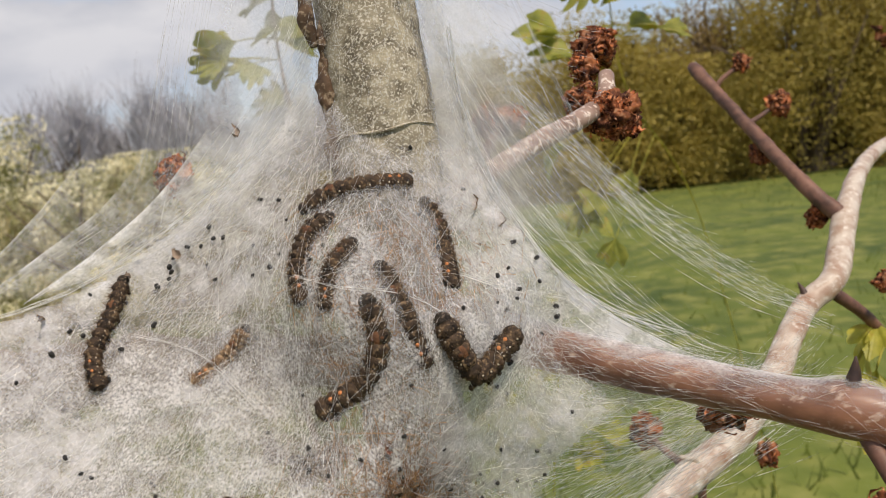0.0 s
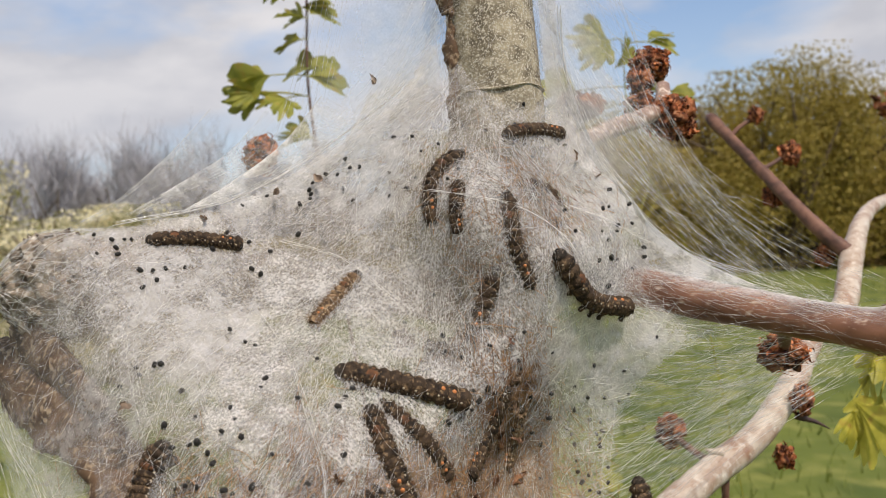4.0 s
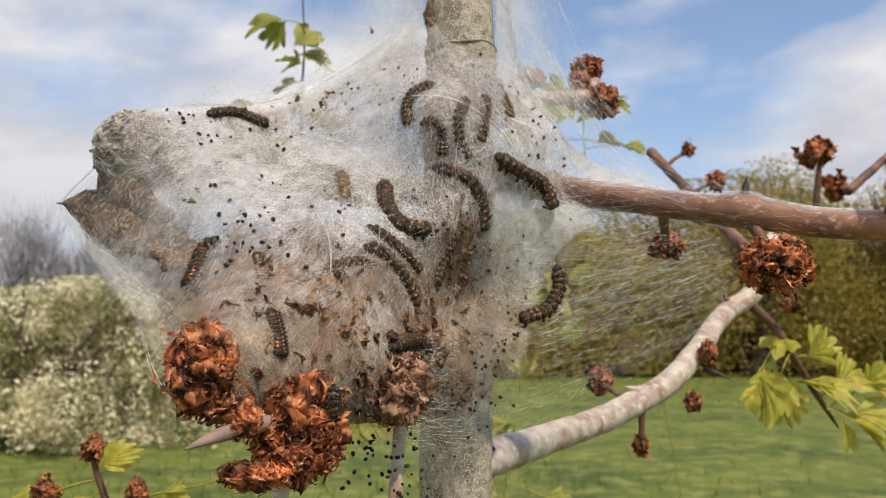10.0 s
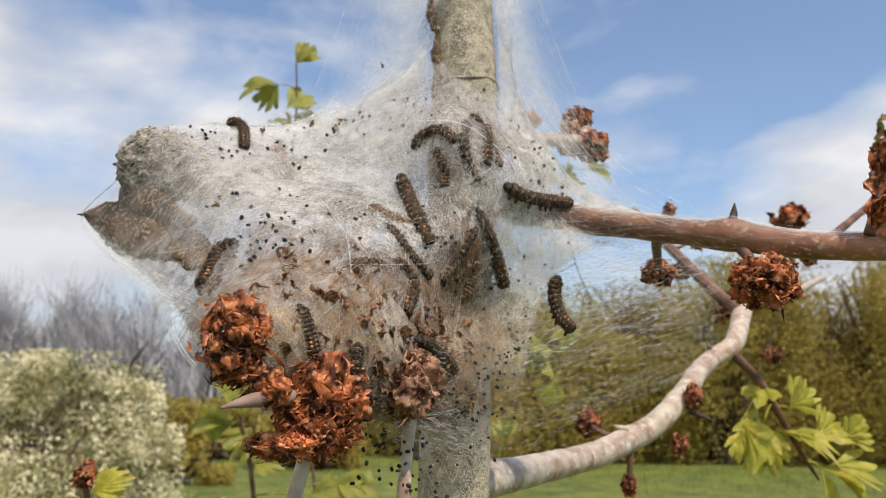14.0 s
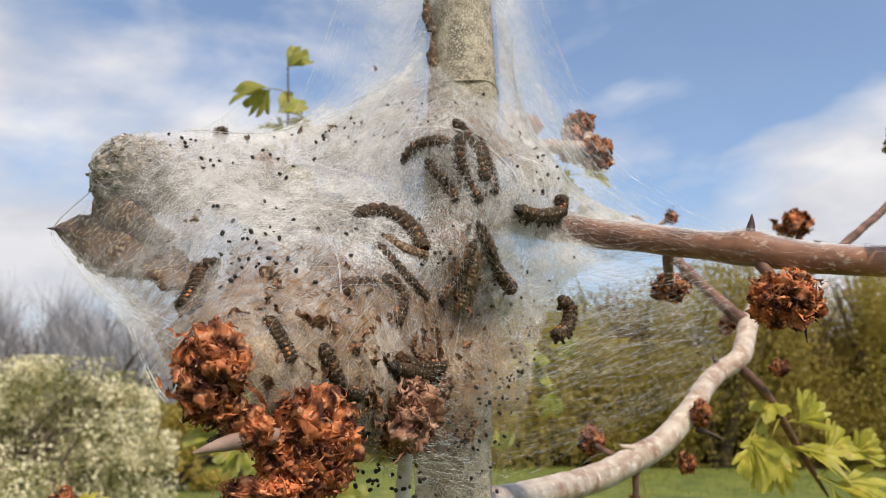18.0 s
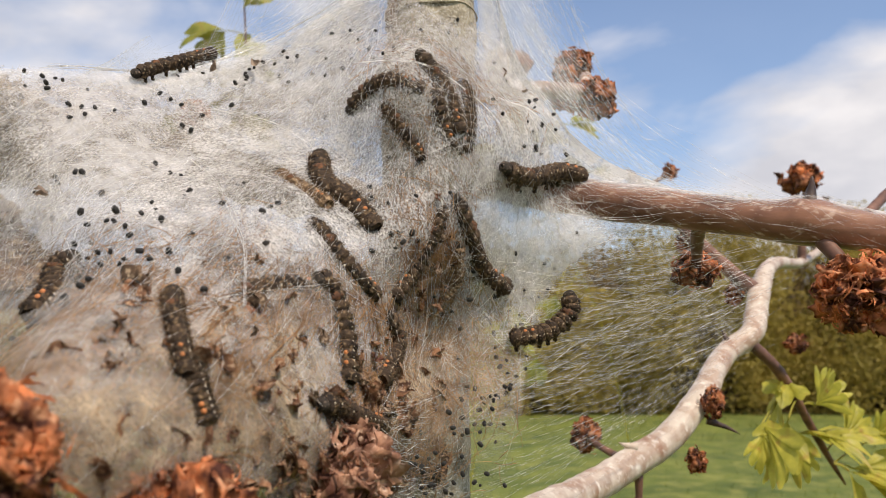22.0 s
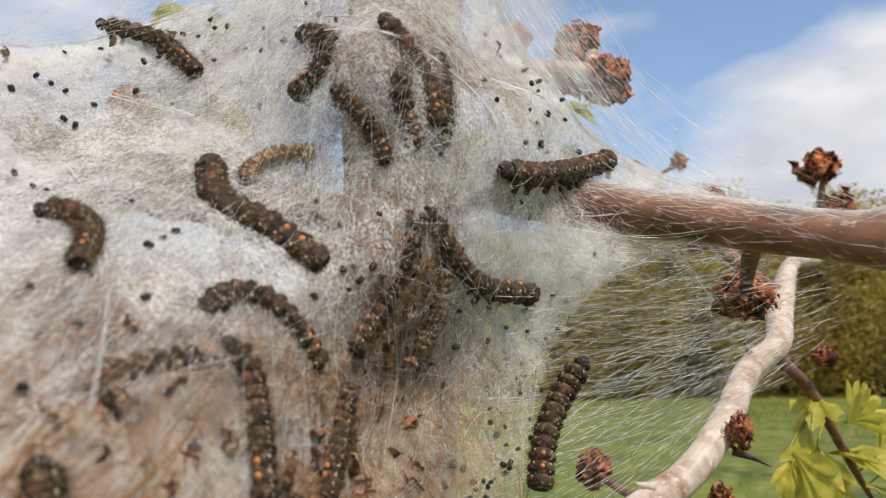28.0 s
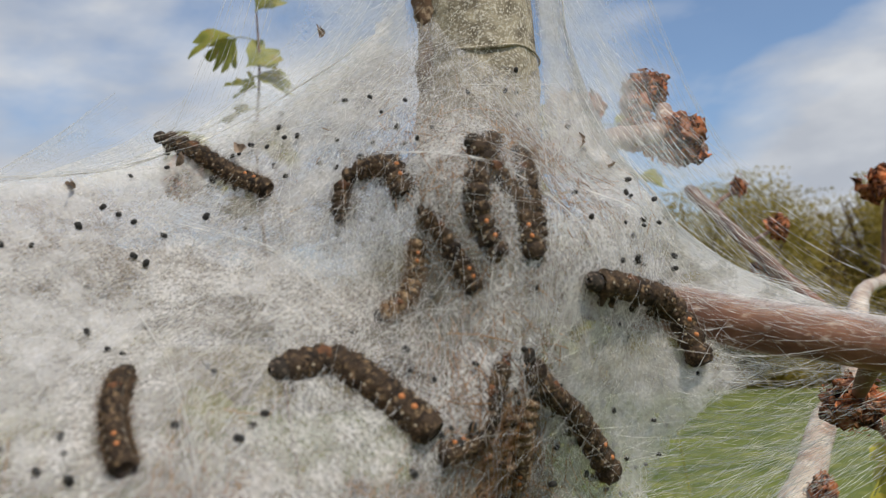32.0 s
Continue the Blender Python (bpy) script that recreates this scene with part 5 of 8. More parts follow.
def far_shoot():
    """A dark twig beyond the branch, with torn greenish-brown leaves at its end."""
    top = thing("dead_leaf", (0.180, 0.290, 1.302), "torn greenish-brown dead leaves at the end of a dark twig", "dead leaf")
    back = Matrix.Translation(top.location).inverted()
    rows = FAR_TWIG
    v, f = tube(spline(rows, 2.0), 10, 0.08, True, 6)
    put("twig", mesh("twig", v, f, M_TWIG), top).matrix_parent_inverse = back
    for k, (dx, dz, way, size) in enumerate(((0, 0, (-0.5, 0, 0.9), (13, 7, 1.4)), (1, -2, (0.5, -0.2, 0.9), (12, 6, 1.6)), (-1, -5, (-0.9, 0, 0.2), (9, 5, 2.2)), (2, -9, (-0.6, -0.2, -0.6), (10, 6, 2.4)), (1, -12, (-1.0, 0, -0.1), (9, 4, 2.6)))):
        me = mesh("dead_blade", *leaf_sheet(size[0], size[1], size[2], 0.9 - 0.5 * k, 0.2, 90 + k, nu=17, nv=9, fold=0.5), M_OLIVE)
        put("dead_blade", me, top, "", aim((FAR_TWIG[-1][0] + dx, FAR_TWIG[-1][1], FAR_TWIG[-1][2] + dz), way, (0.2, -1, 0.3))).matrix_parent_inverse = back


standing_leaf()
far_shoot()

# brown rubbish inside the tent
rng = np.random.default_rng(77)
rubbish = thing("leaf_litter", (0, 0, 0), "grey-brown rotted leaves and droppings bound inside the silk", "dead leaves")
for k in range(95):
    x, z = rng.uniform(-46, 6), rng.uniform(1226, 1262)
    if k > 70:
        x, z = rng.uniform(-20, 10), rng.uniform(1250, 1275)
    y = float(depth(x, z)) + rng.uniform(6.5, 14)
    put("rotted_leaf", OLD[k % 5], rubbish, "", aim((x, y, z), rng.normal(0, 1, 3), rng.normal(0, 1, 3), rng.uniform(0, 6), rng.uniform(0.45, 0.85)))
RUDDY = [mesh("ruddy_leaf", *leaf_sheet(8 + k, 5.5 + 0.6 * k, 1.4 + 0.4 * k, 0.5 - 0.3 * k, 0.26, k + 21, nu=11, nv=8), M_RUDDY) for k in range(5)]
ruddy = thing("leaf_litter", (0, 0, 0), "reddish-brown dried flower scraps showing through thin silk", "dead leaves")
for k in range(260):
    x, z = rng.uniform(-38, 6), rng.triangular(1226, 1240, 1264)
    y = float(depth(x, z)) + rng.uniform(2.6, 6)
    put("dried_scrap", RUDDY[k % 5], ruddy, "", aim((x, y, z), rng.normal(0, 1, 3), rng.normal(0, 1, 3), rng.uniform(0, 6), rng.uniform(0.22, 0.62)))
tufts = thing("leaf_litter", (0, 0, 0), "tan and rusty flower scraps caught on the tent's lower face", "dead leaves")
SCRAPS = [mesh("flower_scrap", *leaf_sheet(5.0 + k, 2.4 + 0.5 * k, 2.0 + 0.5 * k, 1.0 - 0.6 * k, 0.45, k + 31, nu=11, nv=6), (M_NETTED, M_BROWN, M_RUDDY)[k % 3]) for k in range(6)]
for k in range(420):
    x, z = rng.triangular(-42, -18, 8), rng.triangular(1226, 1242, 1262)
    if k % 5 == 0:
        x, z = rng.normal(5, 3), rng.normal(1264, 6)
    y = float(depth(x, z)) + rng.uniform(0.5, 2.8)
    put("flower_scrap", SCRAPS[k % 6], tufts, "", aim((x, y, z), (rng.normal(0, 1), rng.normal(0, 0.4), rng.normal(0, 1)), rng.normal(0, 1, 3), rng.uniform(0, 6), rng.uniform(0.16, 0.50)))
knob = put("stub_end", crumpled("stub_end", (12.0, 10.0, 11.0), 4.0, 80, M_KNOB, 0.22), tree, "swollen knobbly end of the stub, wrapped in grey silk")
knob.matrix_parent_inverse = Matrix.Translation(tree.location).inverted()
knob.location = (-0.0765, 0.160, 1.2895)
wedge = thing("curled_dead_leaf", (0, 0, 0), "long dark brown dead leaf with a spiked tip, wrapped in silk", "dead leaf")


def rolled_leaf(name, low, high, sides, seed, swell):
    """A crumpled, rolled dead leaf behind the silk between two runs of x, z."""
    lo, hi = spline([(a, 0, b) for a, b in low], 1.0), spline([(a, 0, b) for a, b in high], 1.0)
    n = 70
    at = lambda q: np.stack([np.interp(np.linspace(0, len(q) - 1, n), np.arange(len(q)), q[:, j]) for j in range(3)], -1)
    lo, hi = at(lo), at(hi)
    vs, fs = [], []
    for i in range(n):
        mid, half = (lo[i] + hi[i]) / 2, (hi[i] - lo[i]) / 2
        deep = min(swell, 0.55 * np.linalg.norm(half)) + 0.2
        y = float(depth(mid[0], mid[2])) + deep + 0.8
        for k in range(sides):
            a = 2 * math.pi * k / sides
            q = Vector((mid[0] * 0.16, a * 1.1, seed))
            f = 1 + 0.30 * noise.noise(q) + 0.22 * noise.noise(q * 2.9) + 0.10 * noise.noise(q * 7.0)
            p = mid + half * math.cos(a) * f
            vs.append((p[0] * MM, (y - math.sin(a) * deep * f) * MM, p[2] * MM))
    for i in range(n - 1):
        for k in range(sides):
            a, b = i * sides + k, i * sides + (k + 1) % sides
            fs.append((a, b, b + sides, a + sides))
    fs += [tuple(range(sides))[::-1], tuple((n - 1) * sides + k for k in range(sides))]
    return put(name, mesh(name, np.array(vs), fs, M_BROWN), wedge)


rolled_leaf("leaf_blade", [(-97, 1276), (-92, 1271), (-84, 1264.5), (-75, 1262), (-67, 1260), (-61, 1256.5)], [(-97, 1277.5), (-90, 1280), (-83, 1279), (-70, 1274), (-56, 1264), (-53, 1259)], 22, 3.0, 4.5)
rolled_leaf("leaf_blade", [(-86, 1279), (-80, 1275), (-72, 1271), (-63, 1268)], [(-85, 1285), (-78, 1283), (-70, 1277), (-61, 1271)], 18, 8.0, 3.0)
v, f = tube(spline([(-90, 162, 1275, 1.6), (-94, 164, 1276, 0.9), (-99, 166, 1276.8, 0.1)], 0.8), 8, 0.05, True, 3)
put("spike", mesh("spike", v, f, M_THORN), wedge, "dark pointed spike")

def hawthorn_leaf(length, seed, lobes=5, curl=0.5):
    """A wedge-shaped leaf, narrow at its foot, with cut and toothed lobes towards the tip; base at the origin, along x."""
    nu, nv, verts, faces = 9, 41, [], []
    for i in range(nu):
        u = i / (nu - 1)
        for k in range(nv):
            v = 2 * k / (nv - 1) - 1
            a = v * 0.92
            edge = 0.70 + 0.30 * abs(math.cos(lobes * math.pi / 2 * v)) ** 0.8 - 0.16 * abs(v) ** 3 + 0.035 * math.sin(23 * v + seed)
            r = length * edge * (0.02 + 0.98 * u ** 0.85)
            x, y = r * math.cos(a), r * math.sin(a) * 0.80 * (0.35 + 0.65 * u)
            z = abs(y) * 0.35 - curl * x * x / length * 0.6 + 0.03 * length * math.sin(3.0 * v * lobes + seed) * u
            d = noise.noise_vector(Vector((x * 0.12 + seed * 5, y * 0.12, 0))) * 0.06 * length * u
            verts.append(((x + d.x) * MM, (y + d.y) * MM, (z + d.z) * MM))
    for i in range(nu - 1):
        for k in range(nv - 1):
            a = i * nv + k
            faces.append((a, a + 1, a + nv + 1, a + nv))
    return np.array(verts), np.array(faces)


SHOE = [mesh("hawthorn_leaf", *hawthorn_leaf(22 + 2 * k, k + 1, (5, 3, 5, 7)[k], 0.35 + 0.2 * k), M_LEAF) for k in range(4)]
FAR_LEAVES = [mesh("hawthorn_leaf", *hawthorn_leaf(22 + 2 * k, k + 6, (3, 5, 5, 3)[k], 0.3 + 0.2 * k), M_FARLEAF) for k in range(4)]


def leaf_shoot(name, rows, spots, seed, label, scale=1.0, group="leafy shoots", mat=None):
    """A thin twig with lobed leaves at the given places."""
    rng = np.random.default_rng(seed)
    top = thing(name, Vector(rows[0][:3]) * MM, label, "leafy shoot", group)
    back = Matrix.Translation(top.location).inverted()
    v, f = tube(spline(rows, 4), 8, 0.05, True, seed)
    put("twig", mesh("twig", v, f, mat or M_TWIG), top).matrix_parent_inverse = back
    line = spline(rows, 4)[:, :3]
    for at in spots:
        foot = line[np.argmin(np.linalg.norm(line - np.array(at), axis=1))]
        way = np.array(at) - foot
        way = way / (np.linalg.norm(way) + 1e-6) + rng.normal(0, 0.2, 3)
        for j in range(2):
            w = way + rng.normal(0, 0.35, 3) * (j + 0.3)
            s = scale * rng.uniform(0.7, 1.05)
            start = np.array(at) - way / np.linalg.norm(way) * 12 * s
            at_leaf = aim(start, w, (0.1, -0.7, 0.8) + rng.normal(0, 0.4, 3), 0, s)
            blade = put("leaf", (FAR_LEAVES if foot[1] > 500 else SHOE)[int(rng.integers(0, 4))], top, "", at_leaf)
            blade.matrix_parent_inverse = back
            stalk = spline([(*foot, 0.45), (*(foot * 0.5 + start * 0.5 + np.array((0, 0, 1.0))), 0.4), (*start, 0.35)], 3)
            v, f = tube(stalk, 5, 0, False, seed)
            put("stalk", mesh("stalk", v, f, M_LEAF), blade).matrix_parent_inverse = at_leaf.inverted()
    return top


leaf_shoot("leaf_shoot", [(155, 331, 1252, 0.8), (168, 336, 1242, 0.8), (186, 348, 1222, 0.7), (203, 360, 1202, 0.5)],
           [(155, 326, 1211), (168, 333, 1236), (192, 343, 1238), (193, 347, 1216), (215, 357, 1220), (232, 362, 1216), (226, 362, 1195), (168, 330, 1214), (212, 358, 1188)], 201, "fresh yellow-green lobed hawthorn leaves on a dark twig", 1.0)
leaf_shoot("leaf_shoot", [(-60, 640, 1150, 1.2), (-80, 630, 1300, 1.1), (-90, 622, 1400, 1.0), (-88, 620, 1470, 0.9), (-90, 620, 1512, 0.6)],
           [(-116, 618, 1489), (-84, 618, 1520), (-82, 620, 1473), (-105, 620, 1441), (-79, 620, 1462), (-137, 618, 1400), (-101, 620, 1457), (-132, 620, 1417), (-95, 620, 1422), (-119, 620, 1400), (-76, 620, 1413), (-104, 620, 1368)], 202, "shoot of young dull green leaves behind the nest", 1.3)
leaf_shoot("leaf_shoot", [(330, 900, 900, 0.5), (220, 720, 1240, 0.5), (150, 630, 1350, 0.5), (140, 620, 1430, 0.5)],
           [(93, 620, 1396), (142, 620, 1420), (162, 620, 1397), (182, 618, 1390), (118, 620, 1430), (169, 620, 1430), (101, 620, 1379), (141, 620, 1284), (92, 620, 1314), (100, 620, 1269), (111, 622, 1272), (125, 620, 1239)], 203, "dull yellow-green leaves beyond the pale branch", 1.2, mat=M_LEAF)
leaf_shoot("leaf_shoot", [(60, 700, 900, 0.6), (70, 660, 1050, 0.6), (80, 630, 1150, 0.5), (87, 620, 1205, 0.5)],
           [(60, 620, 1120), (99, 620, 1098), (33, 620, 1137), (87, 620, 1210), (115, 620, 1106), (40, 620, 1103), (70, 618, 1165)], 204, "low shoot with yellow-green leaves", 1.3, mat=M_LEAF)
leaf_shoot("leaf_shoot", [(-90, 650, 950, 3), (-100, 640, 1080, 2.4), (-110, 628, 1170, 1.8), (-122, 620, 1225, 1)],
           [(-125, 620, 1232), (-119, 620, 1201), (-140, 620, 1210), (-100, 620, 1180), (-32, 622, 1166), (-50, 620, 1161)], 205, "low shoot with yellow-green leaves behind the withered heads", 1.3)
leaf_shoot("leaf_shoot", [(-95, 270, 1080, 1.8), (-105, 262, 1150, 1.5), (-117, 257, 1190, 1.2), (-119, 256, 1198, 1)],
           [(-111, 256, 1196), (-141, 256, 1184), (-123, 256, 1180), (-90, 256, 1186), (-71, 256, 1190)], 206, "low shoot with small dull green leaves and a brown bud", 0.5)


def pellets(name, spots, seed, label, parent=None):
    """Ridged black droppings, one small barrel each, in one mesh."""
    rng = np.random.default_rng(seed)
    vs, fs, off = [], [], 0
    ring = [(math.cos(a), math.sin(a)) for a in np.linspace(0, 6.283, 7)[:-1]]
    base = np.array([(-0.62, 0, 0)] + [(x, r * c, r * s) for x, r in ((-0.5, 0.36), (-0.12, 0.46), (0.12, 0.44), (0.5, 0.36)) for c, s in ring] + [(0.62, 0, 0)])
    tri = [(0, 1 + (k + 1) % 6, 1 + k) for k in range(6)] + [(25, 19 + k, 19 + (k + 1) % 6) for k in range(6)]
    for r in range(3):
        for k in range(6):
            a, b = 1 + r * 6 + k, 1 + r * 6 + (k + 1) % 6
            tri += [(a, b, b + 6), (a, b + 6, a + 6)]
    tri = np.array(tri)
    for p in spots:
        m = np.array(aim((0, 0, 0), rng.normal(0, 1, 3), rng.normal(0, 1, 3)))[:3, :3]
        vs.append((base * rng.uniform(0.6, 1.05)) @ m.T * MM + np.array(p) * MM)
        fs.append(tri + off)
        off += len(base)
    return tagged(put(name, mesh(name, np.vstack(vs), np.vstack(fs), M_FRASS)), label, "droppings", kind="stuff")


def frass():
    rng = np.random.default_rng(88)
    spots = []
    for cx, cz, sx, sz, n, off in ((-30, 1306, 13, 2, 20, 0.2), (-62, 1297, 6, 3, 14, -0.7), (-42, 1265, 7, 7, 24, -0.7), (-12, 1311, 9, 4, 12, 0.2), (29, 1296, 6, 6, 16, -0.6), (40, 1289, 6, 2, 14, -1),
                                   (26, 1262, 6, 8, 34, 0), (20, 1243, 7, 10, 44, 0), (0, 1268, 16, 14, 34, -0.4), (-25, 1252, 14, 8, 40, 1.0), (8, 1225, 6, 8, 46, -1.5), (-20, 1285, 26, 14, 44, 0.8), (14, 1316, 7, 5, 10, 0)):
        for k in range(int(n * 0.85)):
            x, z = rng.normal(cx, sx), rng.normal(cz, sz)
            if inside(np.array([x]), np.array([z]))[0] > 0.6:
                spots.append((x, float(depth(x, z)) + off + rng.normal(0, 0.5), z))
    for x, z in ((-63, 1295), (-59, 1292), (-58, 1289), (-56, 1290), (-55, 1292), (-52, 1292), (-53, 1277), (-43, 1281), (-40, 1279), (-35, 1274), (-41, 1291), (-49, 1269), (-44, 1267), (-41, 1266), (-44, 1262), (-42, 1262), (-40, 1260), (-34, 1262),
                 (-32, 1259), (-44, 1258), (-23, 1270), (-21, 1272), (-2, 1266), (-6, 1265), (-24, 1312), (-23, 1310), (-21, 1310), (-28, 1309), (-33, 1303), (-31, 1304), (-48, 1295), (-44, 1297), (-33, 1297), (-46, 1298), (-42, 1296), (-38, 1294)):
        spots.append((x, float(depth(x, z)) - 1.0, z))
    for k in range(60):
        spots.append((rng.normal(-12, 5), rng.normal(126, 4), rng.uniform(1203, 1224)))
    for x, y, z in ((-24, 178, 1315), (-5, 164, 1313), (24, 178, 1303), (21, 173, 1296), (37, 178, 1293), (-42, 121, 1268), (-45, 120, 1258), (-34, 119, 1262), (-43, 124, 1267), (-41, 151, 1280), (-52, 138, 1277), (-32, 115, 1259),
                    (26, 163, 1299), (-22, 133, 1271), (1, 144, 1269), (6, 167, 1250), (17, 154, 1241), (15, 160, 1234), (36, 173, 1284), (27, 195, 1318)):
        spots.append((x, y - 0.3, z))
    pellets("droppings", spots, 5, "black ridged caterpillar droppings caught in the silk")


frass()
v, f = tube(spline([(-2.0, 181.5, 1342, 0.5), (-2.4, 181, 1345, 1.1), (-2.8, 181.4, 1348, 1.4), (-2.8, 182.2, 1352, 1.2), (-2.6, 183, 1356, 0.4)], 0.7), 12, 0.5, True, 5)
tagged(put("bark_scale", mesh("bark_scale", v, f, M_BROWN)), "dark bark scale on the stem's side", "bark")
for k, (at, way) in enumerate((((-18, 179.5, 1330), (0.4, 0, -1)), ((-56, 131, 1272), (1, -0.3, 0.1)), ((-14, 170, 1307), (0.3, 0, -1)), ((24, 180, 1312), (0.2, 0, -1)), ((28, 180, 1308), (0.3, 0, -1)), ((-38, 169, 1305), (1, -0.2, 0.3)), ((-30, 172, 1309), (0.6, 0, -0.8)), ((-51, 162, 1300.5), (1, 0, 0.2)))):
    tagged(put("shed_skin", mesh("shed_skin", *leaf_sheet(4.6, 1.3, 2.0, 1.6, 0.22, 80 + k, nu=11, nv=5, fold=0.8), M_SKINPALE), None, "", aim(at, way, (0, -1, 0.3))), "pale brown shed caterpillar skin stuck on the silk", "shed skin", "shed skins")


# ---- the caterpillars ----
def segment_mesh(name, r, half, seed, mark, hair, skin=None):
    """One ring of a hairy caterpillar, along x: a bulged, pinched ring with warts, hair tufts, cream dashes along the sides and, by mark, a rusty patch (1) or an orange spot (2)."""
    rng = np.random.default_rng(seed)
    vs, fs, sl = [], [], []
    prof = ((-1.0, 0.70), (-0.72, 0.90), (-0.25, 1.03), (0.25, 1.03), (0.72, 0.90), (1.0, 0.70))
    n = 14
    for x, q in prof:
        for k in range(n):
            a = 2 * math.pi * k / n
            w = 1 + 0.06 * math.cos(6 * a + 0.4) + rng.normal(0, 0.05)
            vs.append((x * half, math.cos(a) * r * q * w, math.sin(a) * r * q * w * 0.92))
    for i in range(5):
        for k in range(n):
            a, b = i * n + k, i * n + (k + 1) % n
            fs.append((a, b, b + n, a + n))
            sl.append(4 if mark == 1 and 1 <= i <= 3 and k == 3 else 0)
    fs.append(tuple(range(n))), sl.append(0)
    fs.append(tuple(5 * n + k for k in range(n))[::-1]), sl.append(0)

    def wart(x, a, s, slot, tall=0.8):
        """A small dome on the skin at the angle a."""
        out, along = Vector((0, math.cos(a), math.sin(a) * 0.92)), Vector((1, 0, 0))
        side = out.cross(along).normalized()
        foot, o = Vector((x, 0, 0)) + out * r * 0.96, len(vs)
        for lift, wide in ((0.0, 1.0), (tall * 0.6, 0.75)):
            for k in range(6):
                b = math.pi * k / 3
                vs.append(tuple(foot + out * s * lift + (along * math.cos(b) + side * math.sin(b)) * s * wide))
        vs.append(tuple(foot + out * s * tall))
        for k in range(6):
            q = (k + 1) % 6
            fs.append((o + k, o + q, o + 6 + q, o + 6 + k)), sl.append(slot)
            fs.append((o + 6 + k, o + 6 + q, o + 12)), sl.append(slot)
    for deg in (28, 62, 118, 152, 200, 340):
        wart(rng.normal(0, 0.12) * half, radians(deg + rng.normal(0, 4)), r * rng.uniform(0.17, 0.25), 4 if mark == 1 and 50 < deg < 130 else 0)
    for k in range(8):
        wart(rng.uniform(-0.75, 0.75) * half, rng.uniform(0, 6.283), r * rng.uniform(0.07, 0.13), 0)
    if mark == 2:
        wart(0.05 * half, radians(90), r * 0.21, 2, 0.8)
    for deg in (42, 48, 132, 138):    # cream dashes on both sides of the back
        wart(rng.uniform(-0.6, 0.6) * half, radians(deg + rng.normal(0, 4)), r * rng.uniform(0.07, 0.12), 3, 0.5)
    for k in range(hair):
        a = rng.uniform(0, 2 * math.pi) if k % 3 else radians(rng.choice((28, 152, 62, 118, 200, 340)) + rng.normal(0, 9))
        x = rng.normal(0, half * 0.4)
        way = Vector((rng.normal(0, 0.45), math.cos(a), math.sin(a))).normalized()
        foot = Vector((x, math.cos(a) * r * 0.95, math.sin(a) * r * 0.88))
        side = way.orthogonal().normalized() * 0.020
        tip = foot + way * rng.uniform(0.25, 1.0) * (1.35 if abs(math.cos(a)) > 0.6 else 0.75)
        o = len(vs)
        vs.extend([tuple(foot - side), tuple(foot + side), tuple(tip)])
        fs.append((o, o + 1, o + 2)), sl.append(1 if k % 4 == 0 else 4 if k % 4 == 1 else 0)
    return mesh(name, np.array(vs) * MM, fs, [skin or M_BODY, M_BUFF, M_ORANGE, M_CREAM, M_RUST], True, sl)


def head_mesh(r):
    vs, fs, n = [], [], 10
    prof = ((-0.9, 0.55), (-0.5, 0.86), (0.0, 0.95), (0.5, 0.72), (0.85, 0.3))
    for x, q in prof:
        for k in range(n):
            a = 2 * math.pi * k / n
            cleft = 1 - 0.1 * max(0, math.sin(a)) ** 8
            vs.append((x * r * 0.8, math.cos(a) * r * q, math.sin(a) * r * q * 0.9 * cleft))
    for i in range(4):
        for k in range(n):
            a, b = i * n + k, i * n + (k + 1) % n
            fs.append((a, b, b + n, a + n))
    fs.append(tuple(range(n))), fs.append(tuple(4 * n + k for k in range(n))[::-1])
    return mesh("head", np.array(vs) * MM, fs, M_HEAD)


def leg_mesh(r, side, skin):
    """A stub leg under one side of a ring."""
    vs, fs = [], []
    for z, q in ((0, 0.32), (-0.3, 0.25), (-0.62, 0.27), (-0.72, 0.14)):
        for k in range(6):
            b = 2 * math.pi * k / 6
            vs.append((math.cos(b) * r * q, side * r * 0.5 + math.sin(b) * r * q - side * z * 0.15 * r, -r * 0.75 + z * r))
    for i in range(3):
        for k in range(6):
            a, b = i * 6 + k, i * 6 + (k + 1) % 6
            fs.append((a, b, b + 6, a + 6))
    fs.append(tuple(18 + k for k in range(6))[::-1])
    return mesh("leg", np.array(vs) * MM, fs, skin)


RINGS = 12


def caterpillar(length, r, label, pale=False):
    """A caterpillar in rigid rings behind a head; its crawl is keyed in motions()."""
    top = thing("caterpillar", (0, 0, 0), label, "caterpillar", "caterpillars of the nest")
    half = length / RINGS * 0.62
    kinds = [segment_mesh("body_ring", r, half, s, sp, 170, M_BODYPALE if pale else None) for s, sp in ((1, 0), (2, 0), (3, 1), (4, 2))]    # plain, legged, rusty, spotted
    legs = [leg_mesh(r, side, M_BODYPALE if pale else M_BODY) for side in (-1, 1)]
    put("head", head_mesh(r * 0.84), top, "dull black head")
    for k in range(RINGS - 1):
        me = kinds[3] if k in (8, 9) else kinds[2] if k == 2 else kinds[1] if k in (0, 1, 3, 5, 6, 7, 10) else kinds[0]
        ring = put("body_ring", me, top)
        if me == kinds[1]:
            for me_leg in legs:
                put("leg", me_leg, ring)
    top["span"] = length
    return top


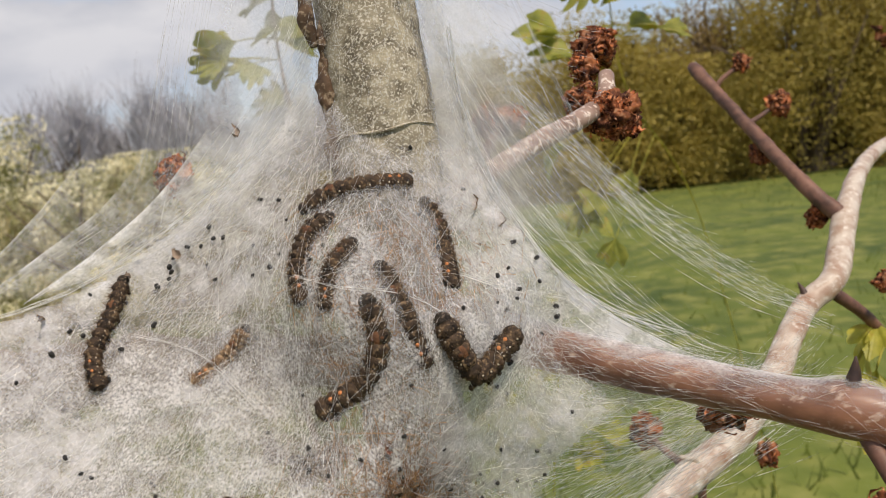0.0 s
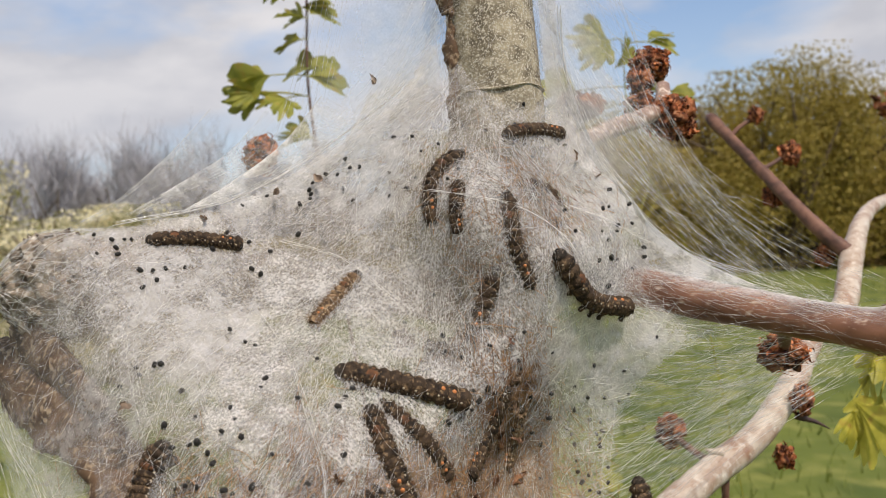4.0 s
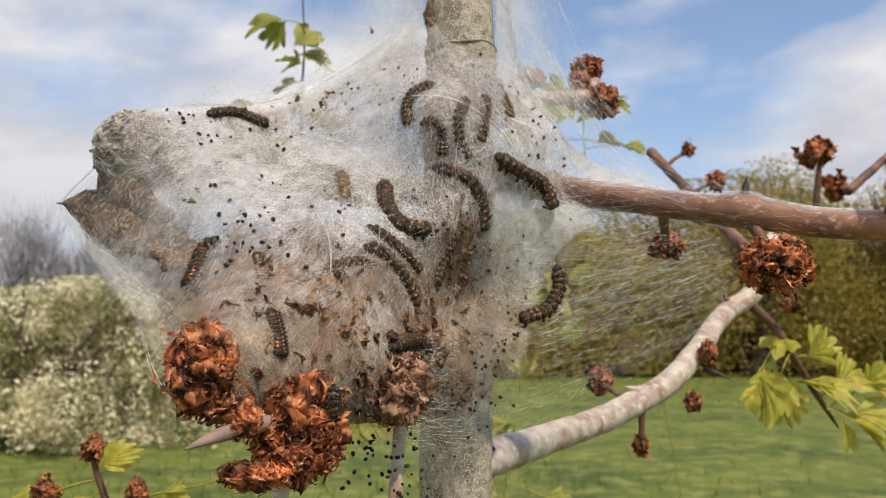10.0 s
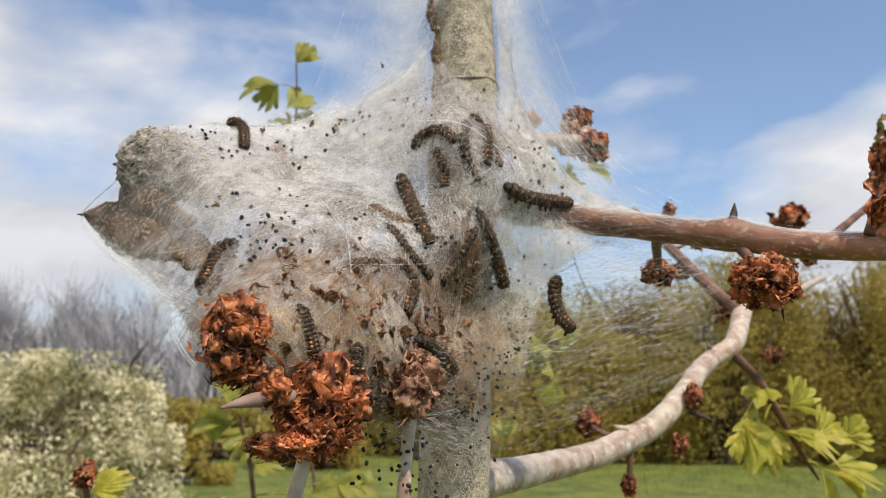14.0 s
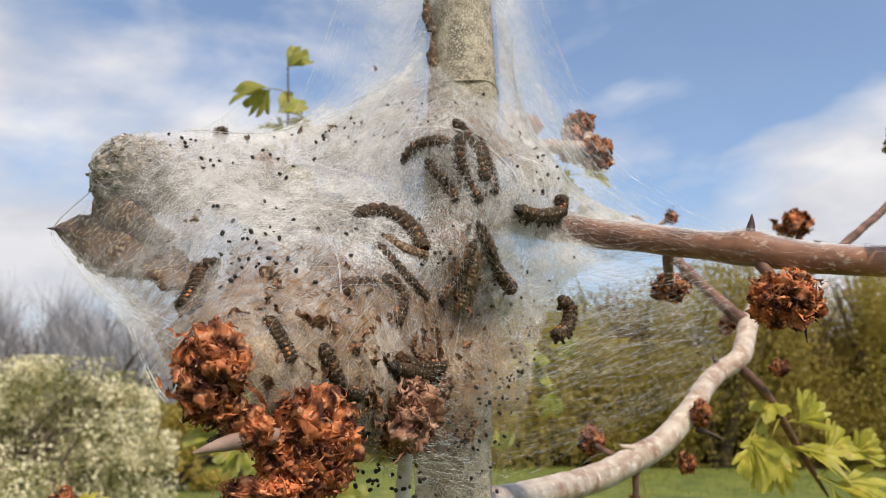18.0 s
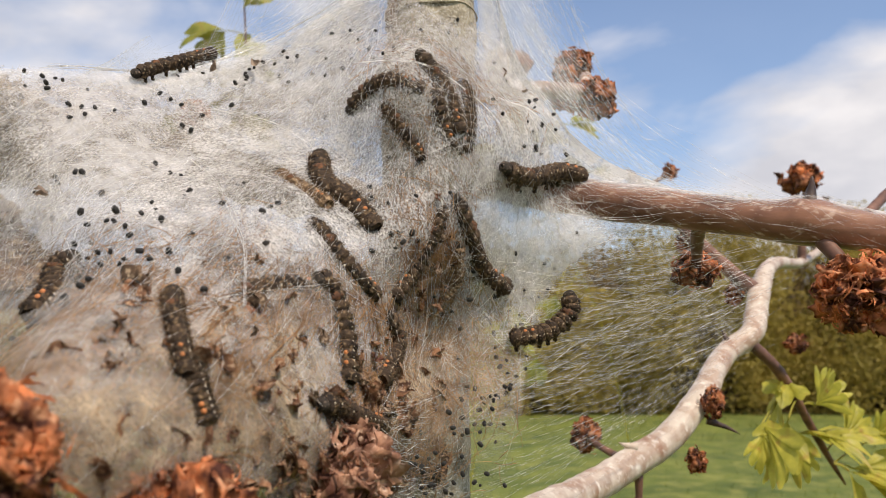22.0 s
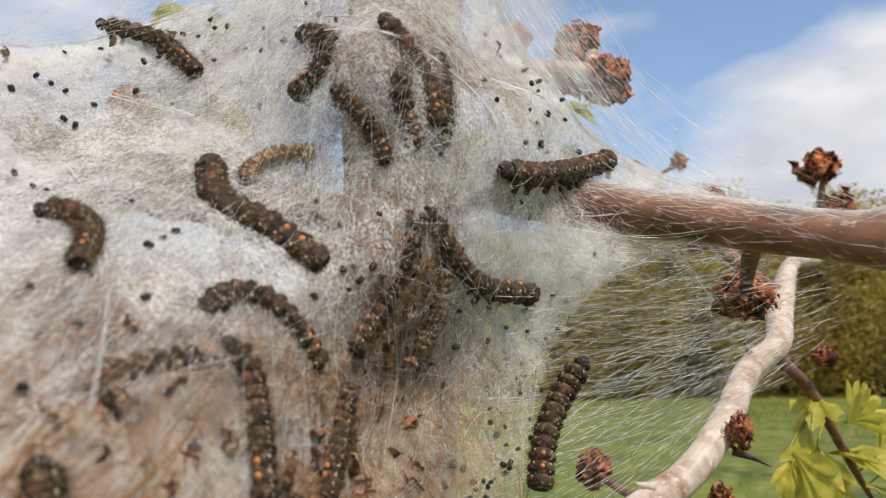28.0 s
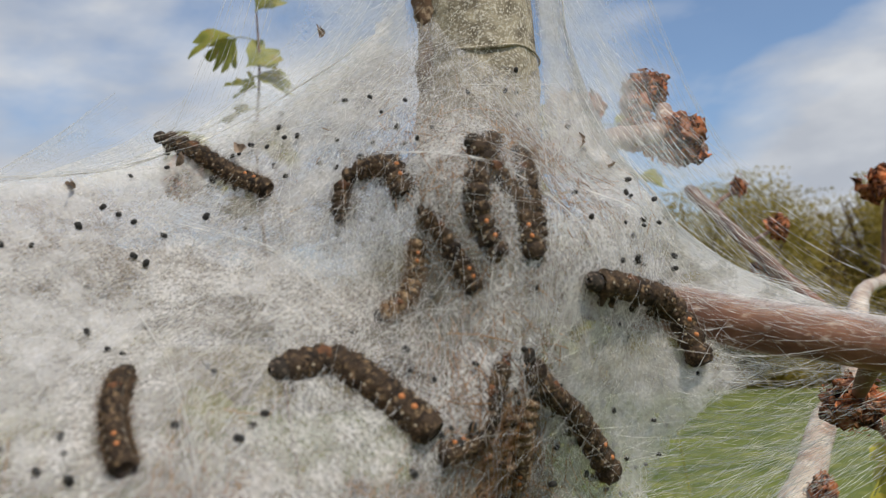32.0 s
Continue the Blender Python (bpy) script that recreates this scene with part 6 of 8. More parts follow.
def crawl(ob, rows):
    """Keys a caterpillar's rings along a spine that runs, time by time, through four places (mm) from head to tail."""
    length = ob["span"]
    parts = list(ob.children)
    parts.sort(key=lambda o: (o.name.startswith("body"), o.name))
    roots, kids = [], [[] for _ in parts]
    for t, *places in rows:
        line = spline(places, 0.6)
        s = np.concatenate([[0], np.cumsum(np.linalg.norm(np.diff(line, axis=0), axis=1))])
        reach = min(max(s[-1], length * 0.85), length * 1.12)
        want = s[-1] / 2 + ((np.arange(len(parts)) + 0.5) / len(parts) - 0.5) * reach
        frames = []
        for w in want:
            q = min(max(w, 0.01), s[-1] - 0.01)
            p = np.array([np.interp(q, s, line[:, c]) for c in range(3)])
            a = np.array([np.interp(max(q - 1.0, 0), s, line[:, c]) for c in range(3)])
            b = np.array([np.interp(min(q + 1.0, s[-1]), s, line[:, c]) for c in range(3)])
            way = (a - b) / (np.linalg.norm(a - b) + 1e-9)
            p = p + way * (q - w)
            frames.append(aim(p, way, (0, -0.72, 0.69)))
        mid = frames[len(frames) // 2]
        roots.append((t, mid))
        back = mid.inverted()
        for k, m in enumerate(frames):
            kids[k].append((t, back @ m))
    walk(ob, roots)
    for o, r in zip(parts, kids):
        walk(o, r)


crawler_1 = caterpillar(21.1, 1.59, "dark caterpillar stretched across the stem")
crawler_2 = caterpillar(18.2, 1.65, "dark brown hairy caterpillar with orange spots under the silk")
crawler_3 = caterpillar(13.6, 1.38, "dark brown hairy caterpillar with orange spots under the silk")
crawler_6 = caterpillar(21.3, 1.71, "dark brown hairy caterpillar with orange spots under the silk")
crawler_5 = caterpillar(19.1, 1.65, "dark brown hairy caterpillar with orange spots under the silk")
crawler_7 = caterpillar(27.0, 1.93, "dark brown hairy caterpillar with orange spots under the silk")
crawler_8 = caterpillar(27.0, 1.93, "dark caterpillar reaching along the reddish branch")
crawler_9 = caterpillar(14.4, 1.32, "slim pale brown caterpillar crawling on the silk", True)
crawler_10 = caterpillar(19.3, 1.38, "grey-brown hairy caterpillar on the tent's ridge")
crawler_11 = caterpillar(26.2, 1.93, "dark brown hairy caterpillar with orange spots under the silk")
crawler_12 = caterpillar(18.5, 1.59, "dark brown hairy caterpillar with orange spots under the silk")
crawler_13 = caterpillar(18.2, 1.76, "dark brown hairy caterpillar with orange spots under the silk")
crawler_14 = caterpillar(16.3, 1.98, "dark caterpillar at the tent's lower edge")
crawler_15 = caterpillar(20.5, 1.81, "dark hairy caterpillar hanging in the loose threads beside the stem")
crawler_16 = caterpillar(16.0, 1.32, "dark orange-spotted caterpillar crawling down the front of the silk")
crawler_17 = caterpillar(20.2, 1.49, "dark brown hairy caterpillar with orange spots under the silk")
crawler_18 = caterpillar(13.5, 1.54, "dark brown hairy caterpillar with orange spots under the silk", True)
crawler_19 = caterpillar(18.9, 1.76, "dark brown hairy caterpillar with orange spots under the silk")
crawler_20 = caterpillar(20.6, 1.59, "brown caterpillar on a withered head")
crawler_21 = caterpillar(11.0, 1.65, "dark brown hairy caterpillar with orange spots under the silk")
crawler_22 = caterpillar(21.0, 1.75, "brown caterpillar resting in an arch beneath the silk film")
crawler_23 = caterpillar(10.5, 1.75, "brown caterpillar resting beneath the silk film")
crawler_24 = caterpillar(13.5, 1.60, "brown caterpillar resting beneath the silk film")
crawler_25 = caterpillar(13.0, 1.75, "brown caterpillar resting beneath the silk film")


def motions():
    for ob, places in ((crawler_22, ((-26.5, 112.6, 1251.0), (-24.0, 115.6, 1255.6), (-18.5, 122.6, 1257.8), (-13.0, 129.1, 1257.2))),
                       (crawler_23, ((-27.2, 102.9, 1246.2), (-26.3, 103.1, 1243.8), (-25.2, 103.2, 1241.5), (-24.3, 103.0, 1239.0))),
                       (crawler_24, ((-38.2, 104.1, 1252.0), (-37.0, 101.1, 1248.8), (-35.5, 97.6, 1245.5), (-33.8, 94.6, 1242.4))),
                       (crawler_25, ((-22.0, 117.1, 1255.0), (-21.3, 115.1, 1251.8), (-20.6, 113.1, 1248.6), (-20.0, 111.4, 1245.5)))):
        crawl(ob, [(0, *places), (32, *places)])
    crawl(crawler_1, [
        (0, (-6.0, 166.6, 1313.2), (-0.1, 168.2, 1315.8), (6.6, 170.5, 1316.4), (12.8, 174.3, 1315.8)),
        (1, (-1.7, 168.1, 1315.7), (4.8, 169.1, 1315.6), (11.4, 173.6, 1316.7), (14.8, 179.1, 1321.7)),
        (2, (1.2, 168.3, 1315.7), (7.1, 170.2, 1315.7), (13.9, 175.7, 1316.7), (18.7, 179.7, 1317.7)),
        (3, (5.2, 168.3, 1315.1), (10.4, 172.5, 1315.8), (15.1, 176.5, 1316.7), (20.0, 180.5, 1317.1)),
        (7, (11.0, 172.4, 1315.5), (16.1, 175.6, 1314.3), (20.4, 177.7, 1311.3), (22.8, 176.4, 1306.1)),
        (11, (14.0, 173.8, 1314.0), (18.7, 177.2, 1312.5), (19.6, 171.8, 1304.8), (19.1, 162.1, 1297.9)),
        (16, (5.3, 152.2, 1300.7), (6.8, 152.2, 1298.4), (8.4, 152.3, 1296.1), (9.1, 151.9, 1293.7)),
        (32, (5.3, 152.2, 1300.7), (6.8, 152.2, 1298.4), (8.4, 152.3, 1296.1), (9.1, 151.9, 1293.7)),
    ])
    crawl(crawler_2, [
        (0, (0.0, 164.1, 1312.1), (-4.2, 161.8, 1309.5), (-5.9, 158.0, 1304.1), (-5.0, 154.6, 1299.5)),
        (1, (-0.2, 163.0, 1311.3), (-5.0, 161.0, 1308.1), (-6.2, 157.3, 1303.3), (-6.0, 155.0, 1297.8)),
        (3, (-0.1, 162.9, 1311.0), (-4.4, 161.4, 1308.7), (-6.6, 159.1, 1304.7), (-6.4, 155.3, 1298.1)),
        (8, (-1.2, 161.5, 1309.9), (-5.4, 159.5, 1306.3), (-7.2, 157.1, 1301.3), (-7.3, 155.5, 1296.7)),
        (9, (-1.5, 161.0, 1309.4), (-5.8, 160.0, 1306.5), (-7.7, 157.4, 1301.2), (-7.4, 155.5, 1296.2)),
        (10, (-0.4, 158.1, 1307.2), (-5.6, 158.3, 1305.0), (-7.5, 157.0, 1300.8), (-7.1, 155.2, 1296.0)),
        (11, (-0.2, 152.7, 1302.2), (-4.6, 157.7, 1304.9), (-7.3, 157.0, 1300.9), (-7.0, 155.2, 1294.8)),
        (13, (-7.3, 155.6, 1296.1), (-5.7, 155.3, 1300.4), (-1.8, 152.8, 1301.0), (1.7, 150.2, 1296.6)),
        (16, (-9.7, 157.3, 1296.1), (-6.0, 155.2, 1298.8), (-0.9, 151.4, 1298.6), (5.1, 150.8, 1297.1)),
        (19, (-10.1, 157.1, 1293.1), (-7.5, 156.1, 1297.8), (-2.4, 152.3, 1298.8), (4.0, 150.7, 1297.1)),
        (21, (-10.2, 157.2, 1293.1), (-7.5, 156.0, 1296.9), (-3.2, 152.7, 1298.6), (3.3, 150.4, 1296.6)),
        (24, (-9.9, 157.4, 1294.9), (-6.1, 155.3, 1298.9), (-1.4, 152.1, 1299.5), (4.2, 150.3, 1296.2)),
        (25.5, (-10.3, 157.5, 1294.0), (-7.4, 156.2, 1298.4), (-2.9, 152.5, 1299.0), (1.9, 150.5, 1295.6)),
        (28, (-9.1, 161.4, 1305.2), (-4.9, 155.9, 1302.4), (-5.6, 154.4, 1297.8), (-9.6, 156.9, 1294.4)),
        (29, (-13.6, 170.1, 1311.6), (-8.7, 160.1, 1303.8), (-6.3, 155.4, 1299.0), (-9.5, 157.0, 1294.7)),
        (30, (-16.0, 163.5, 1300.2), (-12.6, 163.9, 1304.9), (-7.5, 157.8, 1301.8), (-7.1, 155.6, 1296.2)),
        (31, (-18.1, 163.3, 1297.7), (-13.5, 162.7, 1302.2), (-8.4, 158.9, 1302.2), (-5.7, 154.6, 1297.0)),
        (32, (-14.0, 159.5, 1294.1), (-12.9, 161.9, 1301.1), (-7.5, 157.7, 1302.1), (-5.6, 154.2, 1297.3)),
    ])
    crawl(crawler_3, [
        (0, (3.7, 159.0, 1307.9), (0.8, 155.4, 1305.5), (-0.6, 152.9, 1302.4), (-1.0, 151.2, 1298.5)),
        (1, (2.9, 157.8, 1306.9), (-0.8, 155.0, 1304.4), (-2.0, 152.7, 1300.6), (-2.1, 151.9, 1296.8)),
        (3, (0.6, 155.0, 1305.0), (-1.8, 153.6, 1302.2), (-2.7, 152.6, 1299.3), (-2.8, 152.1, 1296.2)),
        (7, (-4.3, 152.9, 1294.3), (-3.6, 153.1, 1298.5), (-0.2, 150.8, 1299.2), (2.1, 150.4, 1294.9)),
        (8, (-4.5, 153.2, 1293.1), (-3.0, 152.4, 1297.3), (0.5, 150.5, 1296.3), (2.2, 150.8, 1290.5)),
        (9, (-4.7, 153.3, 1296.4), (-1.7, 151.4, 1297.3), (0.3, 150.5, 1293.9), (-0.9, 151.6, 1288.7)),
        (10, (-4.2, 153.3, 1295.5), (-0.7, 151.1, 1295.8), (1.4, 150.8, 1292.1), (1.0, 150.9, 1287.1)),
        (11, (-4.8, 153.5, 1296.8), (-1.8, 151.4, 1294.7), (1.2, 150.6, 1291.4), (2.8, 150.6, 1286.8)),
        (13, (-1.8, 151.7, 1296.0), (-1.0, 151.6, 1292.7), (-0.4, 151.4, 1289.3), (-0.9, 151.9, 1285.5)),
        (16, (-3.8, 152.7, 1293.4), (-1.5, 152.0, 1290.1), (0.8, 151.2, 1286.9), (2.3, 150.6, 1282.9)),
        (19, (-4.3, 153.2, 1294.9), (-1.8, 152.0, 1291.2), (0.8, 151.3, 1287.7), (3.3, 150.7, 1283.0)),
        (24, (-3.3, 152.6, 1294.3), (-0.9, 151.5, 1290.7), (1.4, 151.2, 1287.3), (3.7, 150.4, 1283.4)),
        (29, (-4.1, 153.0, 1295.0), (-1.4, 151.6, 1292.2), (1.3, 150.8, 1288.3), (3.2, 150.5, 1283.5)),
        (32, (-3.7, 152.9, 1295.9), (-1.4, 151.7, 1292.8), (0.6, 151.0, 1289.1), (2.7, 150.6, 1284.8)),
    ])
    crawl(crawler_6, [
        (0, (8.7, 155.2, 1300.5), (9.8, 154.4, 1297.8), (10.9, 153.5, 1294.7), (11.7, 153.4, 1291.5)),
        (2, (6.8, 153.3, 1300.2), (8.0, 152.6, 1297.2), (9.2, 152.3, 1294.2), (10.2, 152.5, 1291.2)),
        (3, (6.7, 152.7, 1299.1), (7.4, 151.7, 1296.2), (8.4, 151.5, 1292.7), (9.4, 151.8, 1290.0)),
        (7, (7.3, 153.9, 1300.3), (5.7, 151.0, 1295.6), (6.2, 150.7, 1291.3), (7.3, 151.1, 1287.2)),
        (9, (6.8, 158.2, 1305.4), (5.3, 151.5, 1298.5), (6.4, 151.1, 1292.7), (8.3, 151.4, 1286.8)),
        (10, (7.5, 156.2, 1303.0), (5.2, 150.9, 1297.2), (5.2, 150.8, 1291.4), (7.5, 151.3, 1285.8)),
        (11, (7.3, 158.0, 1304.8), (4.8, 151.1, 1297.9), (5.4, 150.7, 1291.5), (7.5, 151.5, 1285.5)),
        (13, (7.1, 158.3, 1305.2), (4.3, 150.7, 1297.7), (5.0, 150.7, 1291.8), (8.1, 151.4, 1285.7)),
        (16, (3.6, 150.7, 1297.8), (4.4, 150.4, 1293.8), (6.0, 151.0, 1289.4), (8.1, 151.3, 1285.3)),
        (19, (3.7, 150.6, 1297.7), (4.0, 150.5, 1293.0), (5.3, 150.9, 1289.1), (7.3, 151.2, 1285.2)),
        (21, (6.9, 154.4, 1301.6), (5.8, 151.1, 1295.2), (6.9, 151.0, 1290.1), (9.1, 152.0, 1285.4)),
        (24, (7.9, 158.1, 1304.4), (5.6, 151.1, 1296.5), (6.3, 151.0, 1291.2), (7.8, 151.2, 1285.5)),
        (25.5, (7.2, 156.2, 1303.3), (5.1, 150.6, 1296.2), (5.5, 150.6, 1291.2), (7.2, 151.4, 1285.8)),
        (28, (7.9, 157.1, 1303.4), (5.0, 150.8, 1295.6), (5.5, 150.8, 1290.5), (7.5, 151.4, 1285.6)),
        (30, (7.5, 160.0, 1306.4), (3.4, 150.6, 1297.9), (3.6, 150.4, 1292.3), (6.1, 151.0, 1286.9)),
        (31, (8.1, 161.7, 1307.3), (4.7, 151.2, 1298.5), (4.8, 150.4, 1292.9), (7.0, 151.0, 1287.2)),
        (32, (7.2, 160.8, 1307.4), (3.4, 151.1, 1299.5), (3.5, 150.1, 1293.6), (6.4, 150.9, 1287.9)),
    ])
    crawl(crawler_5, [
        (0, (14.5, 173.3, 1312.8), (16.5, 172.2, 1308.6), (17.5, 168.4, 1303.9), (18.1, 161.3, 1298.0)),
        (1, (13.8, 167.8, 1307.6), (16.9, 169.6, 1305.6), (18.3, 165.9, 1301.3), (17.9, 159.1, 1295.5)),
        (2, (11.0, 161.1, 1304.5), (15.0, 166.7, 1305.1), (18.3, 166.3, 1301.6), (18.5, 160.1, 1296.2)),
        (3, (10.9, 159.2, 1302.8), (15.1, 166.2, 1304.6), (18.8, 167.9, 1302.5), (19.9, 162.9, 1298.1)),
        (7, (9.7, 158.5, 1303.1), (10.4, 154.9, 1298.1), (10.4, 152.8, 1293.4), (8.6, 151.7, 1289.1)),
        (8, (10.1, 155.5, 1299.5), (11.2, 154.6, 1296.2), (12.7, 154.3, 1293.7), (13.5, 154.4, 1292.5)),
        (9, (10.9, 159.8, 1303.1), (11.1, 155.1, 1297.4), (10.2, 152.7, 1292.4), (8.7, 151.6, 1288.4)),
        (10, (13.4, 166.3, 1306.6), (12.2, 158.2, 1299.8), (11.2, 153.6, 1294.3), (10.2, 152.1, 1290.3)),
        (11, (10.4, 156.5, 1300.3), (10.7, 153.7, 1295.5), (9.9, 152.1, 1290.4), (8.6, 151.7, 1286.3)),
        (13, (12.8, 165.4, 1306.3), (11.4, 156.9, 1299.7), (10.2, 153.0, 1294.2), (8.9, 151.9, 1289.7)),
        (16, (9.3, 157.7, 1302.7), (10.7, 155.7, 1298.9), (11.8, 154.4, 1294.5), (13.0, 153.8, 1290.5)),
        (19, (7.9, 155.0, 1301.3), (9.9, 153.4, 1296.0), (11.6, 153.2, 1290.5), (11.9, 153.0, 1285.3)),
        (21, (11.0, 158.2, 1301.3), (11.6, 154.4, 1295.3), (11.6, 152.9, 1290.3), (10.8, 152.8, 1285.6)),
        (24, (11.2, 158.2, 1301.3), (12.3, 155.1, 1295.9), (12.3, 153.5, 1290.5), (11.0, 152.7, 1286.1)),
        (25.5, (10.5, 156.5, 1300.0), (11.7, 154.5, 1295.1), (11.7, 152.9, 1290.0), (10.8, 152.5, 1285.9)),
        (30, (10.5, 160.2, 1304.0), (10.8, 154.8, 1297.3), (11.1, 152.9, 1291.9), (10.3, 152.3, 1287.0)),
        (31, (11.0, 161.5, 1304.6), (11.7, 156.4, 1298.3), (11.6, 153.4, 1292.9), (9.9, 152.0, 1287.5)),
        (32, (10.3, 160.9, 1305.0), (10.2, 155.2, 1298.7), (10.7, 153.0, 1293.1), (9.9, 152.3, 1288.1)),
    ])
    crawl(crawler_7, [
        (0, (5.3, 151.2, 1298.9), (6.1, 150.6, 1292.3), (3.3, 150.9, 1286.7), (-3.0, 151.9, 1282.9)),
        (1, (2.9, 150.5, 1298.9), (4.7, 150.5, 1292.8), (3.1, 150.9, 1286.9), (-3.4, 151.4, 1281.9)),
        (2, (3.3, 150.3, 1293.0), (3.8, 150.8, 1288.6), (1.5, 150.7, 1284.5), (-4.0, 151.5, 1282.0)),
        (3, (11.0, 152.4, 1285.4), (6.6, 150.9, 1288.8), (1.3, 150.8, 1288.0), (-4.4, 151.4, 1280.9)),
        (6, (-1.9, 151.9, 1285.7), (5.0, 150.7, 1284.0), (10.9, 152.8, 1280.4), (17.8, 159.8, 1273.8)),
        (7, (-1.6, 151.7, 1285.0), (4.2, 150.5, 1282.4), (11.6, 153.4, 1279.6), (21.4, 160.7, 1280.1)),
        (8, (-1.5, 151.8, 1285.0), (6.2, 151.0, 1282.7), (13.2, 154.6, 1278.9), (20.2, 161.3, 1275.2)),
        (9, (-1.4, 151.7, 1284.9), (5.6, 150.8, 1283.4), (12.9, 154.4, 1278.5), (12.9, 157.1, 1270.5)),
        (10, (-1.4, 151.6, 1284.3), (6.3, 150.6, 1281.8), (10.7, 153.0, 1276.8), (11.9, 156.4, 1269.3)),
        (11, (2.3, 150.5, 1282.9), (8.2, 151.4, 1278.5), (12.5, 155.4, 1273.0), (12.4, 159.5, 1264.9)),
        (13, (6.4, 150.6, 1279.3), (10.9, 154.2, 1273.5), (15.1, 160.6, 1267.2), (18.8, 166.3, 1261.3)),
        (16, (7.6, 151.0, 1278.6), (11.6, 154.6, 1273.4), (14.3, 160.0, 1266.7), (13.4, 164.2, 1259.0)),
        (17.5, (7.6, 151.1, 1278.6), (11.3, 154.3, 1273.0), (14.6, 159.9, 1267.6), (20.8, 165.8, 1265.0)),
        (19, (6.5, 150.4, 1278.3), (10.9, 154.3, 1273.2), (14.4, 159.7, 1267.5), (14.3, 164.1, 1259.9)),
        (20, (7.7, 151.0, 1278.0), (11.1, 154.5, 1272.8), (14.4, 159.9, 1266.9), (16.6, 165.9, 1259.6)),
        (21, (8.4, 151.5, 1277.4), (13.1, 157.1, 1270.7), (16.4, 163.4, 1264.1), (20.6, 167.8, 1256.9)),
        (22.5, (8.6, 151.9, 1277.8), (12.3, 156.3, 1270.9), (16.4, 162.6, 1265.6), (22.2, 167.2, 1263.7)),
        (24, (8.9, 152.0, 1277.6), (12.8, 156.4, 1271.0), (18.8, 163.8, 1266.2), (25.7, 169.2, 1259.5)),
        (25.5, (8.3, 151.5, 1277.7), (12.2, 155.9, 1271.4), (18.4, 163.3, 1266.5), (24.0, 168.5, 1257.4)),
        (28, (8.2, 151.4, 1277.9), (11.5, 154.8, 1272.5), (17.4, 162.2, 1268.0), (26.7, 167.8, 1267.0)),
        (30, (7.8, 151.2, 1278.3), (10.6, 154.0, 1272.6), (17.3, 162.1, 1268.0), (26.8, 169.4, 1260.6)),
        (31, (8.2, 151.6, 1278.6), (11.5, 154.7, 1273.5), (17.4, 161.9, 1268.1), (26.7, 169.6, 1259.1)),
        (32, (7.7, 151.1, 1278.8), (10.8, 153.9, 1273.0), (17.2, 162.1, 1267.8), (23.9, 168.7, 1258.1)),
    ])
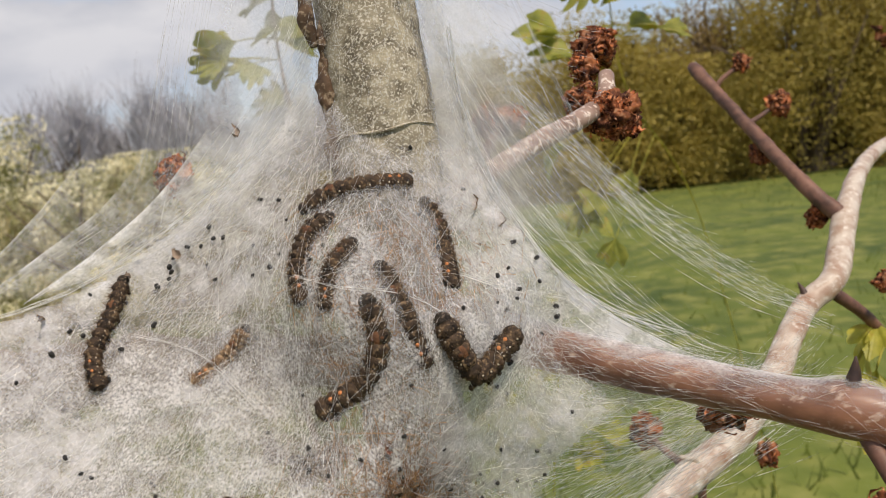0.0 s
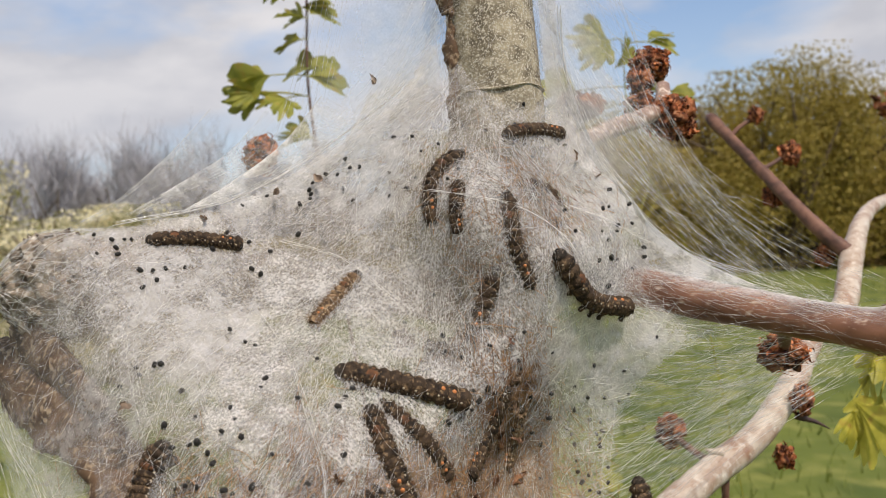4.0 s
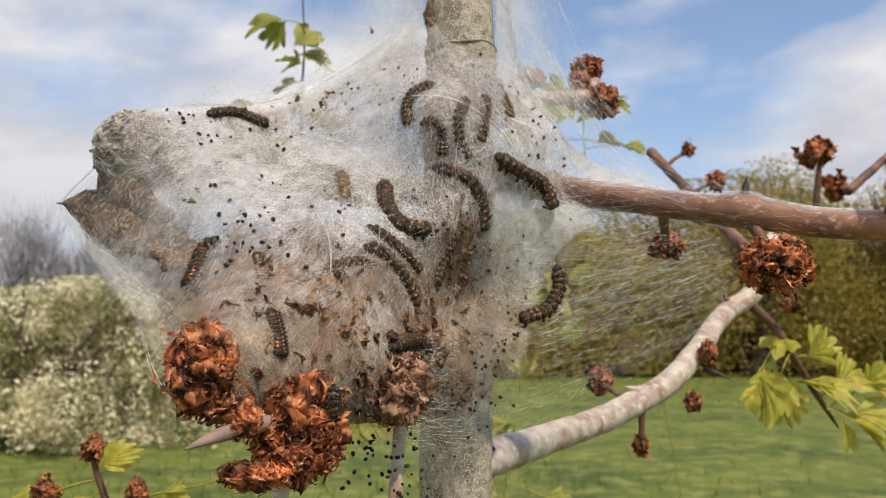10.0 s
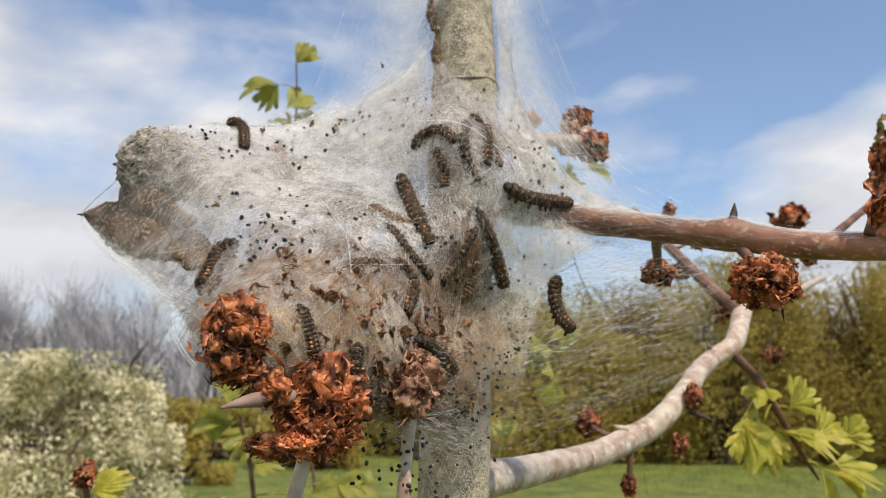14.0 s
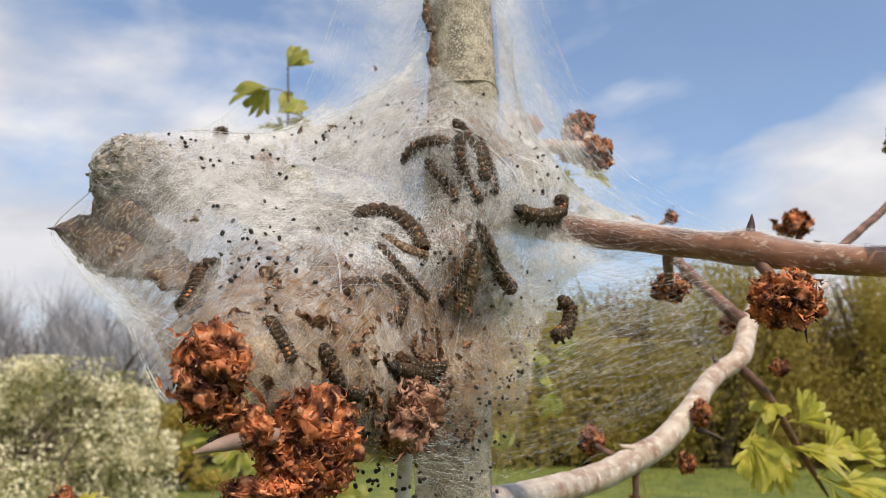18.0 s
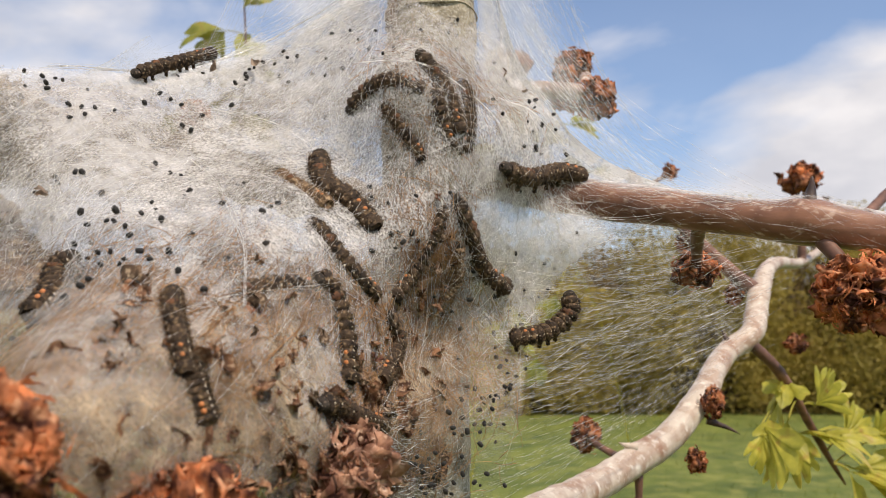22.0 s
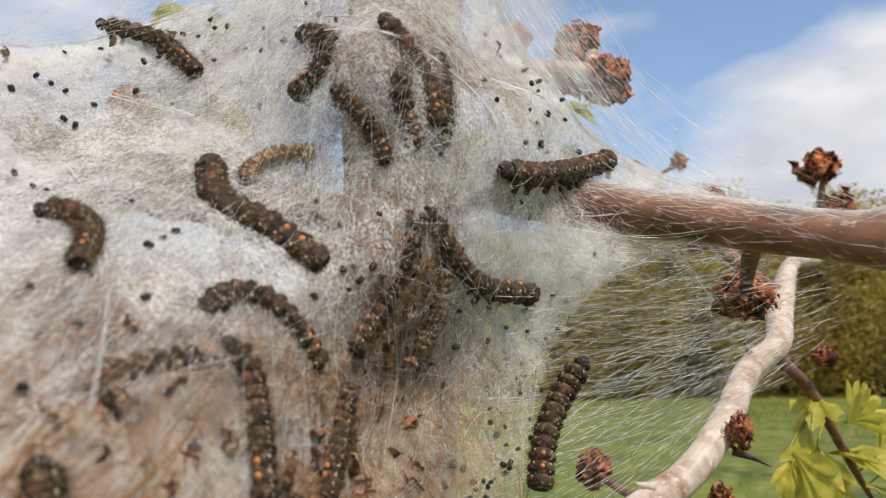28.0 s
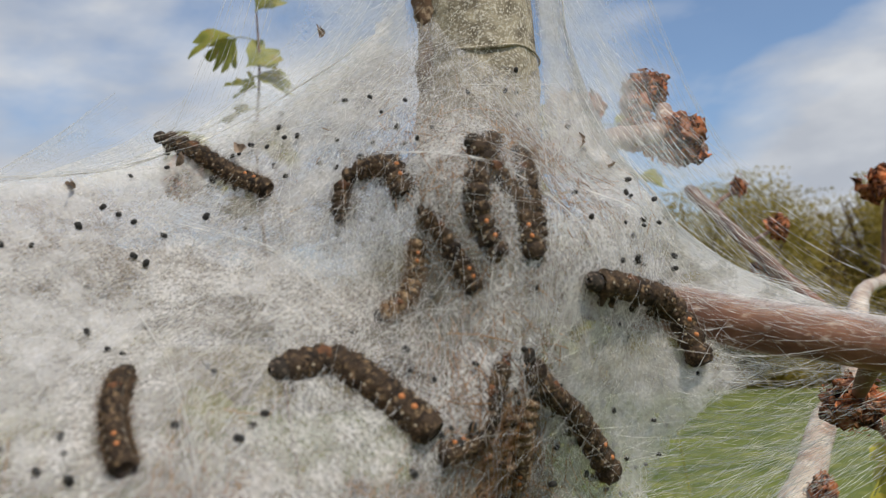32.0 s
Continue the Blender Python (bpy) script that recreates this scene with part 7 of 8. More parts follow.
    crawl(crawler_8, [
        (0, (16.4, 154.6, 1293.8), (18.5, 154.5, 1288.6), (21.3, 157.0, 1284.4), (26.8, 161.8, 1288.3)),
        (1, (16.0, 154.1, 1293.2), (18.8, 154.7, 1288.2), (23.9, 159.2, 1284.4), (32.6, 167.7, 1287.1)),
        (2, (14.6, 152.9, 1293.2), (17.5, 154.0, 1288.4), (21.0, 157.1, 1284.7), (28.1, 163.3, 1283.1)),
        (3, (15.1, 153.0, 1291.6), (18.4, 154.8, 1286.4), (23.0, 159.1, 1281.4), (30.3, 164.6, 1278.9)),
        (6, (14.6, 152.3, 1290.3), (17.7, 154.2, 1285.6), (21.8, 158.1, 1282.4), (28.6, 163.8, 1283.7)),
        (7, (13.4, 151.6, 1289.0), (17.3, 153.9, 1285.6), (22.9, 158.5, 1284.2), (30.2, 165.4, 1288.7)),
        (8, (14.3, 152.0, 1288.4), (19.7, 155.5, 1285.4), (27.1, 162.4, 1283.6), (33.3, 166.4, 1280.2)),
        (9, (14.0, 151.9, 1288.4), (21.3, 157.1, 1285.3), (28.6, 163.8, 1283.6), (35.0, 166.9, 1278.8)),
        (10, (14.7, 152.2, 1287.5), (22.2, 157.8, 1284.2), (28.3, 163.2, 1282.2), (31.5, 164.6, 1275.9)),
        (11, (13.6, 151.4, 1287.1), (18.8, 155.2, 1284.9), (24.2, 159.6, 1283.8), (32.0, 166.6, 1284.7)),
        (13, (13.8, 151.5, 1286.4), (19.4, 155.7, 1284.1), (25.4, 160.7, 1284.2), (34.0, 169.1, 1286.6)),
        (16, (19.5, 156.1, 1283.7), (27.4, 162.6, 1284.4), (36.3, 169.8, 1284.5), (44.3, 170.3, 1282.7)),
        (17.5, (19.0, 155.8, 1283.1), (25.1, 160.5, 1282.2), (31.7, 166.7, 1284.8), (30.9, 166.4, 1288.6)),
        (19, (18.5, 155.3, 1283.7), (25.1, 160.7, 1283.0), (34.1, 169.1, 1286.2), (42.5, 174.2, 1289.7)),
        (20, (18.7, 155.2, 1284.1), (24.7, 160.3, 1283.0), (32.2, 167.1, 1285.4), (40.8, 174.4, 1290.4)),
        (21, (18.5, 155.1, 1283.5), (25.5, 160.9, 1282.7), (33.3, 168.1, 1285.6), (41.9, 175.0, 1292.2)),
        (22.5, (18.6, 155.2, 1284.2), (24.4, 159.9, 1283.0), (32.4, 167.2, 1285.2), (38.3, 169.3, 1282.1)),
        (24, (18.5, 154.8, 1285.0), (25.7, 161.0, 1285.0), (33.0, 167.6, 1284.1), (36.2, 166.7, 1278.1)),
        (25.5, (17.7, 154.4, 1284.5), (24.1, 159.8, 1283.8), (32.1, 166.6, 1283.4), (41.0, 172.2, 1286.0)),
        (28, (17.9, 154.8, 1284.2), (25.6, 160.8, 1284.3), (36.1, 171.5, 1287.7), (43.8, 174.6, 1290.7)),
        (29, (17.2, 153.9, 1284.3), (26.2, 161.3, 1285.1), (35.6, 171.4, 1288.5), (41.9, 174.9, 1292.1)),
        (30, (16.6, 153.4, 1285.1), (25.5, 160.7, 1285.1), (34.7, 169.9, 1287.1), (40.7, 170.8, 1283.7)),
        (31, (16.6, 153.6, 1285.3), (25.1, 160.1, 1285.4), (33.5, 168.3, 1285.8), (36.7, 169.1, 1282.5)),
        (32, (16.8, 153.4, 1286.1), (25.6, 160.6, 1285.1), (33.4, 167.4, 1282.7), (37.2, 165.4, 1273.6)),
    ])
    crawl(crawler_9, [
        (0, (-15.9, 161.0, 1295.6), (-18.5, 160.3, 1292.5), (-21.5, 159.4, 1289.9), (-25.3, 157.7, 1287.9)),
        (1, (-17.7, 160.0, 1292.7), (-20.4, 159.0, 1290.0), (-23.4, 157.0, 1287.5), (-25.6, 153.4, 1284.3)),
        (2, (-19.7, 160.0, 1291.1), (-22.2, 158.3, 1289.0), (-23.6, 155.2, 1285.6), (-21.7, 150.4, 1281.9)),
        (3, (-21.1, 158.7, 1289.7), (-22.7, 155.8, 1286.5), (-24.2, 151.7, 1283.2), (-25.9, 147.6, 1280.3)),
        (6, (-23.3, 158.3, 1288.9), (-26.8, 157.5, 1287.7), (-30.2, 155.8, 1285.8), (-33.3, 151.1, 1282.1)),
        (7, (-25.2, 158.4, 1288.7), (-27.5, 156.9, 1287.0), (-27.2, 152.0, 1283.2), (-24.5, 146.8, 1279.4)),
        (8, (-25.3, 156.7, 1287.2), (-25.2, 152.7, 1283.7), (-24.2, 147.8, 1280.2), (-23.2, 142.8, 1276.9)),
        (9, (-25.2, 157.4, 1287.5), (-24.4, 153.5, 1284.4), (-22.9, 148.3, 1280.5), (-21.9, 142.9, 1276.8)),
        (10, (-24.5, 153.2, 1284.1), (-23.5, 147.6, 1280.0), (-22.7, 141.9, 1276.3), (-22.2, 136.1, 1272.8)),
        (11, (-22.9, 148.5, 1280.6), (-21.6, 142.0, 1276.3), (-20.3, 136.4, 1272.3), (-19.3, 131.6, 1268.7)),
        (13, (-22.0, 144.4, 1277.8), (-19.3, 141.4, 1275.5), (-16.2, 140.7, 1274.0), (-12.0, 142.6, 1273.9)),
        (16, (-15.5, 137.8, 1271.5), (-12.7, 136.7, 1269.0), (-9.2, 136.6, 1266.3), (-4.5, 140.2, 1264.3)),
        (17.5, (-15.3, 136.5, 1270.4), (-12.1, 136.3, 1268.5), (-8.8, 137.5, 1267.1), (-4.8, 140.3, 1266.9)),
        (19, (-16.6, 139.2, 1273.0), (-13.6, 138.5, 1271.1), (-10.6, 138.7, 1269.8), (-7.9, 139.7, 1269.0)),
        (20, (-18.5, 138.3, 1273.1), (-15.8, 137.2, 1271.3), (-14.2, 139.9, 1272.4), (-14.8, 142.4, 1274.6)),
        (21, (-18.4, 136.9, 1272.0), (-16.0, 138.8, 1272.5), (-14.1, 142.0, 1274.2), (-12.7, 145.1, 1275.9)),
        (22.5, (-20.0, 152.9, 1283.5), (-19.1, 148.6, 1280.1), (-18.1, 144.3, 1276.9), (-18.1, 139.4, 1273.7)),
        (24, (-17.2, 152.3, 1282.7), (-15.3, 154.2, 1284.1), (-13.0, 154.8, 1284.3), (-10.5, 154.2, 1283.0)),
        (25.5, (-16.5, 149.8, 1280.3), (-13.6, 151.5, 1280.9), (-10.3, 153.1, 1281.7), (-6.7, 153.7, 1284.1)),
        (28, (-15.7, 150.3, 1280.5), (-14.6, 153.8, 1283.5), (-11.0, 155.6, 1285.8), (-6.9, 154.4, 1285.3)),
        (29, (-13.9, 150.1, 1279.9), (-10.9, 152.1, 1281.0), (-7.4, 153.4, 1282.7), (-4.2, 153.0, 1285.5)),
        (31, (-8.8, 153.3, 1282.1), (-6.3, 153.6, 1284.3), (-3.3, 152.4, 1286.3), (0.5, 151.2, 1286.3)),
        (32, (-9.4, 153.4, 1282.1), (-6.5, 153.3, 1283.4), (-4.6, 153.5, 1287.0), (-4.0, 153.1, 1291.2)),
    ])
    crawl(crawler_10, [
        (0, (-38.2, 170.5, 1306.7), (-39.7, 165.4, 1300.2), (-42.0, 160.2, 1293.8), (-39.8, 156.2, 1288.0)),
        (1, (-47.0, 164.7, 1303.1), (-42.0, 164.7, 1299.9), (-40.2, 160.7, 1293.8), (-38.8, 156.8, 1288.2)),
        (2, (-51.9, 157.0, 1296.5), (-46.7, 160.4, 1297.2), (-42.0, 160.7, 1294.7), (-37.7, 157.8, 1289.0)),
        (3, (-55.6, 156.5, 1298.0), (-50.3, 158.0, 1296.5), (-45.4, 159.6, 1295.3), (-39.8, 160.8, 1293.7)),
        (6, (-61.3, 153.4, 1297.1), (-56.7, 156.6, 1299.2), (-51.5, 159.4, 1299.2), (-46.0, 161.8, 1298.2)),
        (8, (-60.3, 153.6, 1297.1), (-56.3, 156.5, 1298.4), (-51.5, 159.6, 1299.2), (-46.0, 161.8, 1298.7)),
        (9, (-58.1, 155.0, 1297.5), (-54.4, 157.9, 1299.4), (-50.1, 160.7, 1299.6), (-45.4, 162.2, 1298.6)),
        (10, (-56.0, 156.9, 1298.9), (-53.1, 158.9, 1299.7), (-50.3, 160.5, 1299.5), (-46.8, 161.4, 1298.3)),
        (11, (-56.1, 159.1, 1302.3), (-54.8, 158.8, 1300.6), (-53.6, 156.8, 1297.3), (-53.3, 153.5, 1292.8)),
        (13, (-58.7, 156.6, 1300.2), (-56.3, 159.0, 1302.0), (-53.9, 158.5, 1299.7), (-53.4, 154.2, 1293.4)),
        (16, (-59.7, 172.0, 1304.0), (-58.4, 166.0, 1302.7), (-56.6, 161.0, 1300.2), (-54.7, 157.5, 1297.3)),
        (17, (-59.6, 177.0, 1305.8), (-58.5, 171.5, 1304.4), (-57.4, 166.0, 1302.9), (-56.4, 161.0, 1301.4)),
        (18, (-59.7, 177.0, 1306.3), (-58.6, 171.5, 1305.1), (-57.5, 166.0, 1303.6), (-56.4, 161.0, 1302.2)),
        (19, (-59.5, 177.0, 1306.0), (-58.3, 171.5, 1304.8), (-57.1, 166.0, 1303.4), (-56.0, 161.0, 1301.9)),
        (20, (-59.8, 177.0, 1306.4), (-58.4, 171.5, 1305.1), (-57.1, 166.0, 1303.5), (-55.9, 161.0, 1302.0)),
        (20.5, (-63.0, 163.0, 1301.0), (-58.5, 164.0, 1302.3), (-54.0, 163.0, 1302.3), (-50.0, 161.5, 1300.8)),
        (21, (-55.9, 157.1, 1299.1), (-52.7, 160.0, 1300.8), (-48.8, 162.6, 1301.8), (-45.1, 166.2, 1304.1)),
        (22.5, (-50.6, 161.4, 1301.3), (-46.4, 166.0, 1305.2), (-41.5, 170.8, 1309.3), (-36.2, 174.3, 1312.7)),
        (24, (-48.3, 163.0, 1302.0), (-44.6, 167.4, 1306.1), (-40.5, 171.1, 1309.1), (-35.8, 173.7, 1311.8)),
        (25.5, (-48.1, 163.4, 1302.0), (-44.9, 167.4, 1305.9), (-41.6, 170.4, 1309.0), (-37.8, 174.4, 1313.6)),
        (28, (-40.9, 171.1, 1309.6), (-35.5, 172.3, 1308.9), (-30.5, 171.5, 1306.9), (-24.6, 166.5, 1300.6)),
        (29, (-41.0, 171.4, 1310.2), (-35.8, 172.5, 1309.2), (-31.5, 169.4, 1303.5), (-32.9, 164.0, 1295.8)),
        (30, (-41.1, 171.2, 1310.2), (-35.8, 171.5, 1307.9), (-30.5, 169.5, 1303.9), (-24.8, 164.6, 1298.3)),
        (31, (-41.2, 171.3, 1310.4), (-35.9, 171.6, 1308.2), (-30.3, 169.7, 1304.1), (-24.9, 164.8, 1298.5)),
        (32, (-41.8, 171.1, 1310.1), (-36.3, 171.4, 1308.0), (-30.7, 169.8, 1304.2), (-24.6, 166.4, 1300.9)),
    ])
    crawl(crawler_11, [
        (0, (-23.2, 135.5, 1273.4), (-16.9, 138.4, 1273.5), (-10.8, 138.8, 1271.4), (-4.8, 139.8, 1269.0)),
        (1, (-24.8, 135.7, 1273.8), (-18.2, 137.9, 1273.8), (-10.4, 139.2, 1271.2), (-2.4, 141.1, 1268.6)),
        (2, (-20.7, 132.3, 1270.9), (-17.5, 137.6, 1273.2), (-10.8, 139.1, 1271.3), (-2.9, 140.9, 1268.6)),
        (3, (-24.9, 133.9, 1272.6), (-17.7, 137.4, 1273.0), (-10.1, 139.0, 1271.0), (-2.9, 140.9, 1268.2)),
        (6, (-19.0, 143.1, 1277.2), (-14.8, 137.5, 1272.0), (-9.0, 137.6, 1269.0), (-2.8, 140.9, 1268.4)),
        (7, (-11.5, 148.7, 1279.4), (-12.7, 140.4, 1273.3), (-9.3, 137.6, 1269.3), (-3.2, 140.8, 1268.1)),
        (8, (-21.4, 144.7, 1278.7), (-15.1, 143.4, 1276.2), (-10.0, 137.5, 1269.4), (-3.0, 140.9, 1267.9)),
        (9, (-20.0, 145.2, 1278.7), (-14.4, 141.8, 1274.9), (-9.9, 136.9, 1268.8), (-3.1, 140.5, 1267.6)),
        (10, (-13.4, 149.0, 1280.0), (-12.5, 139.9, 1272.7), (-8.5, 137.1, 1267.7), (-2.9, 140.5, 1267.4)),
        (11, (-14.7, 152.1, 1283.0), (-13.2, 142.4, 1275.0), (-9.6, 137.5, 1269.1), (-3.1, 140.4, 1267.4)),
        (13, (-13.0, 155.2, 1287.0), (-10.6, 149.3, 1279.4), (-7.8, 140.4, 1271.4), (-4.3, 139.6, 1266.4)),
        (16, (-12.3, 156.1, 1290.0), (-9.5, 152.8, 1283.0), (-8.0, 144.2, 1275.0), (-6.8, 138.2, 1267.7)),
        (17.5, (-20.3, 142.4, 1276.9), (-14.1, 149.5, 1280.5), (-8.6, 146.3, 1276.9), (-6.8, 138.6, 1268.5)),
        (19, (-27.4, 144.6, 1278.9), (-19.8, 145.8, 1279.0), (-11.7, 144.0, 1275.7), (-6.0, 139.5, 1269.0)),
        (20, (-16.6, 156.1, 1288.0), (-17.6, 147.3, 1279.7), (-12.0, 143.7, 1275.5), (-6.3, 138.9, 1268.5)),
        (21, (-15.0, 156.8, 1289.4), (-16.8, 149.8, 1281.3), (-11.1, 143.8, 1275.3), (-6.1, 139.1, 1268.4)),
        (22.5, (-15.8, 152.6, 1283.7), (-13.6, 145.5, 1277.2), (-9.7, 143.1, 1274.4), (-5.7, 139.8, 1269.3)),
        (24, (-23.8, 149.2, 1282.0), (-17.5, 147.9, 1280.0), (-11.1, 143.7, 1275.2), (-5.6, 139.7, 1269.2)),
        (25.5, (-22.4, 130.8, 1270.2), (-19.6, 140.9, 1275.8), (-12.2, 144.6, 1276.2), (-5.4, 139.6, 1269.0)),
        (28, (-20.2, 152.4, 1284.3), (-18.0, 144.1, 1277.5), (-11.6, 141.5, 1273.7), (-5.2, 140.0, 1268.9)),
        (29, (-15.6, 152.4, 1283.4), (-18.0, 146.0, 1278.7), (-12.6, 141.5, 1274.2), (-5.4, 140.1, 1269.6)),
        (30, (-17.2, 156.3, 1288.2), (-17.7, 148.4, 1280.7), (-11.7, 142.8, 1274.8), (-5.2, 140.0, 1269.2)),
        (31, (-16.7, 146.7, 1278.9), (-12.7, 144.7, 1276.6), (-8.6, 142.5, 1273.7), (-5.2, 140.0, 1269.6)),
        (32, (-18.8, 141.8, 1276.4), (-14.6, 144.6, 1276.8), (-10.5, 142.7, 1274.5), (-5.9, 140.5, 1270.8)),
    ])
    crawl(crawler_12, [
        (0, (-17.1, 135.0, 1270.1), (-14.2, 135.1, 1268.4), (-11.3, 134.9, 1266.3), (-8.6, 135.7, 1263.0)),
        (2, (-17.4, 134.8, 1270.3), (-14.2, 135.3, 1268.5), (-10.9, 134.8, 1265.7), (-8.0, 135.6, 1261.2)),
        (3, (-17.4, 134.8, 1269.9), (-13.5, 134.1, 1266.9), (-9.9, 134.1, 1263.2), (-6.8, 136.4, 1256.6)),
        (6, (-17.1, 134.4, 1269.6), (-13.2, 133.9, 1266.4), (-9.6, 134.2, 1262.1), (-6.4, 137.0, 1256.5)),
        (8, (-15.2, 136.9, 1270.8), (-12.2, 133.7, 1265.8), (-9.1, 134.2, 1261.4), (-5.6, 138.4, 1257.2)),
        (9, (-16.8, 135.4, 1270.3), (-13.4, 133.2, 1266.1), (-10.1, 133.8, 1262.2), (-5.4, 138.6, 1257.2)),
        (10, (-17.0, 131.2, 1266.7), (-13.0, 132.1, 1264.5), (-9.2, 134.4, 1261.5), (-5.2, 139.0, 1257.7)),
        (11, (-18.9, 129.1, 1266.2), (-14.6, 130.9, 1264.5), (-9.7, 134.1, 1262.2), (-5.3, 138.8, 1257.8)),
        (13, (-17.0, 133.8, 1269.1), (-13.0, 133.3, 1265.7), (-9.5, 134.3, 1261.9), (-5.1, 139.0, 1257.8)),
        (16, (-15.7, 136.1, 1270.2), (-12.7, 133.4, 1265.6), (-9.2, 134.1, 1261.0), (-5.1, 139.2, 1258.2)),
        (19, (-16.8, 133.2, 1268.3), (-13.7, 131.8, 1264.6), (-9.6, 133.6, 1260.9), (-4.9, 139.7, 1257.4)),
        (20, (-15.8, 133.4, 1267.9), (-12.7, 132.9, 1264.7), (-8.9, 134.3, 1260.8), (-5.5, 138.4, 1257.6)),
        (22.5, (-16.0, 135.7, 1270.0), (-13.0, 133.4, 1265.8), (-9.5, 133.8, 1261.4), (-5.4, 138.8, 1257.6)),
        (24, (-13.6, 136.9, 1269.7), (-11.7, 134.0, 1265.4), (-9.0, 134.4, 1261.4), (-5.4, 138.9, 1257.6)),
        (25.5, (-14.9, 137.3, 1270.9), (-12.3, 134.6, 1266.7), (-9.3, 134.6, 1262.1), (-5.7, 138.3, 1257.1)),
        (28, (-17.0, 127.2, 1263.1), (-14.0, 131.9, 1264.9), (-10.0, 134.3, 1263.5), (-5.4, 138.5, 1257.2)),
        (29, (-18.3, 124.7, 1261.5), (-14.8, 129.5, 1263.3), (-10.1, 133.7, 1262.1), (-5.2, 138.9, 1257.2)),
        (30, (-18.8, 122.4, 1259.9), (-15.7, 127.9, 1262.5), (-11.1, 132.5, 1262.3), (-6.2, 137.6, 1260.1)),
        (31, (-23.8, 121.1, 1261.8), (-19.7, 123.8, 1261.7), (-15.3, 127.9, 1262.0), (-10.5, 133.0, 1261.8)),
        (32, (-23.8, 121.1, 1261.8), (-19.7, 123.8, 1261.7), (-15.3, 127.9, 1262.0), (-10.5, 133.0, 1261.8)),
    ])
    crawl(crawler_13, [
        (0, (-18.6, 132.8, 1269.2), (-17.2, 131.4, 1267.3), (-15.9, 129.7, 1264.7), (-14.7, 128.3, 1261.7)),
        (2, (-19.0, 134.0, 1270.2), (-18.0, 132.0, 1268.2), (-16.8, 130.4, 1266.1), (-15.6, 128.6, 1263.3)),
        (3, (-18.6, 132.9, 1269.4), (-17.3, 130.3, 1266.2), (-15.6, 128.0, 1262.6), (-14.1, 126.6, 1258.8)),
        (6, (-18.6, 131.3, 1268.2), (-16.5, 128.2, 1263.8), (-14.0, 126.3, 1258.0), (-12.4, 124.6, 1252.4)),
        (7, (-16.7, 126.0, 1261.5), (-14.8, 125.5, 1258.4), (-13.3, 125.4, 1255.4), (-12.4, 124.7, 1252.4)),
        (8, (-17.4, 120.2, 1256.0), (-15.7, 126.3, 1260.7), (-11.2, 131.3, 1260.5), (-6.3, 136.4, 1254.5)),
        (9, (-18.2, 120.9, 1257.8), (-15.7, 127.1, 1261.7), (-10.7, 132.0, 1260.5), (-9.2, 130.4, 1252.3)),
        (10, (-18.0, 124.9, 1261.3), (-14.2, 128.0, 1261.0), (-9.2, 131.8, 1256.3), (-5.6, 135.5, 1248.7)),
        (11, (-18.2, 123.1, 1260.0), (-14.5, 127.9, 1261.3), (-9.7, 132.1, 1258.4), (-8.7, 131.6, 1253.6)),
        (13, (-16.0, 125.9, 1260.5), (-11.8, 130.6, 1260.6), (-10.0, 130.3, 1255.5), (-12.2, 123.2, 1249.7)),
        (16, (-14.3, 126.7, 1259.0), (-11.3, 130.2, 1258.3), (-9.1, 130.4, 1252.5), (-11.2, 121.2, 1243.2)),
        (17.5, (-14.5, 126.3, 1259.0), (-11.4, 130.1, 1259.1), (-10.1, 130.2, 1255.5), (-11.3, 125.9, 1251.3)),
        (19, (-15.4, 124.8, 1258.6), (-12.6, 127.8, 1257.9), (-11.5, 126.8, 1253.4), (-16.4, 115.2, 1247.7)),
        (20, (-14.7, 126.4, 1259.3), (-12.2, 128.0, 1257.4), (-10.1, 128.1, 1251.4), (-8.9, 126.4, 1245.0)),
        (22.5, (-15.1, 125.5, 1259.2), (-12.7, 128.1, 1258.1), (-10.6, 127.2, 1251.4), (-10.0, 123.5, 1243.9)),
        (24, (-14.9, 126.3, 1259.6), (-12.4, 127.5, 1256.6), (-10.8, 126.0, 1250.0), (-9.9, 123.5, 1243.5)),
        (28, (-14.9, 126.6, 1259.8), (-12.8, 127.3, 1257.2), (-11.4, 125.7, 1251.2), (-10.5, 122.9, 1244.6)),
        (29, (-16.1, 124.8, 1259.1), (-12.9, 128.6, 1259.4), (-11.1, 128.9, 1255.7), (-10.4, 127.3, 1250.6)),
        (30, (-17.9, 121.8, 1258.1), (-13.9, 127.1, 1258.8), (-11.6, 127.8, 1255.9), (-11.0, 126.7, 1252.2)),
        (32, (-17.9, 121.8, 1258.1), (-13.9, 127.1, 1258.8), (-11.6, 127.8, 1255.9), (-11.0, 126.7, 1252.2)),
    ])
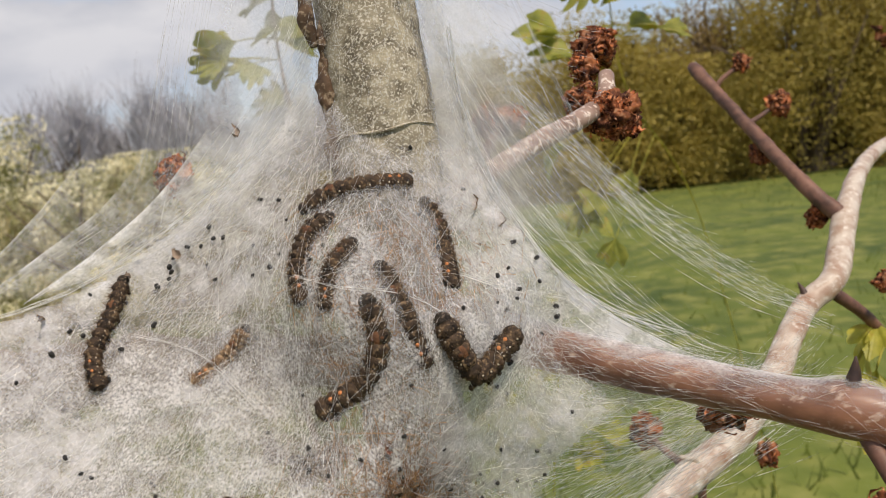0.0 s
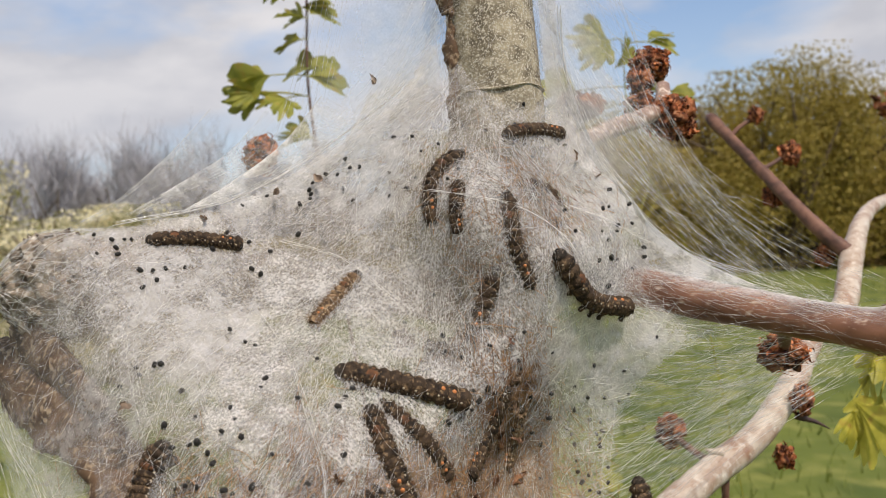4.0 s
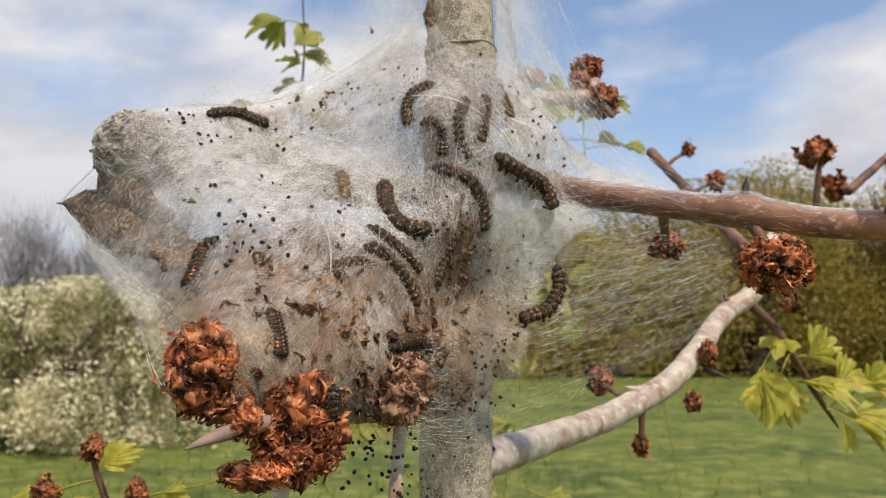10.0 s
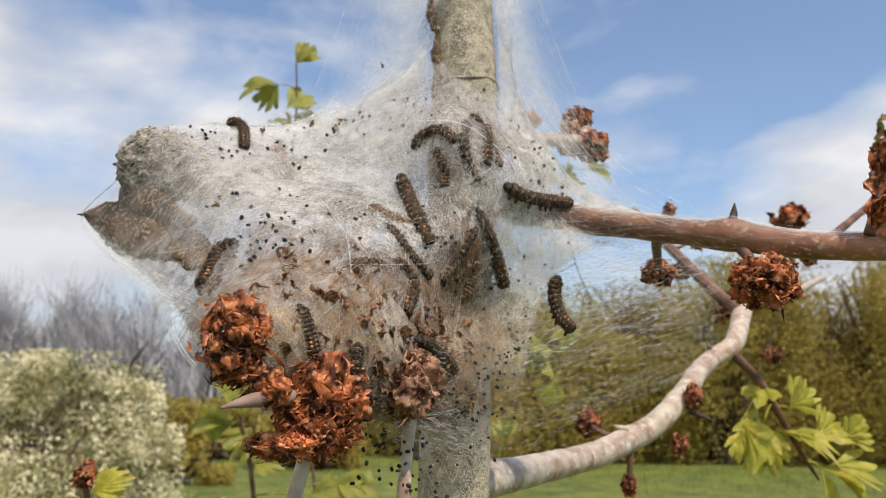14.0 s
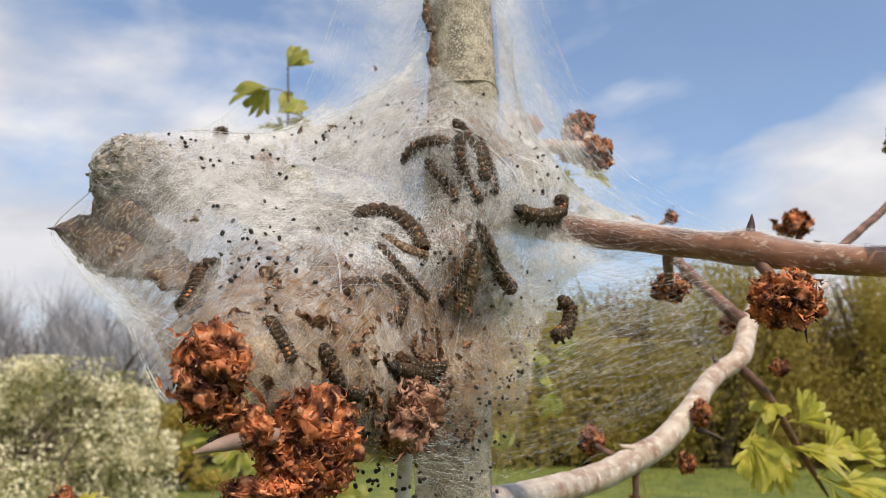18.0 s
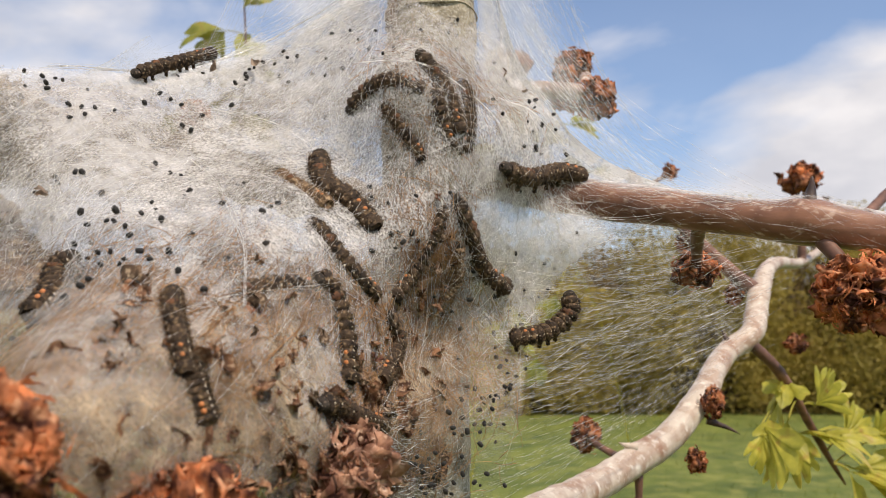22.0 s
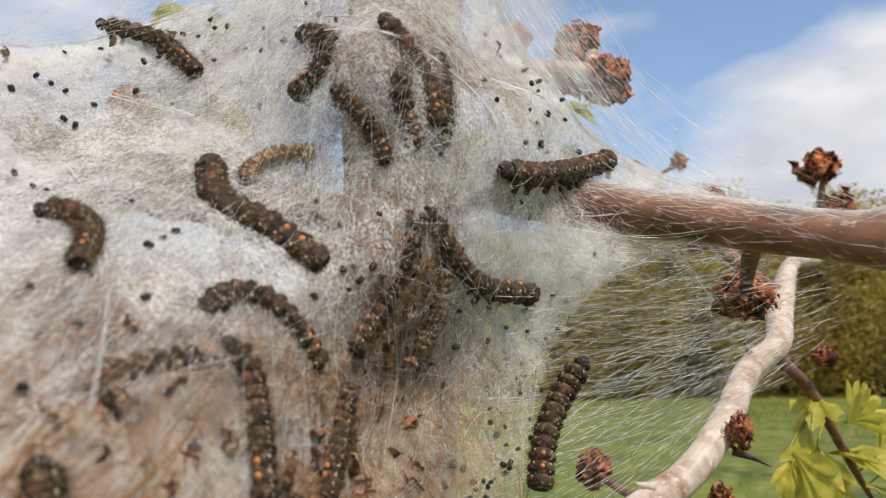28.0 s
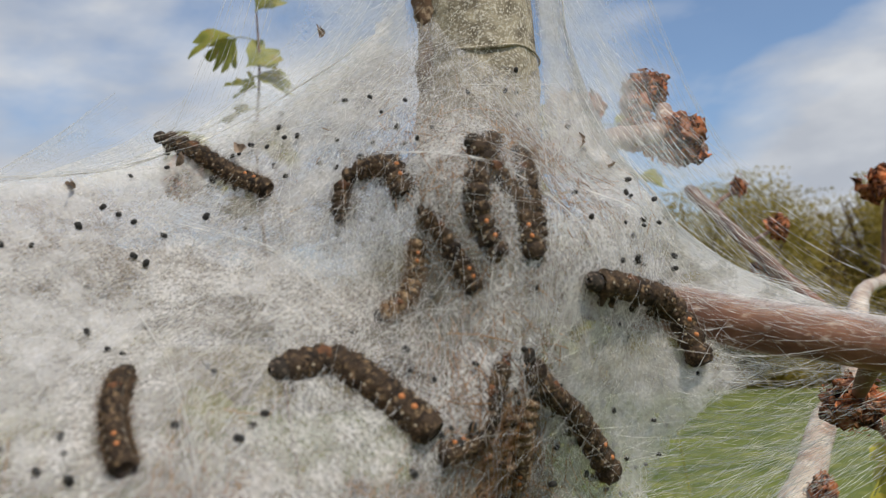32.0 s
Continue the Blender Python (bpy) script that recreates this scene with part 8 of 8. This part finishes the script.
    crawl(crawler_14, [
        (0, (-49.0, 126.9, 1265.6), (-50.7, 126.4, 1262.6), (-52.1, 125.4, 1259.8), (-53.3, 124.0, 1257.3)),
        (3, (-49.0, 126.9, 1265.6), (-50.7, 126.4, 1262.6), (-52.1, 125.4, 1259.8), (-53.3, 124.0, 1257.3)),
        (6, (-48.7, 126.2, 1264.3), (-51.7, 126.6, 1261.9), (-52.6, 124.4, 1258.3), (-46.7, 113.3, 1253.8)),
        (7, (-49.2, 126.0, 1263.7), (-52.3, 126.7, 1261.3), (-52.5, 123.5, 1257.4), (-48.0, 113.4, 1253.3)),
        (8, (-48.7, 125.7, 1263.9), (-51.3, 125.4, 1260.4), (-51.6, 121.2, 1256.2), (-47.0, 111.6, 1252.8)),
        (9, (-48.9, 126.0, 1263.6), (-51.4, 125.5, 1260.8), (-53.0, 123.7, 1257.1), (-53.5, 120.5, 1254.1)),
        (10, (-48.5, 125.2, 1263.1), (-51.4, 125.8, 1260.8), (-51.6, 122.0, 1256.9), (-52.3, 117.1, 1252.7)),
        (11, (-49.1, 125.2, 1262.6), (-51.2, 124.7, 1259.9), (-52.6, 122.4, 1256.3), (-53.5, 117.6, 1252.2)),
        (13, (-49.2, 125.5, 1262.6), (-53.0, 126.7, 1260.5), (-53.9, 122.8, 1255.8), (-54.8, 118.6, 1251.8)),
        (16, (-48.9, 125.2, 1262.5), (-52.1, 126.4, 1261.1), (-52.9, 122.1, 1255.9), (-53.4, 115.7, 1251.0)),
        (17.5, (-49.1, 125.2, 1262.2), (-51.9, 125.6, 1260.2), (-52.3, 121.6, 1256.0), (-53.5, 117.4, 1251.9)),
        (19, (-48.7, 125.2, 1262.7), (-52.1, 125.9, 1260.4), (-52.5, 121.8, 1256.1), (-54.0, 116.1, 1250.6)),
        (20, (-48.3, 124.9, 1262.6), (-51.5, 125.0, 1259.9), (-51.5, 121.0, 1256.1), (-54.2, 117.7, 1251.6)),
        (21, (-47.9, 124.8, 1262.7), (-50.7, 125.3, 1260.8), (-49.4, 119.1, 1255.9), (-48.5, 107.6, 1249.9)),
        (22.5, (-47.4, 124.8, 1263.2), (-50.6, 125.5, 1261.0), (-49.9, 121.8, 1257.7), (-51.4, 118.3, 1254.2)),
        (24, (-50.1, 127.2, 1264.7), (-53.1, 128.2, 1262.6), (-53.2, 125.6, 1259.0), (-53.6, 122.3, 1255.5)),
        (32, (-50.1, 127.2, 1264.7), (-53.1, 128.2, 1262.6), (-53.2, 125.6, 1259.0), (-53.6, 122.3, 1255.5)),
    ])
    crawl(crawler_15, [
        (0, (29.9, 162.7, 1245.0), (30.2, 161.0, 1239.0), (27.5, 159.6, 1234.5), (24.1, 158.5, 1232.1)),
        (3, (29.9, 162.7, 1245.0), (30.2, 161.0, 1239.0), (27.5, 159.6, 1234.5), (24.1, 158.5, 1232.1)),
        (6, (33.0, 166.1, 1253.3), (34.0, 164.1, 1247.3), (30.6, 161.8, 1241.6), (24.1, 159.0, 1238.9)),
        (7, (32.8, 166.8, 1256.5), (35.8, 165.3, 1251.3), (31.6, 163.3, 1245.3), (23.9, 160.8, 1243.8)),
        (8, (32.8, 167.0, 1256.1), (33.7, 165.0, 1250.4), (30.4, 162.7, 1244.3), (22.9, 160.0, 1242.6)),
        (9, (34.8, 167.1, 1258.4), (35.7, 165.8, 1252.7), (31.6, 163.6, 1246.2), (25.3, 160.3, 1242.4)),
        (10, (32.5, 167.5, 1260.6), (33.1, 166.7, 1255.3), (29.6, 164.6, 1249.2), (22.1, 161.9, 1246.3)),
        (11, (32.3, 167.1, 1262.5), (32.8, 167.1, 1257.1), (29.7, 165.6, 1252.1), (24.4, 162.9, 1247.1)),
        (13, (32.7, 167.0, 1263.7), (31.0, 167.4, 1259.1), (32.9, 166.2, 1253.0), (37.8, 164.9, 1249.6)),
        (16, (33.3, 166.9, 1264.1), (35.4, 167.1, 1259.7), (33.0, 166.0, 1252.3), (25.9, 163.8, 1248.9)),
        (17.5, (32.8, 167.1, 1263.6), (36.0, 166.5, 1259.5), (33.6, 166.2, 1254.2), (25.9, 165.6, 1252.2)),
        (19, (28.1, 167.3, 1261.1), (32.1, 166.9, 1256.0), (36.3, 166.6, 1257.7), (35.8, 166.8, 1262.5)),
        (20, (34.9, 166.9, 1263.1), (37.9, 166.4, 1260.5), (34.6, 166.7, 1256.7), (25.2, 166.4, 1257.4)),
        (22.5, (34.9, 167.1, 1260.4), (33.5, 166.6, 1255.8), (28.0, 165.4, 1251.9), (21.2, 164.3, 1250.7)),
        (24, (34.0, 166.9, 1258.8), (32.3, 166.8, 1255.0), (26.0, 165.1, 1250.9), (18.0, 163.1, 1249.4)),
        (25.5, (35.6, 166.7, 1258.7), (34.2, 166.0, 1253.8), (28.2, 164.4, 1249.5), (19.5, 161.5, 1246.5)),
        (28, (34.4, 166.5, 1257.0), (30.7, 165.9, 1252.4), (26.7, 162.4, 1246.1), (24.9, 159.4, 1239.0)),
        (29, (33.8, 166.3, 1253.5), (31.8, 164.9, 1249.8), (29.7, 162.9, 1245.1), (27.5, 160.6, 1240.7)),
        (32, (33.8, 166.3, 1253.5), (31.8, 164.9, 1249.8), (29.7, 162.9, 1245.1), (27.5, 160.6, 1240.7)),
    ])
    crawl(crawler_16, [
        (0, (-20.9, 92.5, 1233.7), (-21.1, 93.2, 1230.6), (-20.9, 95.6, 1227.4), (-19.9, 99.5, 1224.5)),
        (10, (-20.9, 92.5, 1233.7), (-21.1, 93.2, 1230.6), (-20.9, 95.6, 1227.4), (-19.9, 99.5, 1224.5)),
        (13, (-20.2, 93.1, 1236.1), (-20.9, 93.2, 1231.5), (-21.4, 95.0, 1227.4), (-21.0, 98.1, 1223.9)),
        (16, (-22.8, 101.4, 1243.3), (-22.9, 100.2, 1239.7), (-21.7, 101.4, 1236.0), (-19.2, 104.9, 1234.3)),
        (17.5, (-24.6, 99.3, 1243.3), (-23.2, 99.7, 1239.4), (-21.7, 101.3, 1236.0), (-19.2, 104.8, 1235.0)),
        (19, (-27.7, 96.6, 1244.6), (-25.7, 96.8, 1241.1), (-23.5, 98.9, 1237.7), (-19.5, 104.3, 1234.7)),
        (20, (-27.5, 99.3, 1247.5), (-26.6, 97.1, 1243.9), (-24.5, 98.3, 1241.3), (-24.0, 98.3, 1238.4)),
        (21, (-28.2, 102.9, 1251.0), (-27.3, 99.3, 1247.3), (-26.4, 97.5, 1244.2), (-25.0, 97.7, 1240.8)),
        (22.5, (-32.3, 112.0, 1258.8), (-31.0, 107.0, 1255.1), (-29.6, 103.3, 1252.1), (-28.6, 100.0, 1248.9)),
        (24, (-30.8, 119.6, 1264.2), (-30.3, 115.4, 1260.9), (-30.1, 111.1, 1257.6), (-29.9, 106.1, 1254.4)),
        (25.5, (-29.6, 131.8, 1272.1), (-29.5, 124.4, 1267.4), (-29.4, 118.2, 1262.9), (-29.4, 112.7, 1258.9)),
        (28, (-37.2, 131.0, 1272.0), (-34.8, 136.2, 1274.7), (-29.1, 131.2, 1271.8), (-28.3, 121.0, 1264.8)),
        (29, (-32.6, 116.0, 1261.5), (-32.3, 121.7, 1266.1), (-28.4, 125.3, 1268.1), (-25.8, 119.9, 1263.5)),
        (30, (-36.8, 123.5, 1267.5), (-31.7, 123.0, 1266.9), (-26.8, 123.1, 1266.2), (-25.2, 119.3, 1262.7)),
        (31, (-35.4, 134.9, 1273.9), (-33.1, 127.9, 1270.0), (-30.2, 123.6, 1266.9), (-26.0, 120.4, 1264.1)),
        (32, (-36.2, 142.0, 1277.8), (-36.0, 135.4, 1274.3), (-34.1, 129.1, 1270.9), (-31.3, 123.9, 1267.2)),
    ])
    crawl(crawler_17, [
        (0, (5.0, 149.0, 1268.8), (2.7, 148.5, 1264.3), (0.5, 147.8, 1259.8), (-2.6, 143.5, 1255.7)),
        (3, (5.0, 149.0, 1268.8), (2.7, 148.5, 1264.3), (0.5, 147.8, 1259.8), (-2.6, 143.5, 1255.7)),
        (7, (3.6, 147.6, 1268.8), (1.1, 146.9, 1263.0), (-1.5, 145.9, 1256.2), (-5.5, 136.4, 1249.2)),
        (10, (5.4, 149.5, 1269.9), (3.3, 148.7, 1264.9), (1.2, 148.2, 1260.7), (-1.0, 146.8, 1255.1)),
        (13, (8.1, 151.5, 1273.8), (4.6, 148.9, 1268.4), (2.2, 148.4, 1263.5), (-2.0, 144.6, 1258.1)),
        (16, (7.7, 151.2, 1273.3), (5.4, 150.0, 1267.8), (3.2, 149.6, 1263.2), (-1.4, 145.4, 1258.0)),
        (21, (7.3, 151.0, 1275.6), (4.3, 148.6, 1268.6), (1.6, 147.7, 1263.1), (-2.2, 144.2, 1257.5)),
        (24, (7.4, 151.0, 1275.6), (5.4, 149.5, 1269.3), (2.6, 148.6, 1263.8), (-2.4, 143.7, 1259.2)),
        (25.5, (6.7, 150.4, 1276.3), (4.6, 148.5, 1269.7), (2.8, 149.1, 1263.6), (-0.3, 147.5, 1257.8)),
        (28, (7.7, 151.1, 1277.1), (5.2, 149.2, 1271.1), (2.5, 147.9, 1265.2), (-1.8, 144.4, 1258.7)),
        (30, (5.7, 149.7, 1275.2), (2.7, 146.8, 1269.3), (1.5, 147.2, 1264.3), (-2.0, 144.2, 1259.4)),
        (32, (5.7, 149.9, 1276.8), (3.8, 148.0, 1272.2), (2.1, 146.4, 1267.8), (-3.2, 141.8, 1266.0)),
    ])
    crawl(crawler_18, [
        (0, (7.3, 155.2, 1263.3), (6.5, 157.2, 1259.3), (5.3, 158.2, 1255.5), (4.5, 158.5, 1251.4)),
        (3, (7.3, 155.2, 1263.3), (6.5, 157.2, 1259.3), (5.3, 158.2, 1255.5), (4.5, 158.5, 1251.4)),
        (7, (7.1, 154.6, 1263.5), (6.0, 156.2, 1259.9), (4.7, 157.1, 1255.6), (3.3, 156.1, 1252.1)),
        (10, (7.9, 154.8, 1264.8), (7.4, 157.1, 1260.6), (6.0, 158.9, 1256.4), (3.7, 156.8, 1252.7)),
        (13, (8.5, 154.7, 1266.2), (8.0, 156.8, 1262.3), (6.5, 158.0, 1258.3), (4.8, 157.6, 1255.0)),
        (16, (8.1, 153.9, 1266.3), (8.1, 157.1, 1262.2), (6.4, 157.8, 1258.5), (4.9, 157.9, 1254.6)),
        (19, (5.8, 149.9, 1271.1), (5.9, 151.1, 1266.7), (4.8, 152.3, 1262.4), (3.6, 153.4, 1258.6)),
        (21, (10.4, 155.3, 1268.6), (10.3, 157.3, 1265.0), (10.0, 159.2, 1261.8), (8.3, 159.7, 1259.0)),
        (25.5, (9.4, 153.3, 1271.1), (9.6, 155.2, 1267.2), (8.6, 157.5, 1262.4), (7.5, 159.2, 1258.2)),
        (28, (11.1, 155.0, 1271.0), (10.5, 156.9, 1266.4), (9.4, 158.7, 1261.7), (7.9, 159.4, 1258.6)),
        (30, (10.3, 154.5, 1270.6), (9.6, 156.0, 1265.9), (9.0, 158.8, 1261.1), (8.3, 160.1, 1258.3)),
        (32, (9.5, 153.1, 1272.4), (8.3, 153.4, 1268.2), (8.2, 155.9, 1263.7), (8.2, 159.2, 1259.7)),
    ])
    crawl(crawler_19, [
        (0, (-7.9, 128.8, 1244.9), (-9.2, 123.8, 1240.6), (-9.8, 121.6, 1236.2), (-10.4, 124.7, 1229.7)),
        (7, (-7.9, 128.8, 1244.9), (-9.2, 123.8, 1240.6), (-9.8, 121.6, 1236.2), (-10.4, 124.7, 1229.7)),
        (13, (-5.7, 132.6, 1243.5), (-3.2, 136.5, 1240.1), (-0.5, 141.7, 1237.4), (2.3, 146.9, 1234.6)),
        (17.5, (-13.6, 116.2, 1241.1), (-10.6, 121.4, 1241.0), (-7.4, 127.2, 1240.2), (-3.2, 137.0, 1241.5)),
        (20, (-1.6, 145.7, 1255.1), (-2.3, 144.1, 1251.6), (-3.1, 141.0, 1248.2), (-4.6, 135.9, 1244.8)),
        (21, (-2.7, 143.5, 1253.9), (-1.5, 145.5, 1251.0), (-2.2, 142.8, 1247.9), (-3.9, 137.1, 1244.4)),
        (22.5, (-3.9, 141.2, 1255.4), (-1.8, 145.0, 1251.6), (-2.4, 142.5, 1248.0), (-4.9, 134.7, 1243.9)),
        (24, (-3.3, 142.3, 1257.5), (-1.5, 146.1, 1253.1), (-2.8, 141.5, 1248.3), (-5.7, 132.9, 1243.8)),
        (25.5, (-4.4, 140.2, 1259.5), (-2.2, 144.6, 1253.8), (-2.9, 141.9, 1249.0), (-5.1, 134.0, 1243.8)),
        (28, (-2.8, 143.3, 1254.0), (-3.2, 141.6, 1250.2), (-3.8, 138.8, 1247.3), (-5.0, 134.4, 1243.6)),
        (30, (-3.2, 142.4, 1255.9), (-4.1, 140.5, 1252.9), (-4.9, 138.1, 1250.2), (-5.6, 135.1, 1247.8)),
        (32, (-3.2, 142.4, 1255.9), (-4.1, 140.5, 1252.9), (-4.9, 138.1, 1250.2), (-5.6, 135.1, 1247.8)),
    ])
    crawl(crawler_20, [
        (0, (-11.5, 118.0, 1240.3), (-8.6, 123.9, 1241.3), (-5.4, 130.6, 1241.8), (-2.8, 135.8, 1239.8)),
        (10, (-11.5, 118.0, 1240.3), (-8.6, 123.9, 1241.3), (-5.4, 130.6, 1241.8), (-2.8, 135.8, 1239.8)),
        (13, (-8.2, 125.1, 1242.3), (-5.0, 131.7, 1241.3), (-1.5, 138.8, 1239.5), (1.6, 144.0, 1236.0)),
        (16, (-11.3, 118.1, 1239.4), (-9.3, 121.8, 1240.2), (-6.4, 128.0, 1240.7), (-2.8, 136.0, 1240.6)),
        (17.5, (-13.6, 114.7, 1241.1), (-10.0, 120.5, 1240.4), (-6.8, 127.1, 1240.2), (-3.6, 134.7, 1240.7)),
        (20, (-12.8, 115.5, 1239.7), (-10.4, 119.8, 1239.7), (-7.8, 125.0, 1239.7), (-4.3, 132.5, 1239.7)),
        (21, (-8.5, 124.2, 1241.8), (-6.6, 127.5, 1240.4), (-5.1, 130.3, 1238.1), (-2.5, 136.3, 1235.1)),
        (22.5, (-15.8, 111.4, 1241.3), (-13.2, 115.5, 1241.6), (-9.9, 120.8, 1240.3), (-5.4, 129.9, 1239.2)),
        (24, (-16.6, 109.9, 1240.6), (-13.4, 115.3, 1241.9), (-9.8, 121.4, 1241.7), (-5.7, 129.6, 1240.5)),
        (25.5, (-6.2, 128.6, 1241.0), (-9.4, 122.2, 1241.6), (-11.7, 118.0, 1241.4), (-13.8, 114.2, 1241.2)),
        (28, (-11.2, 119.4, 1241.8), (-8.5, 123.9, 1241.2), (-5.4, 129.7, 1239.6), (-1.9, 137.2, 1237.6)),
        (32, (-11.2, 119.4, 1241.8), (-8.5, 123.9, 1241.2), (-5.4, 129.7, 1239.6), (-1.9, 137.2, 1237.6)),
    ])
    crawl(crawler_21, [
        (0, (-32.6, 96.5, 1246.5), (-31.8, 95.2, 1244.5), (-31.2, 94.3, 1242.5), (-30.8, 93.3, 1240.6)),
        (10, (-32.6, 96.5, 1246.5), (-31.8, 95.2, 1244.5), (-31.2, 94.3, 1242.5), (-30.8, 93.3, 1240.6)),
        (13, (-31.3, 94.4, 1243.0), (-30.6, 94.1, 1241.2), (-30.0, 94.2, 1239.5), (-29.5, 94.3, 1237.2)),
        (17.5, (-35.3, 95.5, 1247.0), (-33.6, 94.0, 1245.0), (-32.1, 93.4, 1243.0), (-31.0, 93.6, 1241.2)),
        (20, (-31.3, 97.4, 1246.6), (-31.4, 94.6, 1243.8), (-31.5, 93.2, 1241.2), (-31.9, 91.7, 1238.7)),
        (21, (-30.9, 99.2, 1247.6), (-30.2, 96.9, 1245.2), (-30.0, 95.4, 1242.5), (-29.9, 94.4, 1240.6)),
        (22.5, (-27.3, 102.7, 1247.9), (-26.1, 101.8, 1245.7), (-25.3, 101.2, 1243.5), (-24.3, 101.2, 1241.3)),
        (25.5, (-24.9, 106.2, 1249.6), (-24.2, 105.1, 1247.7), (-23.6, 104.5, 1245.8), (-23.1, 103.8, 1244.0)),
        (32, (-24.9, 106.2, 1249.6), (-24.2, 105.1, 1247.7), (-23.6, 104.5, 1245.8), (-23.1, 103.8, 1244.0)),
    ])


motions()
